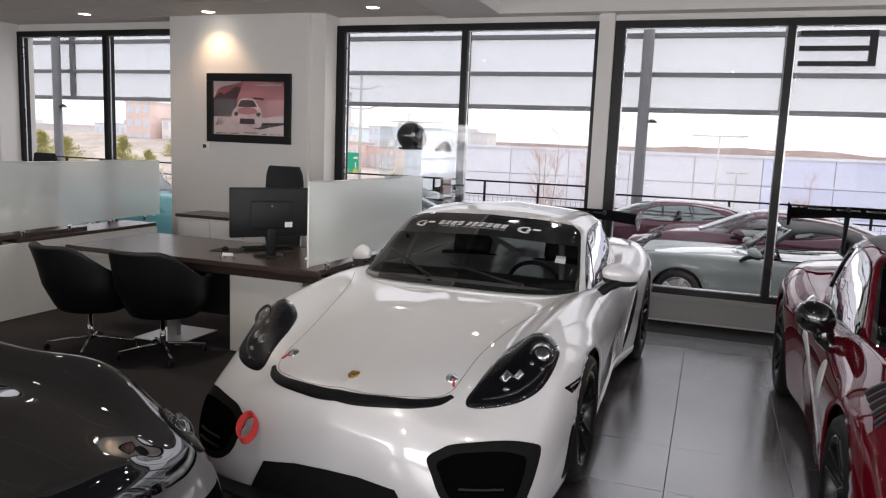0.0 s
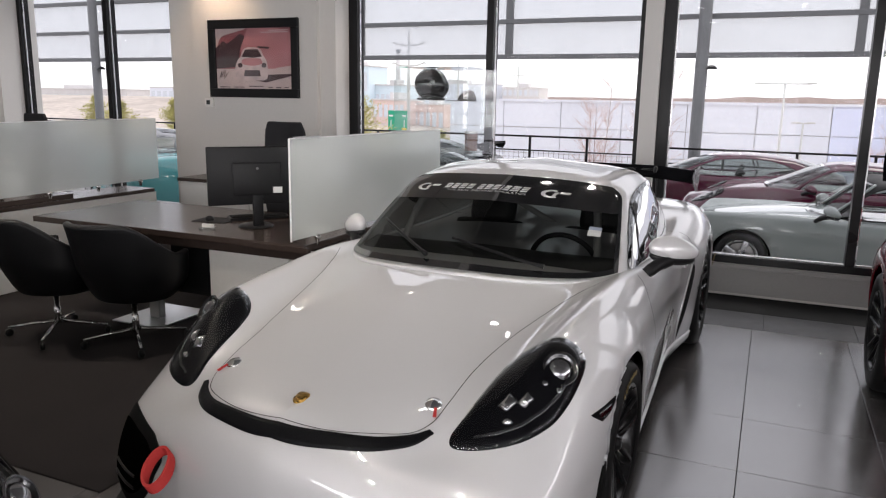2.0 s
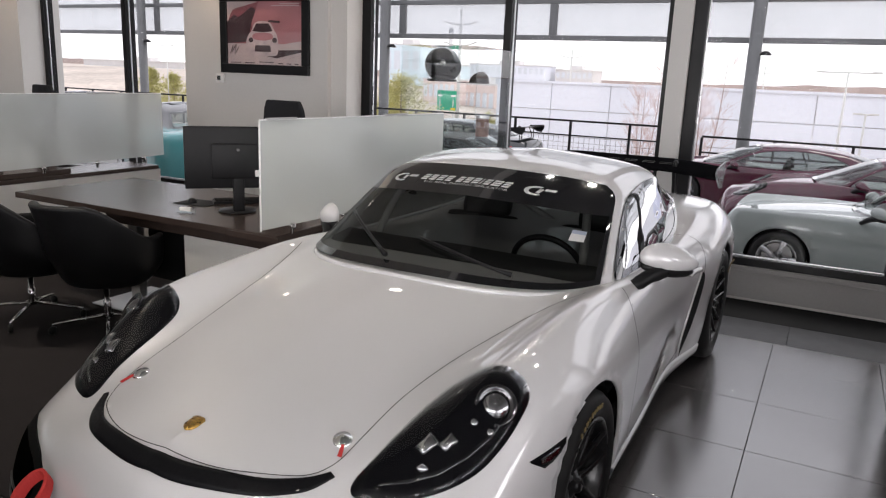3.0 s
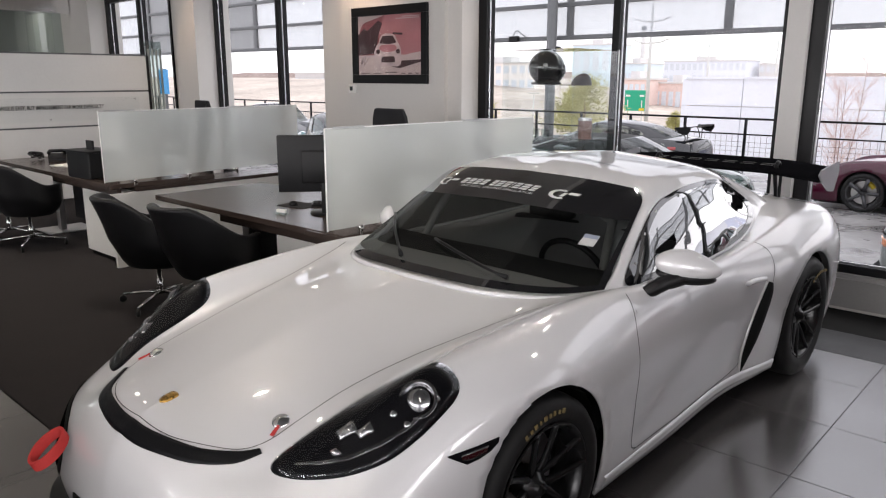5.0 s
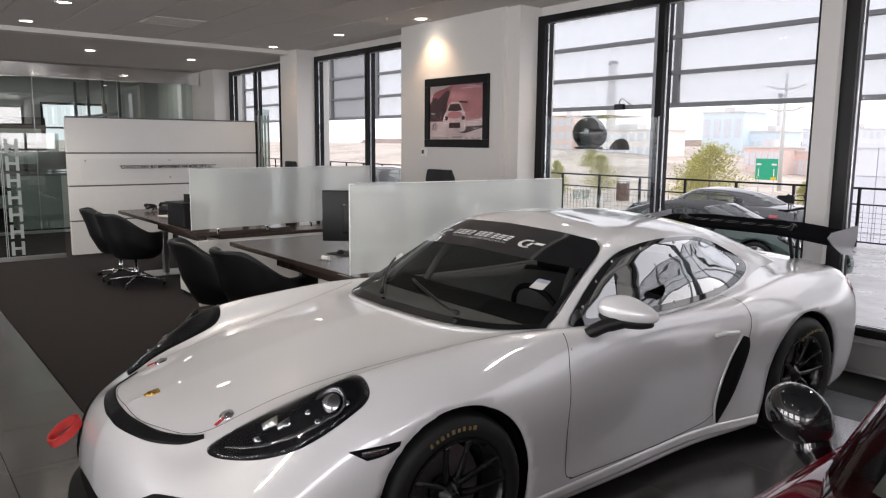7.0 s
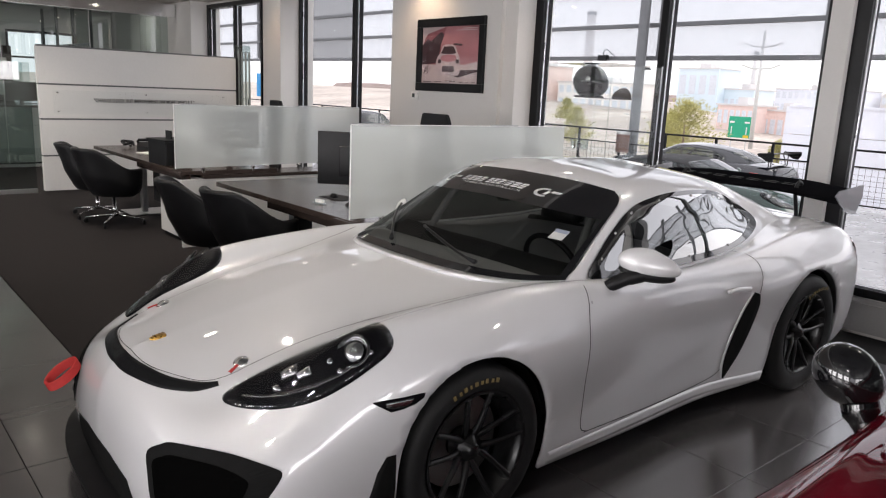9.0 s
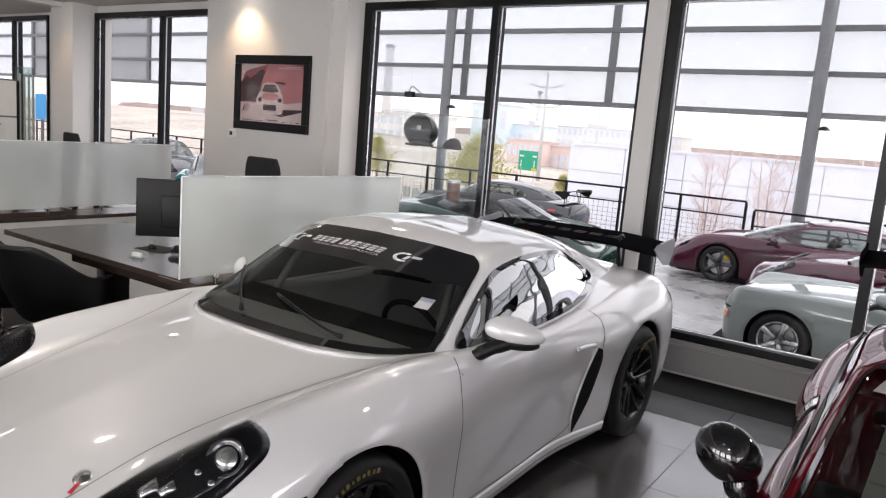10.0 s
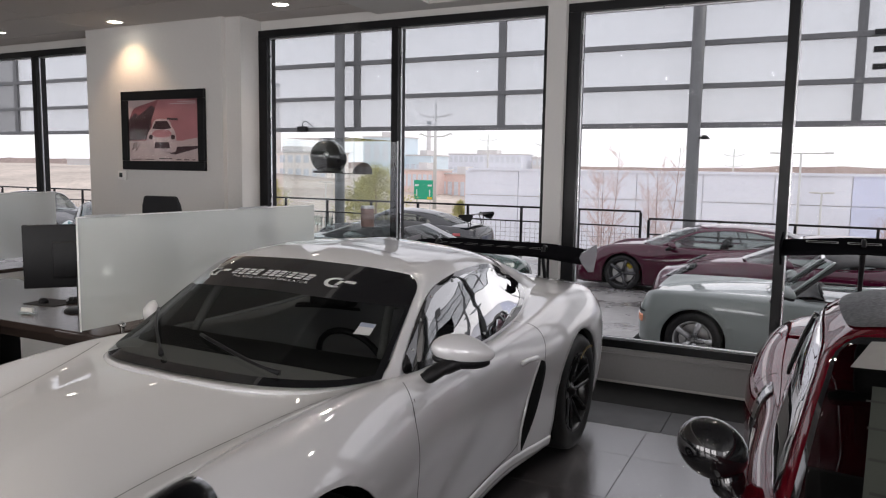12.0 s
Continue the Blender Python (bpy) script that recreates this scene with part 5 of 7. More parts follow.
black, black_skin = build_car("black_sports_car", (-1.96, 1.70, 0), 90.0, "glossy black sports car parked across the tiles", CAR_BLACK, teardrop=False, change=blunt_nose)
# ---- the sales desks ----
def glass_screen(x0, y0, x1, y1, label):
    """A frosted privacy screen on clamps, with a clear polished top edge."""
    s = thing("privacy_screen", ((x0 + x1) / 2, (y0 + y1) / 2, 0.735), label, "screen", "desk screens", turn=math.degrees(math.atan2(-(x1 - x0), y1 - y0)))
    n = math.hypot(x1 - x0, y1 - y0) / 2
    p = part("glass", box((-.005, -n, .055), (.005, n, .635), .001), FROSTED, s)
    p.visible_shadow = False
    part("edge", box((-.006, -n - .004, .05), (.006, -n - .0005, .637), .001), WHITE_INK, s, "bright polished glass edge")
    part("edge", box((-.006, -n, .6355), (.006, n, .642), .001), WHITE_INK, s)
    part("edge_clip", box((-.008, n * .2, .637), (.008, n * .48, .648), .001), BRUSHED, s)
    part("edge_clip", box((-.008, -n * .95, .637), (.008, -n * .70, .648), .001), BRUSHED, s)
    for k in (-.75, -.25, .25, .75):
        part("clamp", lathe([(0, .0), (.012, .0), (.012, .03), (.02, .034), (.02, .048), (.012, .06), (0, .06)], 14, at=(.012, n * k, .005)), CHROME, s, smooth=True)
    return s


def sales_desk(x, left, y=4.92):
    """A dark desk with a white cabinet under its end and a return along the screen. x: its east end."""
    d = thing("sales_desk", (x, y, 0), "dark walnut sales desk with a white cabinet under one end", "desk", "sales desks")
    part("worktop", box((left - x, 0, .70), (-.05, 1.0, .74), .004), DESK_WOOD, d)
    part("fascia", box((-1.50, .05, .635), (-.06, .09, .695), .003), DESK_WOOD, d)
    part("drawer_box", box((-1.20, .12, .30), (-.86, .85, .69), .004), BLACK_PLASTIC, d)
    part("cabinet", box((-.82, .06, .05), (-.20, .80, .66), .004), DESK_WHITE, d, "white laminate cabinet")
    part("plinth", box((-.80, .09, .006), (-.22, .78, .05)), MATT_BLACK, d)
    part("return_top", box((-.42, .2, .664), (-.01, 1.9, .699), .004), DESK_WOOD, d)
    part("return_side", box((-.05, -.02, .006), (-.012, 1.92, .662), .003), DESK_WHITE, d)
    part("shelf_edge", box((-.40, -.025, .70), (-.012, .0, .735), .003), DESK_WOOD, d)
    for lx in (left - x + .75,):
        part("leg", box((lx, .30, .012), (lx + .09, .36, .70), .004), BRUSHED, d, "brushed steel leg")
        part("foot_plate", box((lx - .18, .12, .005), (lx + .26, .62, .014), .002), BRUSHED, d)
    return d


sales_desk(-2.10, -4.46)
sales_desk(-5.20, -8.15)
glass_screen(-2.15, 4.80, -2.06, 6.66, "frosted glass privacy screen at the walnut desk")
glass_screen(-5.08, 4.80, -5.24, 6.91, "frosted glass privacy screen between the two desks")


def tub_chair(at, turn):
    """A black tub chair on a chrome four-star base with castors; its back is at its own -y."""
    c = thing("tub_chair", at, "black leather tub chair on a chrome castor base", "chair", "visitor chairs", turn=turn)
    bm = bmesh.new()
    n, m = 32, 10
    rows = []
    for i in range(n + 1):
        a = radians(-122 + 244 * i / n)
        k = abs(a) / radians(122)
        fall = max(0.0, min(1.0, (k - .28) / .5))
        topz = .845 - .215 * fall * fall * (3 - 2 * fall)
        row = []
        for j in range(m + 1):
            t = j / m
            z = .335 + (topz - .335) * t
            r = .185 + .085 * min(1.0, t * 2.4) ** .7 + .012 * t
            back = .11 * t * t * max(0.0, math.cos(a)) ** 1.5
            row.append(bm.verts.new((r * 1.14 * math.sin(a), -r * 1.10 * math.cos(a) - back + .02, z)))
        rows.append(row)
    for a, b in zip(rows, rows[1:]):
        for j in range(m):
            bm.faces.new((a[j], a[j + 1], b[j + 1], b[j]))
    bmesh.ops.recalc_face_normals(bm, faces=bm.faces)
    sh = part("backrest", bm, LEATHER, c, smooth=True)
    so = sh.modifiers.new("thick", "SOLIDIFY")
    so.thickness, so.offset = .045, 0
    be = sh.modifiers.new("soft", "BEVEL")
    be.width, be.segments, be.limit_method = .016, 3, "ANGLE"
    bm = bmesh.new()
    prof = [(0, .315), (.16, .32), (.21, .35), (.235, .41), (.23, .45), (.18, .47), (0, .475)]
    add_lathe(bm, prof, 32)
    for v in bm.verts:
        v.co.x, v.co.y = v.co.x * 1.10, v.co.y * 1.12 + .04
    part("seat", bm, LEATHER, c, smooth=True)
    part("column", lathe([(0, .09), (.023, .09), (.022, .20), (.016, .205), (.016, .34), (0, .34)], 18), CHROME, c, smooth=True)
    for k in range(4):
        a = radians(45 + 90 * k)
        dx, dy = math.cos(a), math.sin(a)
        part("leg", tube([(dx * .02, dy * .02, .105), (dx * .16, dy * .16, .09), (dx * .31, dy * .31, .068)], [.012, .010, .008], 8), CHROME, c, smooth=True)
        w = lathe([(0, -.012), (.022, -.012), (.027, -.006), (.027, .006), (.022, .012), (0, .012)], 16, "x", (0, 0, 0))
        bmesh.ops.transform(w, matrix=Matrix.Translation((dx * .31, dy * .31, .032)) @ pose(0, 0, 0, 0, 0, 40 + 70 * k), verts=w.verts)
        part("castor", w, BLACK_PLASTIC, c, smooth=True)
    return c


first = tub_chair((-3.93, 4.64, .005), -12)
for at, turn in (((-3.34, 4.74, .005), 6), ((-7.28, 4.70, .005), -8), ((-6.72, 4.72, .005), 10)):
    copy_thing(first, pose(*at, 0, 0, turn))


def staff_chair(at, turn):
    c = thing("office_chair", at, "black mesh office chair with a high back", "chair", "staff chairs", turn=turn)
    bm = bmesh.new()
    rows = []
    for i in range(13):
        t = i / 12
        z = .58 + .81 * t
        half = .165 + .03 * math.sin(t * 2.6) - (.03 * ((t - .85) / .15) ** 2 if t > .85 else 0)
        rows.append([bm.verts.new((half * s, .24 + .05 * math.cos(s * 1.4) - .02 * math.sin(t * 6), z)) for s in (-1, -.6, -.2, .2, .6, 1)])
    for a, b in zip(rows, rows[1:]):
        for k in range(5):
            bm.faces.new((a[k], a[k + 1], b[k + 1], b[k]))
    ob = part("backrest", bm, MESH_CLOTH, c, smooth=True)
    so = ob.modifiers.new("thick", "SOLIDIFY")
    so.thickness = .035
    be = ob.modifiers.new("soft", "BEVEL")
    be.width, be.segments, be.limit_method = .012, 3, "ANGLE"
    part("seat", box((-.25, -.25, .43), (.25, .24, .52), .035), MESH_CLOTH, c, smooth=True)
    part("spine", tube([(0, .05, .40), (0, .28, .45), (0, .32, .62), (0, .30, .95)], .025, 8), BLACK_PLASTIC, c, smooth=True)
    part("column", lathe([(0, .08), (.03, .08), (.026, .3), (.02, .43), (0, .43)], 16), BLACK_PLASTIC, c, smooth=True)
    for k in range(5):
        a = 2 * math.pi * k / 5
        part("leg", tube([(0, 0, .10), (.30 * math.cos(a), .30 * math.sin(a), .07)], [.022, .014], 8), BLACK_PLASTIC, c, smooth=True)
        w = lathe([(0, -.014), (.028, -.014), (.028, .014), (0, .014)], 14, "x")
        bmesh.ops.transform(w, matrix=Matrix.Translation((.30 * math.cos(a), .30 * math.sin(a), .033)), verts=w.verts)
        part("castor", w, BLACK_PLASTIC, c, smooth=True)
    return c


sc = staff_chair((-3.39, 6.22, .005), 4)
copy_thing(sc, pose(-6.47, 6.25, .005, 0, 0, -6))

# things on the near desk
mon = thing("monitor", (-2.82, 5.337, .741), "black flat monitor seen from behind on a round foot", "monitor", turn=50)
part("housing", box((-.315, -.075, .16), (.315, -.035, .54), .008), BLACK_PLASTIC, mon, smooth=True)
part("bulge", box((-.16, -.098, .22), (.16, -.074, .44), .012), BLACK_PLASTIC, mon, smooth=True)
part("screen", box((-.30, -.0345, .178), (.30, -.032, .525)), SCREEN, mon)
part("neck", box((-.035, -.095, .015), (.035, -.06, .30), .01), BLACK_PLASTIC, mon, smooth=True)
part("foot", lathe([(0, .0), (.115, .0), (.118, .006), (.105, .016), (.04, .022), (0, .022)], 32), BLACK_PLASTIC, mon, smooth=True)
part("rating_label", box((.10, -.101, .235), (.16, -.0985, .275)), PAPER, mon)
part("maker_mark", lathe([(0, -.1005), (.009, -.1005), (.009, -.0985), (0, -.0985)], 16, "y", (0, 0, .40)), STEEL, mon)
tag = thing("card_holder", (-3.03, 5.10, .741), "small clear card holder with white cards", "card holder", turn=12)
part("base", box((-.055, -.02, 0), (.055, .03, .012), .002), CLEAR, tag)
part("cards", box((-.040, -.002, .008), (.040, .018, .032), .001), PAPER, tag)
mouse = tagged(part("mouse", lathe([(0, .034), (.018, .031), (.03, .018), (.032, .004), (.03, 0), (0, 0)], 20), BLACK_PLASTIC, smooth=True), "black computer mouse on the desk", "mouse")
mouse.matrix_world = pose(-3.22, 5.32, .741, 0, 0, 30)
pad = tagged(part("mouse_pad", box((-.13, -.10, 0), (.13, .10, .004), .001), MESH_CLOTH), "thin black mouse pad", "mouse pad")
pad.matrix_world = pose(-3.22, 5.40, .7405, 0, 0, 8)
mouse.matrix_world = pose(-3.24, 5.36, .745, 0, 0, 30)
kb = thing("keyboard", (-3.02, 5.62, .741), "black keyboard behind the monitor", "keyboard", turn=50)
part("body", box((-.21, -.07, 0), (.21, .07, .018), .004), BLACK_PLASTIC, kb)
bm = bmesh.new()
for r in range(5):
    for k in range(14):
        add_box(bm, (-.195 + k * .028, -.06 + r * .025, .018), (-.171 + k * .028, -.038 + r * .025, .024))
part("keys", bm, MATT_BLACK, kb)
ph = tagged(part("notepad", box((-.10, -.07, 0), (.10, .07, .012), .001), PAPER), "white note paper beside the monitor", "paper")
ph.matrix_world = pose(-2.40, 5.42, .7405, 0, 0, 6)

# things on the far desk
bx = thing("document_tray", (-5.92, 5.05, .741), "black plastic document tray with files standing in it", "tray", turn=6)
part("tray", box((-.20, -.13, 0), (.20, .15, .24), .012), BLACK_PLASTIC, bx)
part("rim", box((-.215, -.145, .235), (.215, .165, .255), .006), BLACK_PLASTIC, bx)
part("file", box((-.03, -.02, .25), (.08, .0, .34), .003, ), BLACK_PLASTIC, bx)
dp = thing("desk_phone", (-7.55, 5.35, .741), "black desk telephone with its handset", "telephone", turn=-20)
part("base", slab([(-.10, 0), (.10, 0), (.10, .035), (-.10, .08)], -.09, .09, "y"), BLACK_PLASTIC, dp)
part("handset", tube([(-.06, -.08, .085), (-.03, -.07, .11), (-.03, .07, .11), (-.06, .08, .085)], [.022, .018, .018, .022], 8), BLACK_PLASTIC, dp, smooth=True)
pp = tagged(part("papers", box((-.15, -.11, 0), (.15, .11, .01), .001), PAPER), "loose white papers on the desk", "paper")
pp.matrix_world = pose(-7.0, 5.25, .7405, 0, 0, 18)
gl = thing("cable_tangle", (-7.85, 5.25, .741), "tangle of black headset cable", "cable")
for k in range(3):
    random.seed(40 + k)
    pts = [(random.uniform(-.13, .13), random.uniform(-.08, .08), random.uniform(.01, .09)) for _ in range(7)]
    part("loop", tube(curve3(pts, 5), .008, 6), BLACK_PLASTIC, gl, smooth=True)
random.seed(0)
copy_thing(mon, pose(-5.95, 5.75, .741, 0, 0, 40))

# low cabinet along the picture wall
cab = thing("wall_cabinet", (-4.55, 7.40, 0), "white low cabinet with a dark top against the wall", "cabinet")
part("body", box((-.66, -.22, .05), (.66, .24, .74), .004), DESK_WHITE, cab)
part("top", box((-.68, -.25, .74), (.68, .25, .775), .004), DESK_WOOD, cab)
part("plinth", box((-.64, -.18, .005), (.64, .22, .05)), MATT_BLACK, cab)
for k in (-1, 0, 1):
    part("door", box((k * .44 - .215, -.238, .07), (k * .44 + .215, -.222, .72), .003), DESK_WHITE, cab)

# framed print
fr = thing("framed_picture", (-4.605, WALL_Y, 1.98), "black framed print of a white race car on pink ground", "picture")
for lo, hi in (((-.56, -.035, .30), (.56, -.002, .39)), ((-.56, -.035, -.39), (.56, -.002, -.30)), ((-.56, -.035, -.30), (-.475, -.002, .30)), ((.475, -.035, -.30), (.56, -.002, .30))):
    part("frame", box(lo, hi, .006), FRAME, fr)
ROSE = material("maroon_print", (.26, .075, .09), .5, vary=.35, grain=5, stain=1.6)
PALE_PINK = material("pale_pink_print", (.52, .40, .40), .5, vary=.14, grain=8, stain=3)
DARK_ROSE = material("dark_maroon_print", (.045, .016, .022), .5, vary=.3, grain=9)
LIGHT_ROSE = material("rose_haze_print", (.40, .16, .18), .5, vary=.3, grain=3, stain=2)
CAR_ROSE = material("rose_car_print", (.52, .40, .41), .5, vary=.35, grain=14, stain=5)
part("print_sky", box((-.475, -.012, -.10), (.475, -.006, .30)), ROSE, fr)
part("print_ground", box((-.475, -.012, -.30), (.475, -.006, -.10)), PALE_PINK, fr)
part("print_haze", slab([(-.12, -.10), (.475, -.10), (.475, .24), (.30, .30), (-.06, .30), (-.16, .12)], -.0125, -.0122, "y"), LIGHT_ROSE, fr)
part("print_cloud", slab(smooth2([(-.475, .10), (-.40, .22), (-.20, .27), (-.10, .30), (-.475, .30)], 4), -.0125, -.0122, "y"), PALE_PINK, fr)
part("print_mountain", slab([(-.475, -.10), (-.20, -.08), (-.16, .10), (-.10, .22), (-.16, .25), (-.26, .19), (-.33, .15), (-.38, .18), (-.475, .11)], -.0135, -.0128, "y"), DARK_ROSE, fr)
part("print_bank", slab([(.10, -.16), (.475, -.15), (.475, -.07), (.30, -.09)], -.0135, -.0128, "y"), PALE_PINK, fr)
part("print_shadow", slab([(-.16, -.19), (.16, -.235), (.475, -.17), (.475, -.15), (.15, -.16)], -.0145, -.0140, "y"), DARK_ROSE, fr)
part("print_car_body", slab(smooth2([(-.205, -.20), (-.23, -.10), (-.20, -.02), (-.16, .02), (-.10, .105), (.07, .105), (.13, .03), (.165, -.02), (.18, -.10), (.16, -.205), (-.02, -.215)], 4), -.0155, -.0150, "y"), CAR_ROSE, fr)
part("print_car_bonnet", slab(smooth2([(-.14, -.05), (-.11, .00), (.08, .00), (.11, -.05), (-.01, -.07)], 4), -.0158, -.01555, "y"), LIGHT_ROSE, fr)
part("print_car_glass", slab([(-.145, .02), (-.095, .092), (.062, .092), (.115, .02), (0, .008)], -.0160, -.0157, "y"), DARK_ROSE, fr)
part("print_car_grille", slab([(-.12, -.175), (.09, -.175), (.08, -.115), (-.11, -.115)], -.0160, -.0157, "y"), DARK_ROSE, fr)
part("print_car_wing", slab([(.06, .105), (.20, .095), (.205, .115), (.06, .125)], -.0160, -.0157, "y"), DARK_ROSE, fr)
for x in (-.165, .135):
    part("print_car_lamp", slab([(x + .030 * math.cos(a), -.065 + .024 * math.sin(a)) for a in (2 * math.pi * k / 12 for k in range(12))], -.0160, -.0157, "y"), DARK_ROSE, fr)
for x0, x1, z in ((-.44, -.30, -.285), (-.25, -.12, -.285), (-.06, .12, -.275), (.18, .24, -.285), (.28, .34, -.285), (.38, .43, -.285), (.20, .44, .275), (.10, .44, .258)):
    part("print_line", box((x0, -.0166, z - .004), (x1, -.0160, z + .004)), DARK_ROSE if z < 0 else PALE_PINK, fr)
sg = tube(curve3([(-.44, -.0165, -.20), (-.40, -.0165, -.12), (-.42, -.0165, -.19), (-.36, -.0165, -.11), (-.38, -.0165, -.20), (-.32, -.0165, -.13)], 5), .0022, 5)
part("print_scrawl", sg, DARK_ROSE, fr)
pg = part("picture_glass", sheet((-.474, -.019, -.299), (.474, -.017, .299)), CLEAR, fr)
pg.visible_shadow = False

th = thing("thermostat", (-5.19, WALL_Y, 1.53), "small white wall thermostat with a dark screen", "thermostat")
part("body", box((-.055, -.028, -.045), (.055, -.001, .045), .008), DESK_WHITE, th, smooth=True)
part("screen", box((-.035, -.0295, -.02), (.012, -.0275, .025)), SCREEN, th)
for x, z in ((-4.24, .95), (-4.60, .95)):
    so = thing("wall_socket", (x, WALL_Y, z), "white wall socket plate", "socket")
    part("plate", box((-.035, -.008, -.057), (.035, -.001, .057), .003), DESK_WHITE, so)

# display case by the window
vc = thing("display_case", (-2.37, 7.48, 0), "clear acrylic display case with shelves on a white plinth", "display case")
part("plinth", box((-.33, -.33, 0), (.33, .33, .45), .004), DESK_WHITE, vc)
for lo, hi in (((-.34, -.34, .45), (-.332, .34, 1.87)), ((.332, -.34, .45), (.34, .34, 1.87)), ((-.332, -.34, .45), (.332, -.332, 1.87)), ((-.332, .332, .45), (.332, .34, 1.87)), ((-.34, -.34, 1.87), (.34, .34, 1.878))):
    g = part("panel", sheet(lo, hi), CLEAR, vc)
    g.visible_shadow = False
for z in (.80, 1.16, 1.585):
    g = part("shelf", sheet((-.33, -.33, z - .006), (.33, .33, z)), PANE, vc)
    g.visible_shadow = False
for x, y in ((-.34, -.34), (.34, -.34), (.34, .34), (-.34, .34)):
    part("edge", box((x - .004, y - .004, .45), (x + .004, y + .004, 1.878)), FRAME_EDGE if (x, y) == (.34, .34) else CLEAR, vc)

hm = thing("helmet", (-2.53, 7.50, 1.586), "glossy black full-face racing helmet on a shelf", "helmet", turn=25)
bm = bmesh.new()
bmesh.ops.create_uvsphere(bm, u_segments=36, v_segments=24, radius=1)
def helmet_point(x, y, z, out=1.0):
    chin = .030 * max(0, x) * max(0, min(1, .3 - z))
    p = Vector((x * (.150 - .010 * max(0, -z)) + chin, y * (.128 - .012 * max(0, -z)), max(z, -.88) * .146))
    return p * out + Vector((0, 0, .148))


for v in bm.verts:
    v.co = helmet_point(*v.co)
part("shell", bm, GLOSS_BLACK, hm, smooth=True)
bm = bmesh.new()
rows = []
for i in range(25):
    a = radians(-66 + 132 * i / 24)
    rows.append([bm.verts.new(helmet_point(math.sqrt(1 - z * z) * math.cos(a), math.sqrt(1 - z * z) * math.sin(a), z, 1.012)) for z in (-.36 + .55 * j / 6 for j in range(7))])
for a, b in zip(rows, rows[1:]):
    for j in range(6):
        bm.faces.new((a[j], a[j + 1], b[j + 1], b[j]))
part("visor", bm, SCREEN, hm, smooth=True)
for y in (.123, -.123):
    part("visor_pivot", lathe([(0, -.006), (.020, -.006), (.022, 0), (.018, .006), (0, .007)], 16, "y", (.01, y, .165)), BRUSHED, hm, smooth=True)
part("rim", lathe([(.10, .016), (.118, .010), (.128, .018), (.124, .030)], 32), BLACK_PLASTIC, hm, smooth=True)
CAP_CLOTH = material("grey_brown_cloth", (.045, .04, .038), .9, vary=.2, grain=200)
cp = thing("cap", (-2.17, 7.48, 1.586), "dark peaked cap on the shelf", "cap", turn=200)
bm = bmesh.new()
bmesh.ops.create_uvsphere(bm, u_segments=24, v_segments=14, radius=1)
bmesh.ops.delete(bm, geom=[v for v in bm.verts if v.co.z < -.05], context="VERTS")
for v in bm.verts:
    v.co = Vector((v.co.x * .085, v.co.y * .075, .006 + max(v.co.z, 0) * (.095 - .02 * v.co.x)))
part("crown", bm, CAP_CLOTH, cp, smooth=True)
pk = slab(smooth2([(.07, -.07), (.14, -.06), (.18, 0), (.14, .06), (.07, .07)], 4), .006, .012)
part("peak", pk, CAP_CLOTH, cp)
for x, y, in ((-2.52, 7.35), (-2.40, 7.33)):
    gz = thing("drinking_glass", (x, y, 1.161), "short clear tumbler on the shelf", "glass", "tumblers")
    part("wall", lathe([(.030, 0), (.036, .08), (.033, .08), (.028, .006), (0, .006)], 20), CLEAR, gz, smooth=True)
tn = thing("storage_tin", (-2.13, 7.50, 1.161), "brown printed tin on the shelf", "tin")
TIN = material("brown_tin_print", (.20, .12, .10), .5, vary=.5, grain=60, stain=25)
part("body", lathe([(0, 0), (.055, 0), (.055, .15), (0, .15)], 24), TIN, tn)
part("lid", lathe([(0, .15), (.057, .15), (.057, .17), (0, .172)], 24), BRUSHED, tn)

# white panel wall with the quotation
pw = thing("panel_wall", (-9.35, 4.6, 0), "free-standing wall of white panels with dark joints", "partition", kind="structure")
zs = (0.02, .505, .995, 1.455, 1.95)
for a, b in zip(zs, zs[1:]):
    part("panel", box((-.10, .0, a + .011), (0, 2.76, b - .011), .003), DESK_WHITE, pw)
    part("joint", box((-.09, .01, b - .0105), (-.012, 2.75, b + .0105)), STEEL, pw)
part("end_cap", box((-.101, 2.762, .02), (-.002, 2.80, 1.95), .002), FRAME, pw)
qp = part("quotation_plate", sheet((.018, .16, 1.07), (.024, 2.60, 1.38)), PANE, pw, "clear plate with black lettering")
qp.visible_shadow = False
for y in (.22, 1.38, 2.54):
    for z in (1.10, 1.35):
        part("stud", lathe([(0, .0), (.010, .0), (.010, .03), (0, .032)], 12, "x", (0, y, z)), CHROME, pw, smooth=True)


def lettering(body, size, m, parent, material_used, name="lettering", bold=.0006):
    crv = bpy.data.curves.new(name, "FONT")
    crv.body, crv.size, crv.extrude, crv.offset = body, size, .0008, bold
    tmp = new(name, crv)
    me = bpy.data.meshes.new_from_object(tmp.evaluated_get(bpy.context.evaluated_depsgraph_get()))
    bpy.data.objects.remove(tmp)
    me.transform(m)
    me.materials.append(material_used)
    ob = new(name, me)
    ob.parent = parent
    return ob


lettering("\u201cCHANGE IS EASY, BUT IMPROVEMENT FAR MORE DIFFICULT.\u201d", .072, Matrix.Translation((.026, .67, 1.232)) @ pose(0, 0, 0, 90, 0, 90) @ Matrix.Diagonal((.70, 1, 1, 1)), pw, INK, bold=.0016)
part("signature_bar", box((.0255, 2.02, 1.145), (.0265, 2.36, 1.165)), INK, pw)


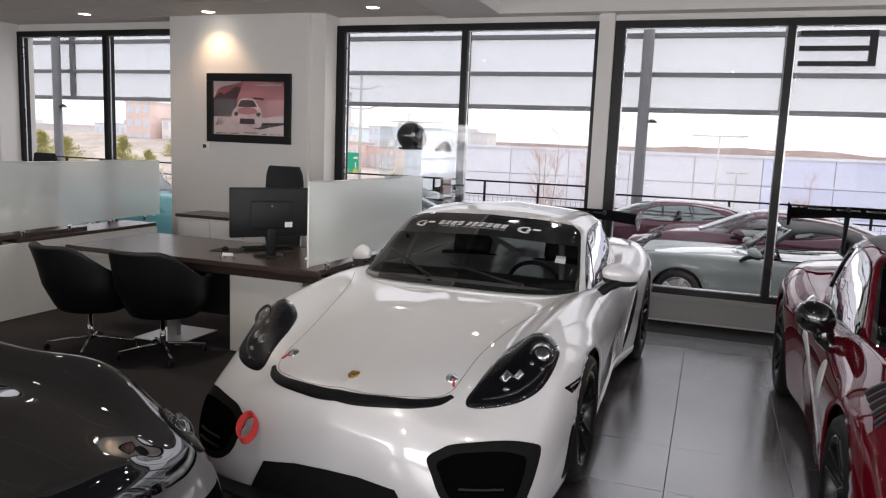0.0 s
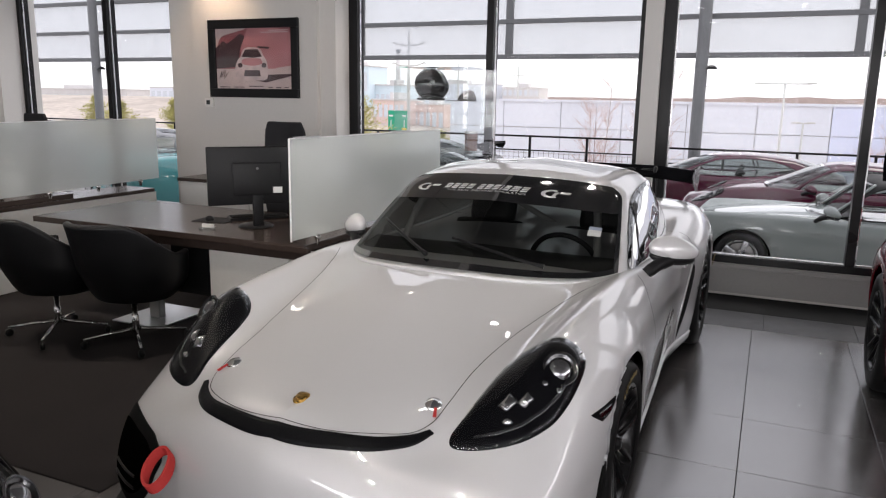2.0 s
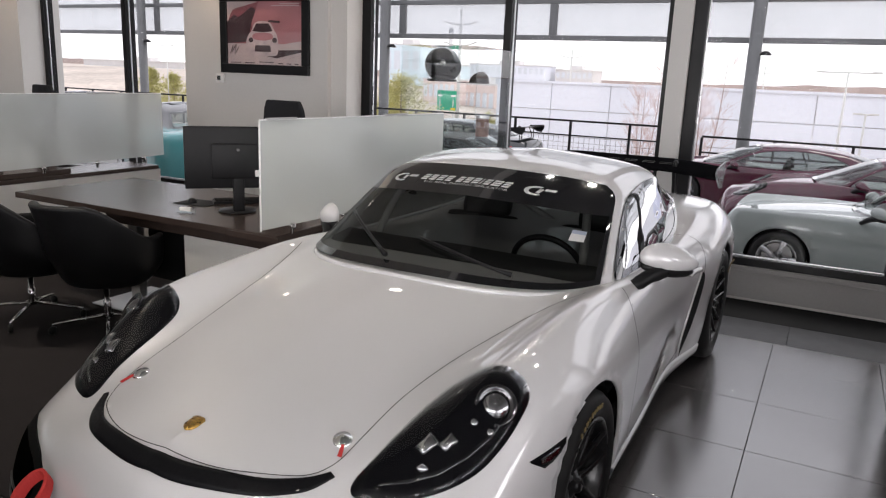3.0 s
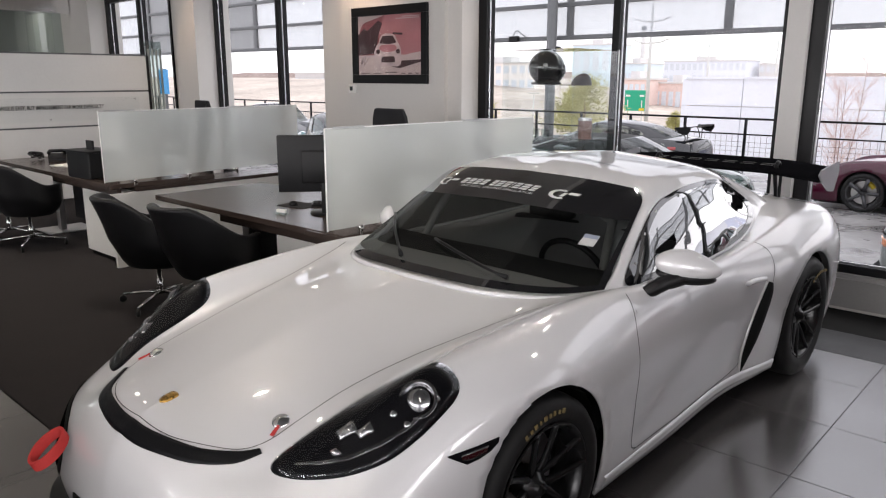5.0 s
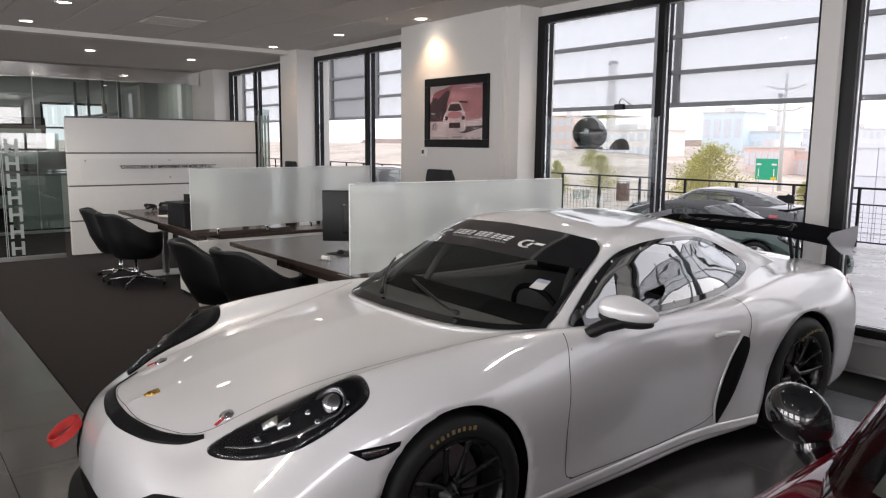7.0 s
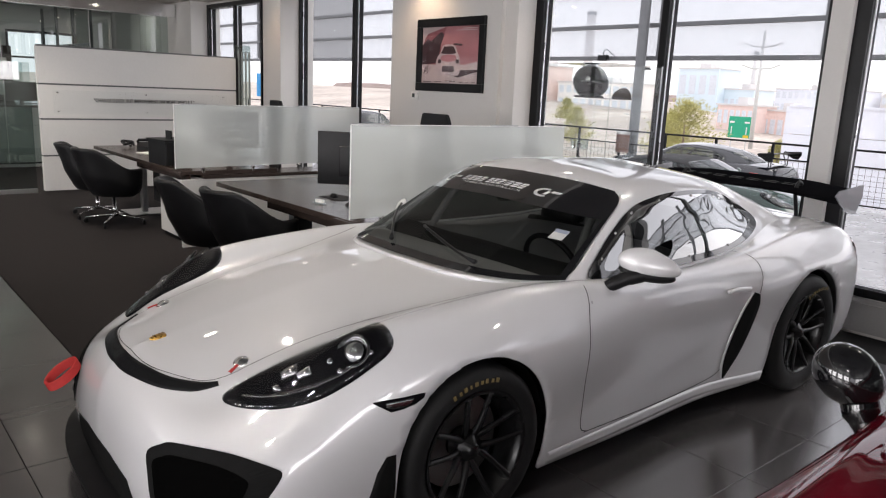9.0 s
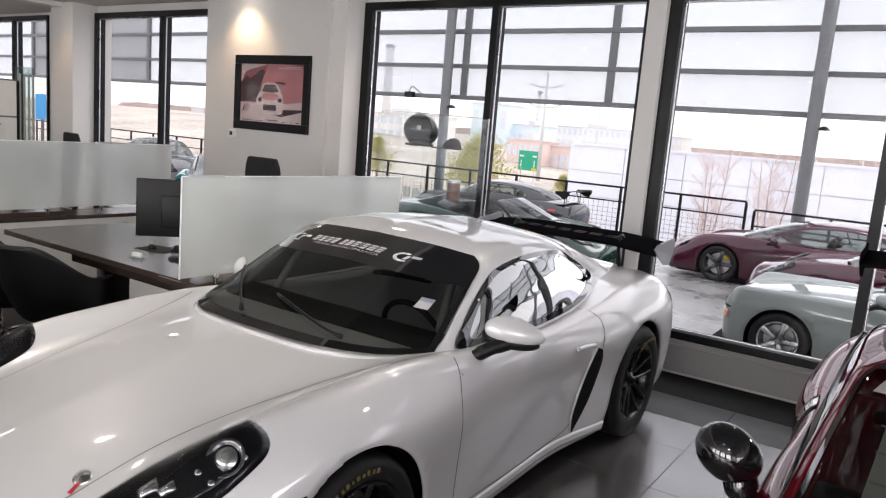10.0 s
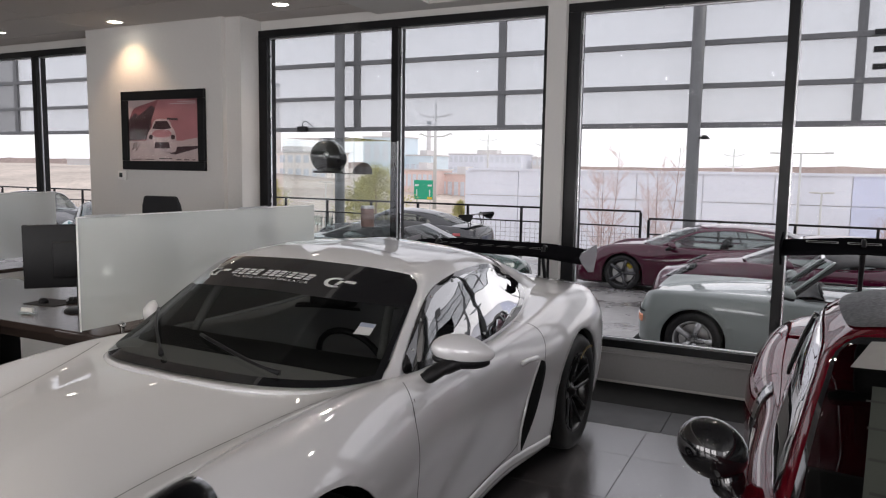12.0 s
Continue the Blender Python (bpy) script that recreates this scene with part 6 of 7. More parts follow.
def plain_letters(parent, lo, hi, n, mat):
    """A column of plain upright blocks with gaps, standing in for a maker's name."""
    h = (hi[2] - lo[2]) / n
    for k in range(n):
        z = lo[2] + k * h
        part("letter_block", box((lo[0], lo[1], z + .02), (hi[0], lo[1] + (hi[1] - lo[1]) * .25, z + h - .02)), mat, parent)
        part("letter_block", box((lo[0], lo[1] + (hi[1] - lo[1]) * .75, z + .02), (hi[0], hi[1], z + h - .02)), mat, parent)
        part("letter_block", box((lo[0], lo[1] + (hi[1] - lo[1]) * .25, z + h * .42), (hi[0], lo[1] + (hi[1] - lo[1]) * .75, z + h * .58)), mat, parent)


# glass fronts of the rear offices
gw = thing("glass_screen_wall", (-9.42, 0, 0), "clear glass screen with a column of pale block lettering", "glass wall", kind="structure")
for a, b in ((2.2, 3.30), (3.31, 4.52)):
    p = part("pane", sheet((-.006, a, .02), (.006, b, 1.72)), PARTITION, gw)
    p.visible_shadow = False
    part("shoe", box((-.03, a, .0), (.03, b, .06), .004), BRUSHED, gw)
FROST_INK = material("frosted_print", (.36, .40, .39), .6, vary=.05)
plain_letters(gw, (.008, 3.86, .06), (.010, 4.02, 1.66), 7, FROST_INK)
for y in (3.80, 3.82):
    part("letter_rule", box((.008, y, .02), (.010, y + .010, 1.70)), FROST_INK, gw)
p = part("pane", sheet((-.006, 7.38, .02), (.006, 7.64, 2.15)), PARTITION, gw)
p.visible_shadow = False
for k in range(4):
    part("letter_block", box((.008, 7.42 + .06 * k, 1.05), (.010, 7.45 + .06 * k, 2.05)), FROST_INK, gw)
ow = thing("office_glass_wall", (-12.6, 0, 0), "tall office glass wall with a polished steel head rail", "glass wall", kind="structure")
for k in range(9):
    y0 = -4.9 + 1.38 * k
    p = part("pane", sheet((-.006, y0 + .004, .05), (.006, y0 + 1.376, 2.70)), PARTITION, ow)
    p.visible_shadow = False
    part("pane_edge", box((-.008, y0 - .006, .05), (.008, y0 + .004, 2.70)), BRUSHED, ow)
part("head_rail", box((-.08, -4.9, 2.70), (.08, 7.64, 2.94), .01), CHROME, ow)
part("foot_rail", box((-.04, -4.9, .0), (.04, 7.64, .05), .004), BRUSHED, ow)
bm = bmesh.new()
gaps = REAR_GAPS
add_box(bm, (-16.4, -4.9, 0), (-16.3, 7.6, .9))
add_box(bm, (-16.4, -4.9, 2.45), (-16.3, 7.6, 2.9))
for a, b in zip((-4.9,) + gaps[1::2], gaps[::2] + (7.6,)):
    add_box(bm, (-16.4, a, .9), (-16.3, b, 2.45))
OFFICE_LAMP = lamp_material("office_lamp", (1.0, .96, .88), 5.0)
inner = setting("wall_office", bm, WHITE_WALL, "white rear wall of the glass offices with windows", "wall")
for k, a in enumerate(gaps[::2]):
    b = gaps[2 * k + 1]
    w = thing("rear_window", (-16.35, (a + b) / 2, .9), "dark framed rear office window", "window", kind="structure")
    n = (b - a) / 2
    for lo, hi in (((-.03, -n, 0), (.03, n, .05)), ((-.03, -n, 1.50), (.03, n, 1.55)), ((-.03, -n, .05), (.03, -n + .05, 1.5)), ((-.03, n - .05, .05), (.03, n, 1.5)), ((-.025, -.02, .05), (.025, .02, 1.5)), ((-.02, -n + .05, .98), (.02, -.02, 1.02)), ((-.02, .02, .98), (.02, n - .05, 1.02))):
        part("window_frame", box(lo, hi, .004), FRAME, w)
    g = part("pane", sheet((-.004, -n + .05, .05), (.004, n - .05, 1.5)), PANE, w)
    g.visible_shadow = False
for k, y in enumerate((-1.3, 2.0, 4.9)):
    c = thing("office_shelf", (-16.05, y, 0), "dark office shelf unit with white boxes behind the glass", "shelf", "office shelves")
    part("carcass", box((-.2, -.6, 0), (.2, .6, 2.1), .004), DESK_WOOD, c)
    for j in range(4):
        part("box_file", box((.20, -.5, .2 + .46 * j), (.23, .5, .48 + .46 * j), .004), DESK_WHITE if (j + k) % 2 else PAPER, c)
for y in (-2.1, .66, 3.42, 6.18):
    w = thing("office_divider", (-14.4, y, 0), "clear glass divider between two offices with steel posts", "glass wall", "office dividers", kind="structure")
    for x in (-1.76, -.6, .6, 1.74):
        part("post", box((x - .025, -.025, 0), (x + .025, .025, 2.9), .003), STEEL, w)
    for a, b in ((-1.735, -.625), (-.575, .575), (.625, 1.715)):
        p = part("pane", sheet((a, -.005, .04), (b, .005, 2.85)), PARTITION, w)
        p.visible_shadow = False
        part("rail", box((a, -.02, 2.10), (b, .02, 2.15), .002), STEEL, w)
for x, y in ((-14.0, -.7), (-14.0, 2.0), (-14.0, 4.8), (-14.0, 7.0)):
    downlight_at = thing("office_panel_light", (x, y, OFFICE_Z - .05), "square white ceiling light panel of an office", "ceiling light", "office panel lights")
    part("frame", box((-.31, -.31, -.012), (.31, .31, -.001), .002), CEILING, downlight_at)
    part("diffuser", box((-.28, -.28, -.016), (.28, .28, -.0125)), OFFICE_LAMP, downlight_at)
for y in (2.6, 5.2):
    c = thing("office_counter", (-13.6, y, 0), "pale office counter with a dark monitor behind glass", "counter", "office counters")
    part("body", box((-.3, -.7, 0), (.3, .7, .98), .006), DESK_WHITE, c)
    part("top", box((-.34, -.74, .98), (.34, .74, 1.02), .004), DESK_WOOD, c)
    part("screen", box((-.02, -.25, 1.08), (.02, .25, 1.42), .006), SCREEN, c)
    part("neck", box((-.03, -.03, 1.02), (.03, .03, 1.1), .006), BLACK_PLASTIC, c)

# ---- ceiling lights ----
PICTURE_SPOT, DESK_SPOT = 26, 66


def downlight(x, y, z, power, color=(1.0, .90, .78)):
    d = thing("downlight", (x, y, z), "round recessed warm ceiling downlight", "downlight", "recessed downlights")
    part("trim", lathe([(.082, -.001), (.085, -.006), (.070, -.008), (.066, -.002)], 32), CEILING, d, smooth=True)
    part("lens", lathe([(0, -.004), (.066, -.004)], 32), DOWNLIGHT, d)
    if power:
        l = new("downlight_lamp", bpy.data.lights.new("downlight_lamp", "SPOT"))
        l.data.energy, l.data.color, l.data.spot_size, l.data.spot_blend, l.data.shadow_soft_size = power, color, radians(112), .8, .03
        l.matrix_world = look((x, y, z - .02), (x, y, 0))
    return d


for x, y in ((-5.0, 7.45), (-2.98, 7.45), (-6.70, 7.38), (-8.43, 7.27)):
    downlight(x, y, OFFICE_Z, PICTURE_SPOT if x == -5.0 else 11, (1.0, .70, .45))
for x, y, z in ((-8.17, 4.02, OFFICE_Z), (-6.57, 4.11, OFFICE_Z), (-4.8, 4.15, OFFICE_Z), (-3.1, 4.2, OFFICE_Z), (-10.5, 6.79, OFFICE_Z - .05), (-10.3, 5.19, OFFICE_Z - .05), (-10.2, 3.6, OFFICE_Z - .05)):
    downlight(x, y, z, DESK_SPOT)


def air_vent(x0, x1, y0, y1, z, name, label):
    v = thing(name, ((x0 + x1) / 2, (y0 + y1) / 2, z), label, "vent", "ceiling vents")
    a, b = (x1 - x0) / 2, (y1 - y0) / 2
    m = STEEL if z > 3.1 else CEILING
    for lo, hi in (((-a, -b, -.008), (a, -b + .02, 0)), ((-a, b - .02, -.008), (a, b, 0)), ((-a, -b + .02, -.008), (-a + .02, b - .02, 0)), ((a - .02, -b + .02, -.008), (a, b - .02, 0))):
        part("frame", box(lo, hi, .001), m, v)
    part("backing", box((-a + .02, -b + .02, -.002), (a - .02, b - .02, 0)), MATT_BLACK if z > 3.1 else BRUSHED, v)
    n = max(3, int(b * 2 / .035))
    for k in range(n):
        y = -b + .03 + (2 * b - .06) * k / (n - 1)
        part("slat", box((-a + .02, y - .004, -.007), (a - .02, y + .004, -.002)), m, v)


air_vent(-.68, .70, 7.36, 7.50, HALL_Z, "linear_vent", "long dark slotted ceiling vent")
air_vent(1.02, 2.40, 7.36, 7.50, HALL_Z, "linear_vent", "long dark slotted ceiling vent")
air_vent(-7.38, -6.80, 5.08, 5.66, OFFICE_Z, "square_vent", "square pale ceiling air vent")


def track_light(x, y, aim):
    t = thing("track_light", (x, y, HALL_Z), "grey cylinder track spotlight hung from the dark ceiling", "spotlight", "track lights")
    part("arm", tube([(0, 0, 0), (0, 0, -.06)], .012, 8), STEEL, t, smooth=True)
    d = (Vector(aim) - Vector((x, y, HALL_Z - .08))).normalized()
    m = Matrix.Translation((0, 0, -.075)) @ d.to_track_quat("Z", "Y").to_matrix().to_4x4()
    bm = lathe([(0, -.085), (.026, -.085), (.036, -.075), (.042, -.03), (.054, .03), (.066, .072), (.060, .072), (.054, .055)], 28)
    bmesh.ops.transform(bm, matrix=m, verts=bm.verts)
    part("can", bm, STEEL, t, smooth=True)
    bm = lathe([(0, .058), (.054, .058)], 28)
    bmesh.ops.transform(bm, matrix=m, verts=bm.verts)
    part("lamp", bm, TRACK_LAMP, t)
    l = new("track_lamp", bpy.data.lights.new("track_lamp", "SPOT"))
    l.data.energy, l.data.color, l.data.spot_size, l.data.spot_blend, l.data.shadow_soft_size = 30, (1.0, .93, .85), radians(70), .7, .05
    l.matrix_world = look(Vector((x, y, HALL_Z - .075)) + d * .075, aim)


TRACK_LAMP = lamp_material("cool_white_lamp", (1.0, .96, .90), 18.0)
for x, y, aim in ((-1.27, 6.45, (-1.3, 6.2, 0)), (-.49, 6.50, (.5, 3.0, .8)), (.33, 6.48, (.3, 6.3, 0)), (1.15, 6.46, (1.6, 4.5, .8)), (-.9, 2.0, (-1.0, 3.6, .6)), (.6, 1.9, (-.8, 4.2, .7)), (1.7, .8, (1.7, 3.0, .6)), (-.9, -.4, (-1.2, 2.4, .6)), (-1.0, 4.4, (-1.3, 4.7, .9))):
    track_light(x, y, aim)
tagged(part("light_track", box((-1.6, 6.44, HALL_Z - .02), (2.6, 6.48, HALL_Z - .001), .002), STEEL), "thin grey lighting track on the dark ceiling", "track")
# ---- outside ----
GROUND_Z = -0.72
PAVE = material("stamped_wet_concrete", (0.20, 0.195, 0.195), 0.30, vary=0.35, grain=7, stain=1.4, bump=0.6, rough_vary=.15)
RUST_GRASS = material("dry_winter_scrub", (0.46, 0.40, 0.35), 0.95, vary=0.45, grain=.8, stain=.06)
bm = bmesh.new()
ys = [7.9, 9, 10.5, 12, 14, 16, 18, 20, 21.6, 22.6, 25, 30, 40, 60, 80, 100, 130, 160, 200, 500, 1500]
zs = [0, 0, 0, 0, 0, 0, 0, 0, 0, -1.4, -2.4, -3.0, -3.6, -4.2, -4.6, -5, -5.4, -5.7, -6, -6, -6]
xs = [-1600, -500, -300, -200, -150, -120, -100, -80, -60, -40, -30, -20, -14, -8, -2, 4, 10, 20, 40, 100, 400, 1500]
def forecourt(y):
    """The paving falls gently away from the building."""
    return GROUND_Z + .32 * min(1.0, max(0.0, (21.0 - y) / 13.0))


def hillside(x, y):
    """The field that rises beyond the road to the west."""
    far = min(1.0, max(0.0, (y - 60) / 120))
    west = min(1.0, max(0.0, (-x - 45) / 90))
    return 7.6 * far * far * (3 - 2 * far) * west


vs = [[bm.verts.new((x, y, forecourt(y) + z + hillside(x, y))) for x in xs] for y, z in zip(ys, zs)]
for j in range(len(ys) - 1):
    for i in range(len(xs) - 1):
        f = bm.faces.new((vs[j][i], vs[j][i + 1], vs[j + 1][i + 1], vs[j + 1][i]))
        f.material_index = 0 if ys[j] < 21.6 else 1
bmesh.ops.recalc_face_normals(bm, faces=bm.faces)
me = part("ground", bm, [PAVE, RUST_GRASS])
tagged(me, "wet stamped grey concrete forecourt running out to scrub land", "ground", kind="structure")
sg = setting("ground_south", box((-60, -60, GROUND_Z - .2), (60, 7.9, GROUND_Z - .02)), PAVE, "grey concrete round the building", "ground")

# canopy frame with mesh screen
fr = thing("canopy_frame", (0, 21.4, GROUND_Z), "grey steel canopy frame with mesh panels and round columns", "canopy", kind="structure")
Z0 = -GROUND_Z
for z, h in ((2.80, .13), (3.74, .12), (4.76, .13), (5.8, .14)):
    part("rail", box((-60, -.06, z + Z0 - h / 2), (24, .06, z + Z0 + h / 2), .01), STEEL, fr)
for x in (-43, -32, -22.0, -11.7, -1.45, 8.8, 19):
    part("column", lathe([(0, 0), (.17, 0), (.15, .05), (.15, 7.0), (0, 7.0)], 24, at=(x, -.35, 0)), STEEL, fr, smooth=True)
    lamp = part("column_lamp", lathe([(0, .10), (.06, .09), (.13, .03), (.14, 0), (0, 0)], 20, at=(x + .24, -.35, 2.45 + Z0)), FRAME, fr, smooth=True)
for x in (-42.6, -37, -31.6, -27.4, -21.6, -16.8, -11.3, -6.6, 1.97, 5.4, 12):
    part("post", box((x - .10, -.05, 2.80 + Z0), (x + .10, .05, 6.6 + Z0), .006), STEEL, fr)
# Darker stretches are added to dim the left panes of windows 1 and 2.
for x0, x1, m in ((-60, -42.6, BLIND_DARK), (-42.6, -37, BLIND), (-37, -27.4, BLIND_DARK), (-27.4, 24, BLIND)):
    g = part("mesh_panel", box((x0, .10, 2.87 + Z0), (x1, .11, 5.8 + Z0)), m, fr, "grey mesh screen panels")
    g.visible_shadow = False
fl = part("flood_light", box((-13.42, -.20, 2.72 + Z0), (-13.08, -.07, 2.90 + Z0), .02), FRAME, fr, "small dark flood light on the rail")
part("cable", tube(curve3([(-13.27, -.12, 2.90 + Z0), (-13.24, -.12, 3.02 + Z0), (-13.12, -.12, 3.06 + Z0), (-12.98, -.12, 2.96 + Z0), (-12.82, -.10, 2.86 + Z0)], 5), .014, 6), FRAME, fl, smooth=True)
for z in (3.96, 4.33, 4.70):
    part("letter_bar", box((2.2, -.20, z + Z0), (3.75, -.10, z + Z0 + .12)), FRAME, fr)
part("letter_bar", box((3.75, -.20, 3.96 + Z0), (3.92, -.10, 4.82 + Z0)), FRAME, fr)

# railing
rl = thing("railing", (0, 20.7, GROUND_Z), "black steel railing with wire mesh infill", "railing", kind="structure")
for x0, x1, top in ((-40, -2.55, 1.42), (-2.35, 22, 1.25)):
    part("top_rail", box((x0, -.025, top - .05), (x1, .025, top), .004), FRAME, rl)
    part("mid_rail", box((x0, -.02, top - .42), (x1, .02, top - .385), .004), FRAME, rl)
    part("low_rail", box((x0, -.02, .12), (x1, .02, .155), .004), FRAME, rl)
    n = int((x1 - x0) / 1.55)
    for k in range(n + 1):
        x = x0 + (x1 - x0) * k / n
        part("post", box((x - .03, -.03, 0), (x + .03, .03, top - .05), .004), FRAME, rl)
    bm = bmesh.new()
    x = x0
    while x < x1:
        add_box(bm, (x - .003, -.003, .155), (x + .003, .003, top - .42))
        x += .14
    for k in range(6):
        z = .25 + k * .115
        add_box(bm, (x0, -.003, z), (x1, .003, z + .006))
    tagged(part("wire_mesh", bm, FRAME, rl), kind="stuff")

# parked cars
CAR_OLD_WHITE = paint("old_white_paint", (0.22, 0.245, 0.24), ior=1.5)
CAR_GREEN = paint("green_paint", (0.004, 0.026, 0.017))
CAR_TEAL = paint("teal_paint", (0.05, 0.20, 0.21))
CAR_NIGHT = paint("black_outside_paint", (0.010, 0.011, 0.014), ior=1.75)
SOFT_TOP = material("black_canvas", (0.016, 0.016, 0.017), 0.8, vary=.2, grain=120)


GREY_RIM = material("dark_grey_rim", (0.07, 0.07, 0.075), 0.35, 0.6, vary=0.08)


def classic(s, w, h):
    """Where the older car's axles and sills stand."""
    return (s * .924, w * .925, h)


def classic_nets():
    """An older, upright body: level fender tops, a low bonnet between them, a short cabin."""
    along = [-.66, -.655, -.62, -.52, -.36, 0, .42, 1.0, 1.6, 2.0, 2.27, 2.7, 3.1, 3.28, 3.31]
    half = [0, .35, .60, .765, .805, .815, .81, .80, .80, .815, .82, .79, .66, .40, 0]
    levels = [
        (.17, .97, .02, [0] * 15),
        (.33, 1.0, 0, [0] * 15),
        (.53, 1.0, 0, [0] * 15),
        (.62, .99, .03, [0, 0, 0, .05, .06, .08, .07, .05, .05, .06, .07, .06, .02, 0, 0]),
        (.68, .91, .08, [0, 0, .05, .135, .155, .16, .16, .14, .14, .17, .18, .15, .08, .03, .02]),
        (.70, .68, .12, [0, 0, .01, .03, .055, .085, .115, .13, .13, .15, .17, .14, .07, .03, .02]),
        (.71, .38, .16, [0, 0, .01, .025, .05, .085, .12, .135, .13, .16, .19, .16, .08, .03, .02]),
        (.715, 0, .18, [0, 0, .01, .025, .05, .085, .12, .135, .13, .16, .20, .17, .08, .03, .02]),
    ]
    low = []
    for base, wide, inward, rise in levels:
        low.append([(a + inward * max(0.0, -a - .2) / .66 - inward * max(0.0, a - 2.7) / .6, w * wide, base + r) for a, w, r in zip(along, half, rise)])
    belt = [(.66, 0, .835), (.70, .36, .835), (.80, .57, .83), (.92, .68, .83), (1.08, .72, .83), (1.35, .73, .83), (1.70, .73, .83), (2.05, .71, .835), (2.40, .64, .86), (2.65, .45, .885), (2.72, 0, .89)]
    head = [(1.24, 0, 1.255), (1.25, .33, 1.248), (1.30, .49, 1.235), (1.36, .555, 1.225), (1.46, .57, 1.225), (1.62, .575, 1.23), (1.80, .57, 1.225), (1.94, .54, 1.215), (2.06, .46, 1.20), (2.16, .34, 1.195), (2.20, 0, 1.205)]
    between = lambda k, out: [(a[0] + (b[0] - a[0]) * k, a[1] + (b[1] - a[1]) * (k - out), a[2] + (b[2] - a[2]) * k) for a, b in zip(belt, head)]
    rail = [(1.66 + (x - 1.66) * .70, w * .74, h + .045) for x, w, h in head]
    ridge = [(1.66 + (x - 1.66) * .42, 0, 1.29) for x, w, h in head]
    return low, [belt, between(.33, .08), between(.68, .08), head, rail, ridge]


def tourer(s, w, h):
    return (s * 1.06, w * 1.02, h * 1.06)


def long_cabin(s, w, h):
    """A cabin drawn out towards the tail."""
    return (s + .30 * min(1.0, max(0.0, (s - .70) / .7)), w, h)


def build_outside(name, x, y, turn, label, body_paint, **kw):
    return build_car(name, (x, y, forecourt(y) + .002), turn, label, body_paint, detail=1, group="cars on the forecourt", **kw)


build_outside("maroon_coupe", -1.98, 17.2, -90, "dark maroon sports coupe parked by the railing", CAR_MAROON, change=tourer, roof=long_cabin, teardrop=False, rims=GREY_RIM, caliper=SPRING_YELLOW, tyres=(.345, .36))
build_outside("maroon_sports_car", .02, 14.65, -90, "dark maroon sports car parked behind the white one", CAR_MAROON, change=tourer, rims=GREY_RIM)
cv, cv_skin = build_outside("white_convertible", .097, 11.4, -90, "older white convertible with a black soft top and five-spoke wheels", CAR_OLD_WHITE, change=classic, nets=classic_nets(), teardrop=False, rims=SILVER_RIM, top=SOFT_TOP, clear=True, tyres=(.305, .31), seat_shift=.36)
for sd in (1, -1):
    a = curve3([(sd * .54, -1.6, .45), (sd * .74, -1.6, .45)], 4)
    b = curve3([(sd * .54, -1.6, .53), (sd * .74, -1.6, .53)], 4)
    part("indicator", strip_patch(cv_skin, a, b, (0, 1, 0), .008), AMBER, cv, "amber indicator lamp", smooth=True)
    a = [(sd * 1.6, -.70 + .045 * k, .45) for k in range(4)]
    b = [(sd * 1.6, -.70 + .045 * k, .53) for k in range(4)]
    part("indicator", strip_patch(cv_skin, a, b, (-sd, 0, 0), .008), AMBER, cv, smooth=True)
line = [(.76 * math.sin(a), -1.6, .575) for a in [-1.5 + 3.0 * k / 24 for k in range(25)]]
part("bumper_seam", seam(cv_skin, line, (0, 1, 0), .02, .004), MATT_BLACK, cv, "black rubber bumper joint")
build_outside("green_sports_car", -4.35, 14.6, 92, "dark green sports car with a black soft top", CAR_GREEN, change=lambda s, w, h: (s * 1.04, w, h * .97), top=SOFT_TOP, rims=SILVER_RIM)
build_outside("black_coupe", -9.5, 18.6, -88, "black and silver sports coupe with a tall rear wing", CAR_NIGHT, change=tourer, wing=(3.4, 1.2, .7, BLACK_PLASTIC, BLACK_PLASTIC))
build_outside("teal_car", -11.6, 12.6, -120, "teal car with a dark roof close to the windows", CAR_TEAL, change=lambda s, w, h: (s, w, h * 1.22), top=CAR_NIGHT, rims=SILVER_RIM)
build_outside("dark_estate_car", -16.4, 15.2, 80, "black car parked by the far windows", CAR_NIGHT, change=lambda s, w, h: (s * 1.08, w * 1.02, h * 1.18))

# far buildings; distance haze is mixed into the pale brick and glass colours
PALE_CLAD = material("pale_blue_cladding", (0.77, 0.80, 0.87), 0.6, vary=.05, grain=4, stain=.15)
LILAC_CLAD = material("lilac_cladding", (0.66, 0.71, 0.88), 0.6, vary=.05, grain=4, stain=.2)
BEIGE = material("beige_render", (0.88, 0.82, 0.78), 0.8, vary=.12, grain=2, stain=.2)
BRICK_RED = material("hazed_red_cladding", (0.78, 0.62, 0.57), 0.8, vary=.15, grain=2, stain=.2)
GLASS_BLUE = material("hazed_building_glass", (0.66, 0.70, 0.75), 0.4, vary=.2)
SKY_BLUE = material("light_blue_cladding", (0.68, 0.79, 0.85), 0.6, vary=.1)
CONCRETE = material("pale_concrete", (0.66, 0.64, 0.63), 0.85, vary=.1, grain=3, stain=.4)


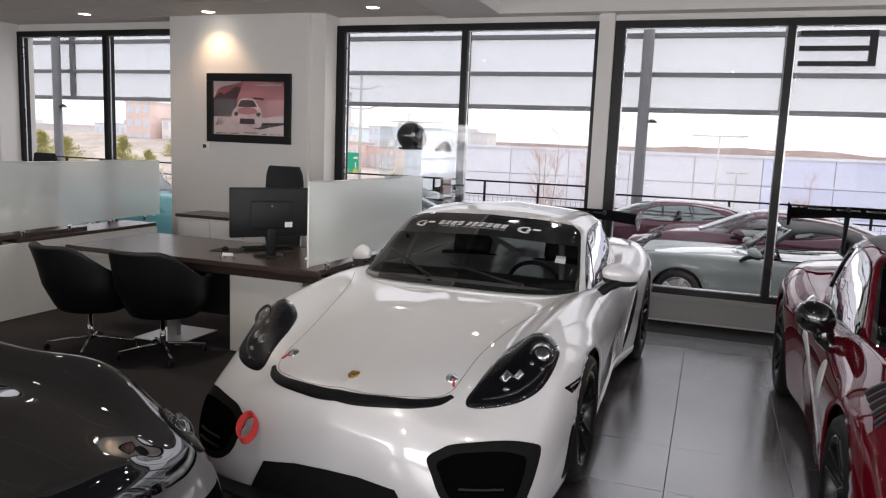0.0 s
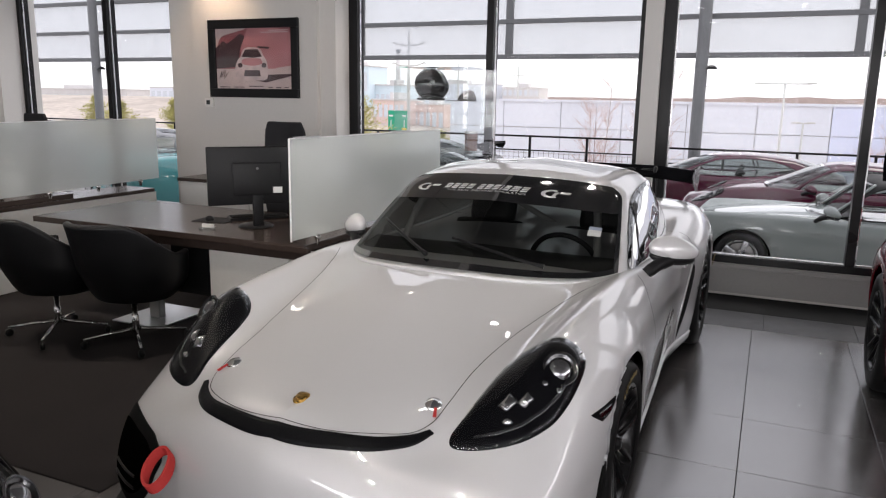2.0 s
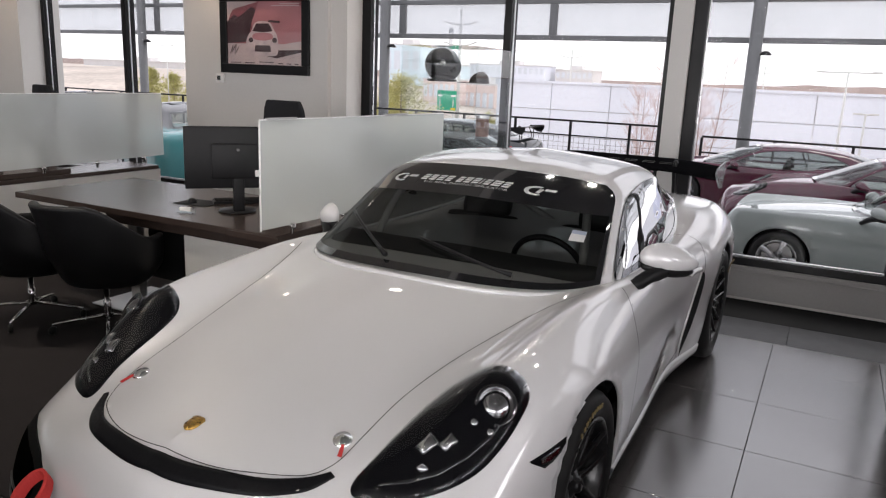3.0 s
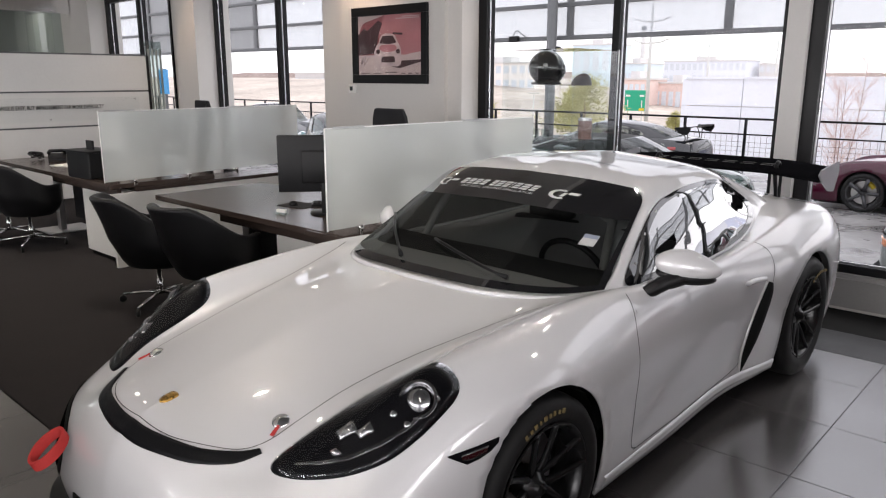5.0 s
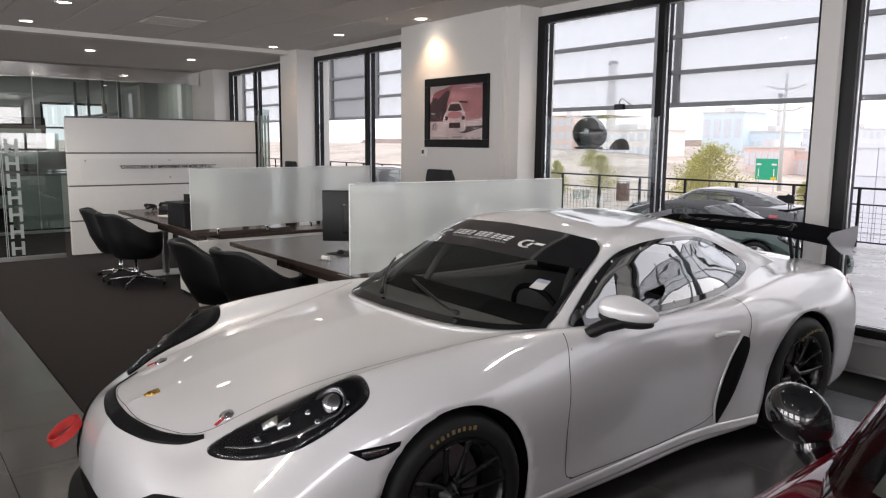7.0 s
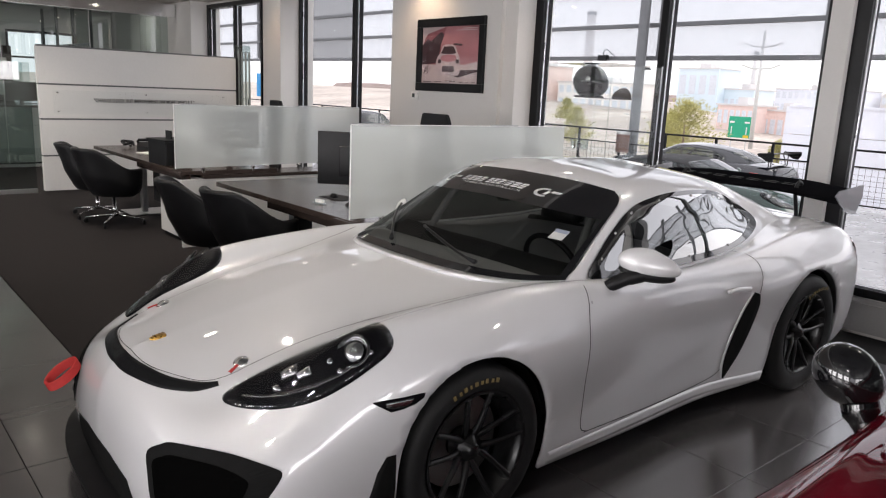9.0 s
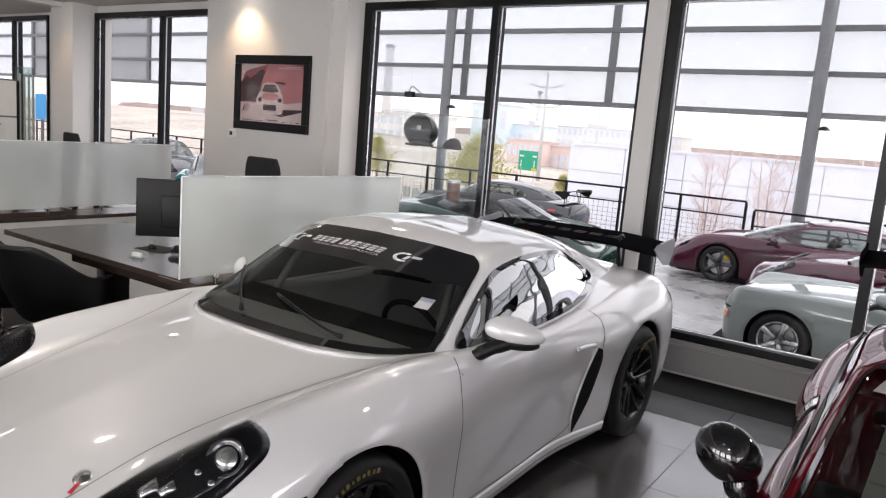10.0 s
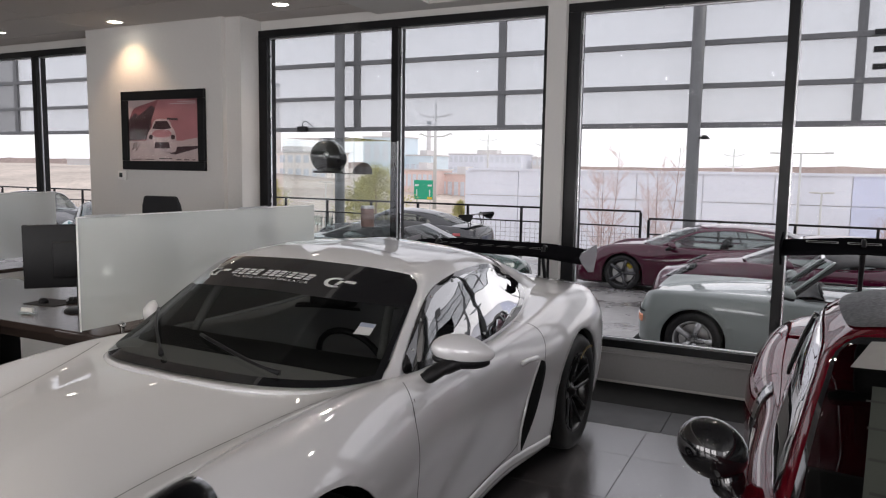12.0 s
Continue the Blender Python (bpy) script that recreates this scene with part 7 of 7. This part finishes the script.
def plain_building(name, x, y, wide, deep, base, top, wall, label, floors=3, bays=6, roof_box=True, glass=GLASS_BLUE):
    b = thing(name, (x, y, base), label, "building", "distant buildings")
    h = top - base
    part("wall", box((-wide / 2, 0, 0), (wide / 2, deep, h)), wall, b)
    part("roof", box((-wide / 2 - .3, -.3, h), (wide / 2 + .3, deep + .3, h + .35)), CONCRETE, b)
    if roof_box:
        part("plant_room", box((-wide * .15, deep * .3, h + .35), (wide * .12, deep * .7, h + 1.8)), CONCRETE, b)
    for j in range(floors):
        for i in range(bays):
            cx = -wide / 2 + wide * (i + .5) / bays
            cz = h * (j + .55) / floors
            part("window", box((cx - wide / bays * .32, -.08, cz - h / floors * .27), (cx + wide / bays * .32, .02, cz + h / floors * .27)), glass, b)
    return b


wh = thing("warehouse", (0, 45, -4.6), "long pale blue panelled warehouse wall", "building")
for k in range(26):
    for j in range(4):
        x0 = -18.55 + 3.6 * k
        m = LILAC_CLAD if (x0 > 3 and x0 < 9) else PALE_CLAD
        part("panel", box((x0 + .02, 0, 1.55 * j + .02), (x0 + 3.58, .12, 1.55 * j + 1.53), .01), m, wh)
part("core", box((-18.1, .11, 0), (75, 30, 6.15)), CONCRETE, wh)
part("parapet", box((-18.3, -.1, 6.18), (75, .5, 6.32)), PALE_CLAD, wh)
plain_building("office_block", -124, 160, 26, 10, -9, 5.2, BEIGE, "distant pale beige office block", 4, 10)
plain_building("office_block", -143, 158, 8, 10, -9, 9.4, BRICK_RED, "distant red stair tower paled by painted haze", 5, 3)
plain_building("industrial_hall", -119, 200, 13, 12, -9, 11.0, SKY_BLUE, "distant light blue industrial hall with windows paled by painted haze", 2, 4)
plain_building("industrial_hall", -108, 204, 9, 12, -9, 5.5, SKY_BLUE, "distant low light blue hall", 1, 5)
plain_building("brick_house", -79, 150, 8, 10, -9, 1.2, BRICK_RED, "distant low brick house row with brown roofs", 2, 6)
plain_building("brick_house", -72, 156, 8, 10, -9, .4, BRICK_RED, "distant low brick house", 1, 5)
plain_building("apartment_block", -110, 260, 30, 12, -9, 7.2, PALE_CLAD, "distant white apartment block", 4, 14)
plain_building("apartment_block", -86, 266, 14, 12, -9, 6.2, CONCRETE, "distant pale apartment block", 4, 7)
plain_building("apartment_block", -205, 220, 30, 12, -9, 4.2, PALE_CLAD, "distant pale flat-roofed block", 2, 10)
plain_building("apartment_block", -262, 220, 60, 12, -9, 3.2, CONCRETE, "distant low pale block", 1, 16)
for x, y, h, r in ((-160, 200, 35, 1.6), (-118, 230, 24, .8)):
    c = thing("chimney", (x, y, -6), "tall pale concrete chimney stack", "chimney", "chimney stacks")
    part("shaft", lathe([(0, 0), (r * 1.2, 0), (r * .85, h), (0, h)], 20), CONCRETE, c, smooth=True)
    part("cap_ring", lathe([(r * .9, h - 1.2), (r * 1.0, h - 1.0), (r * 1.0, h - .4), (r * .88, h - .2)], 20), STEEL, c)
hill = bmesh.new()
random.seed(11)
n = 90
rows = []
for k in range(n + 1):
    x = -700 + 1400 * k / n
    t = 2.4 + 1.1 * math.sin(k * .31) + random.uniform(-.7, .9)
    rows.append((hill.verts.new((x, 420, -8)), hill.verts.new((x, 440, t + 2.0)), hill.verts.new((x, 520, -8))))
for a, b in zip(rows, rows[1:]):
    for k in range(2):
        hill.faces.new((a[k], b[k], b[k + 1], a[k + 1]))
setting("hills", hill, material("far_brown_woods", (.30, .235, .21), 1.0, vary=.25, grain=.25, stain=.03), "low brown wooded hills on the horizon", "hills")

# poles and lines
POLE = material("pale_galvanised_pole", (.60, .60, .58), .6, vary=.1)


def power_pole(x, y, base, top, arm):
    p = thing("power_pole", (x, y, base), "pale steel power pole with curved cross arms", "pole", "power poles")
    h = top - base
    part("mast", lathe([(0, 0), (arm * .11, 0), (arm * .06, h), (0, h)], 12), POLE, p, smooth=True)
    for k, z in enumerate((h - arm * .75, h - arm * 1.8)):
        for sd in (1, -1):
            part("arm", tube(curve3([(0, 0, z), (sd * arm * .5, 0, z + arm * .03), (sd * arm * .9, 0, z + arm * .16), (sd * arm * 1.0, 0, z + arm * .10)], 4), [.12] * 9 + [.09] * 4, 6), POLE, p, smooth=True)
    return p


power_pole(-54, 110, -5, 12.2, 3.0)
power_pole(-62, 190, -6, 10.5, 3.2)
power_pole(-100, 240, -6, 14, 3.4)
power_pole(-20, 240, -6, 9, 3.0)


def street_lamp(x, y, base, top, arm):
    p = thing("street_lamp", (x, y, base), "grey street lamp with a short double arm", "street lamp", "street lamps")
    h = top - base
    part("mast", lathe([(0, 0), (.075, 0), (.045, h), (0, h)], 12), POLE, p, smooth=True)
    part("arm", tube([(-arm, 0, h), (arm, 0, h)], .035, 8), POLE, p, smooth=True)
    for sd in (1, -1):
        part("head", box((sd * arm - .20, -.08, h - .02), (sd * arm + .20, .08, h + .06), .02), POLE, p)


street_lamp(.65, 42, -4.3, 2.65, 1.2)
street_lamp(1.65, 42.5, -4.3, .75, .35)
street_lamp(-40, 60, -4.5, .2, .5)
street_lamp(-75, 70, -4.5, 4.2, 1.0)
sn = thing("highway_sign", (-50.8, 100, -5.2), "green highway sign on two posts with white marks", "sign")
SIGN_GREEN = material("sign_green", (.01, .36, .20), .5, vary=.05)
part("board", box((-1.6, 0, 2.2), (1.6, .08, 5.1), .05), SIGN_GREEN, sn)
for x in (-1.1, 1.1):
    part("post", tube([(x, .15, 0), (x, .15, 4.8)], .10, 8), POLE, sn)
    part("mark", box((x - .35, -.02, 4.2), (x + .35, -.005, 4.45)), WHITE_INK, sn)
    part("mark", box((x - .07, -.02, 2.7), (x + .07, -.005, 3.7)), WHITE_INK, sn)
part("exit_tab", box((.7, -.03, 2.25), (1.5, -.005, 2.6)), material("sign_yellow", (.7, .5, .02), .5), sn)

bs = thing("blue_sign", (-17.75, 12.0, GROUND_Z), "small bright blue sign board on a grey post", "sign")
part("post", box((-.03, -.03, 0), (.03, .03, 2.58), .004), STEEL, bs)
part("board", box((-.25, -.055, 1.93), (.25, -.032, 2.56), .006), material("sign_blue", (.04, .34, .72), .5, vary=.05), bs)

# trees
PINE = material("yellow_green_needles", (.50, .48, .20), .8, vary=.5, grain=12, stain=.8)
BARK = material("grey_bark", (.30, .23, .21), .9, vary=.3, grain=20)
TWIG = material("reddish_twigs", (.56, .44, .42), .9, vary=.3, grain=20)


def pine(x, y, base, h, r, seed):
    rnd = random.Random(seed)
    t = thing("pine_tree", (x, y, base), "yellow-green pine with an uneven conical crown", "tree", "pines")
    part("trunk", tube([(0, 0, 0), (.05, 0, h * .5), (0, 0, h * .95)], [h * .025, h * .016, .03], 8), BARK, t, smooth=True)
    bm = bmesh.new()
    for k in range(110):
        f = (k + rnd.random()) / 110
        a = rnd.uniform(0, 2 * math.pi)
        reach = r * (1 - f) ** .75 * rnd.uniform(.45, 1.2) + r * .05
        root = Vector((0, 0, h * (.12 + .82 * f)))
        way = Vector((math.cos(a), math.sin(a), rnd.uniform(.05, .55)))
        for i in range(34):
            g = rnd.uniform(.15, 1.0)
            c = root + way * reach * g + Vector((rnd.gauss(0, 1), rnd.gauss(0, 1), rnd.gauss(0, 1))) * r * .055
            s = h * rnd.uniform(.016, .034)
            d = Vector((math.cos(a) + rnd.uniform(-.9, .9), math.sin(a) + rnd.uniform(-.9, .9), rnd.uniform(-.1, 1.2))).normalized()
            q = d.orthogonal().normalized() * s * .30
            o = d.cross(q).normalized() * s * .30
            bm.faces.new([bm.verts.new(p) for p in (c - q, c + q, c + d * s * 1.7)])
            bm.faces.new([bm.verts.new(p) for p in (c - o, c + o, c + d * s * 1.5)])
    part("crown", bm, PINE, t)
    return t


def bare_tree(x, y, base, h, seed):
    """A slim winter tree: a few upright stems, side limbs all the way up, fine twigs."""
    rnd = random.Random(seed)
    t = thing("bare_tree", (x, y, base), "leafless winter tree with fine upright twigs", "tree", "bare trees")
    bm, tw = bmesh.new(), bmesh.new()

    def twig(p, d, length, r, depth):
        q = p + d * length
        mid = p.lerp(q, .5) + Vector((rnd.uniform(-1, 1), rnd.uniform(-1, 1), .6)) * length * .06
        add_tube(tw, [p, mid, q], [r, r * .8, r * .5], 3, False)
        if depth < 3:
            for k in range(6 if depth == 1 else 2):
                side = Vector((rnd.uniform(-1, 1), rnd.uniform(-1, 1), rnd.uniform(-.1, .8)))
                twig(p.lerp(q, rnd.uniform(.25, 1.0)), (d * .8 + side * .7).normalized(), length * rnd.uniform(.35, .6), r * .62, depth + 1)

    for k in range(3):
        a = 2.1 * k + rnd.uniform(0, 1)
        lean = Vector((math.cos(a), math.sin(a), 0)) * h * rnd.uniform(.05, .13)
        top = lean + Vector((0, 0, h * (1.0 if k == 0 else rnd.uniform(.72, .9))))
        stem = curve3([(0, 0, 0), tuple(lean * .35 + Vector((0, 0, h * .3))), tuple(lean * .8 + Vector((0, 0, h * .6))), tuple(top)], 5)
        n = len(stem)
        add_tube(bm, stem, [h * .0060 * (1 - .8 * i / (n - 1)) for i in range(n)], 6, False)
        for i in range(34):
            f = rnd.uniform(.22, 1.0)
            p = Vector(stem[min(n - 1, int(f * (n - 1)))])
            b = rnd.uniform(0, 2 * math.pi)
            d = Vector((math.cos(b), math.sin(b), rnd.uniform(.7, 2.0))).normalized()
            twig(p, d, h * .22 * (1.15 - .75 * f) * rnd.uniform(.6, 1.2), h * .0011, 1)
    part("trunk", bm, BARK, t, smooth=True)
    part("twigs", tw, TWIG, t)
    return t


pine(-40.6, 70, -5.4, 7.2, 5.6, 3)
pine(-44.0, 73, -5.4, 6.0, 4.2, 13)
for x, y, h, r, s in ((-106, 128, 6.5, 3.6, 6), (-25.8, 60, 4.2, 1.9, 8), (-58, 66, 5.0, 2.4, 9)):
    pine(x, y, -5.2, h, r, s)
for x, y, h, r, s in ((-79.5, 75, 6.0, 3.4, 21), (-70, 75, 6.4, 2.8, 22), (-86, 77, 6.6, 3.4, 23), (-63, 80, 5.6, 3.0, 24)):
    pine(x, y, -5.2, h, r, s)
bare_tree(-4.2, 32, -3.9, 6.5, 1)
bare_tree(-6.5, 32.5, -3.9, 6.4, 2)
bare_tree(3.9, 33, -3.9, 4.8, 4)
bare_tree(-66, 85, -5, 6.0, 5)
# ---- floor tiles ----
BORDER = material("charcoal_border_stone", (0.016, 0.016, 0.017), 0.42, vary=0.2, grain=30, stain=3, spec=0.3)
border_me = bpy.data.meshes.new("border_tile")
bm = box((-.3045, -.228, -.0118), (.3045, .228, 0.0), .0015)
bm.to_mesh(border_me)
bm.free()
border_me.materials.append(BORDER)
for i in range(12):
    t = new("border_tile", border_me)
    t.parent = floor
    t.location = (-1.748 + .612 * i, 7.20, 0)
setting("floor_channel", box((-2.05, 7.434, -.0118), (EAST, 7.966, -.001), .002), MATT_BLACK, "matt black floor channel along the windows", "floor channel")
PITCH, X0, Y0 = .612, .318, 5.272
tile_me = bpy.data.meshes.new("tile")
bm = box((-.3045, -.3045, -.0118), (.3045, .3045, 0.0), .0015)
bm.to_mesh(tile_me)
bm.free()
tile_me.materials.append(TILE)
def cut_tile(x0, y0, x1, y1):
    """A tile's mesh trimmed where the carpet begins, about its own middle."""
    me = bpy.data.meshes.new("tile")
    bm = box((-(x1 - x0) / 2, -(y1 - y0) / 2, -.0118), ((x1 - x0) / 2, (y1 - y0) / 2, 0.0), .0015)
    bm.to_mesh(me)
    bm.free()
    me.materials.append(TILE)
    return me


row_y = Y0 - 4 * PITCH          # the tile row that the carpet's front edge cuts
col_x = X0 - 4 * PITCH          # the tile column that its side edge cuts
front_me = cut_tile(0, row_y + .0015, PITCH - .003, 3.306)
side_me = cut_tile(-2.056, 0, col_x + PITCH - .0015, PITCH - .003)
last_y = Y0 + 2 * PITCH         # the last full row before the border
last_me = cut_tile(0, last_y + .0015, PITCH - .003, 6.968)
corner_me = cut_tile(-2.056, last_y + .0015, col_x + PITCH - .0015, 6.968)
filler = new("tile", cut_tile(col_x + .0015, row_y + .0015, -2.0575, 3.306))
filler.parent = floor
filler.location = ((col_x + .0015 - 2.0575) / 2, (row_y + .0015 + 3.306) / 2, 0)
for i in range(-9, 8):
    for j in range(-11, 5):
        x, y = X0 + (i + .5) * PITCH, Y0 + (j + .5) * PITCH
        if y - .31 > 6.9 or x - .31 < -5.5 and y < 0:
            continue
        me = tile_me
        if y + .31 > 7.0:
            me, y = last_me, (last_y + .0015 + 6.968) / 2
        if x - .31 < -2.06 and y + .31 > 3.31:
            if y > 6.5 and x + .31 > -2.0:
                me, x = corner_me, (-2.056 + col_x + PITCH - .0015) / 2
            elif y - .31 < 3.30 and x + .31 < -2.0:
                me, y = front_me, (row_y + .0015 + 3.306) / 2
            elif x + .31 > -2.0:
                me, x = side_me, (-2.056 + col_x + PITCH - .0015) / 2
            else:
                continue
        t = new("tile", me)
        t.parent = floor
        t.location = (x, y, 0)
bm = bmesh.new()
for x0, y0, x1, y1 in ((WEST, SOUTH, -5.2, 3.305), (-5.2, SOUTH, EAST, -1.46), (5.22, -1.46, EAST, 6.968)):
    add_box(bm, (x0, y0, -.0125), (x1, y1, -.0015))
tagged(part("tile_field", bm, TILE, floor), kind="stuff")
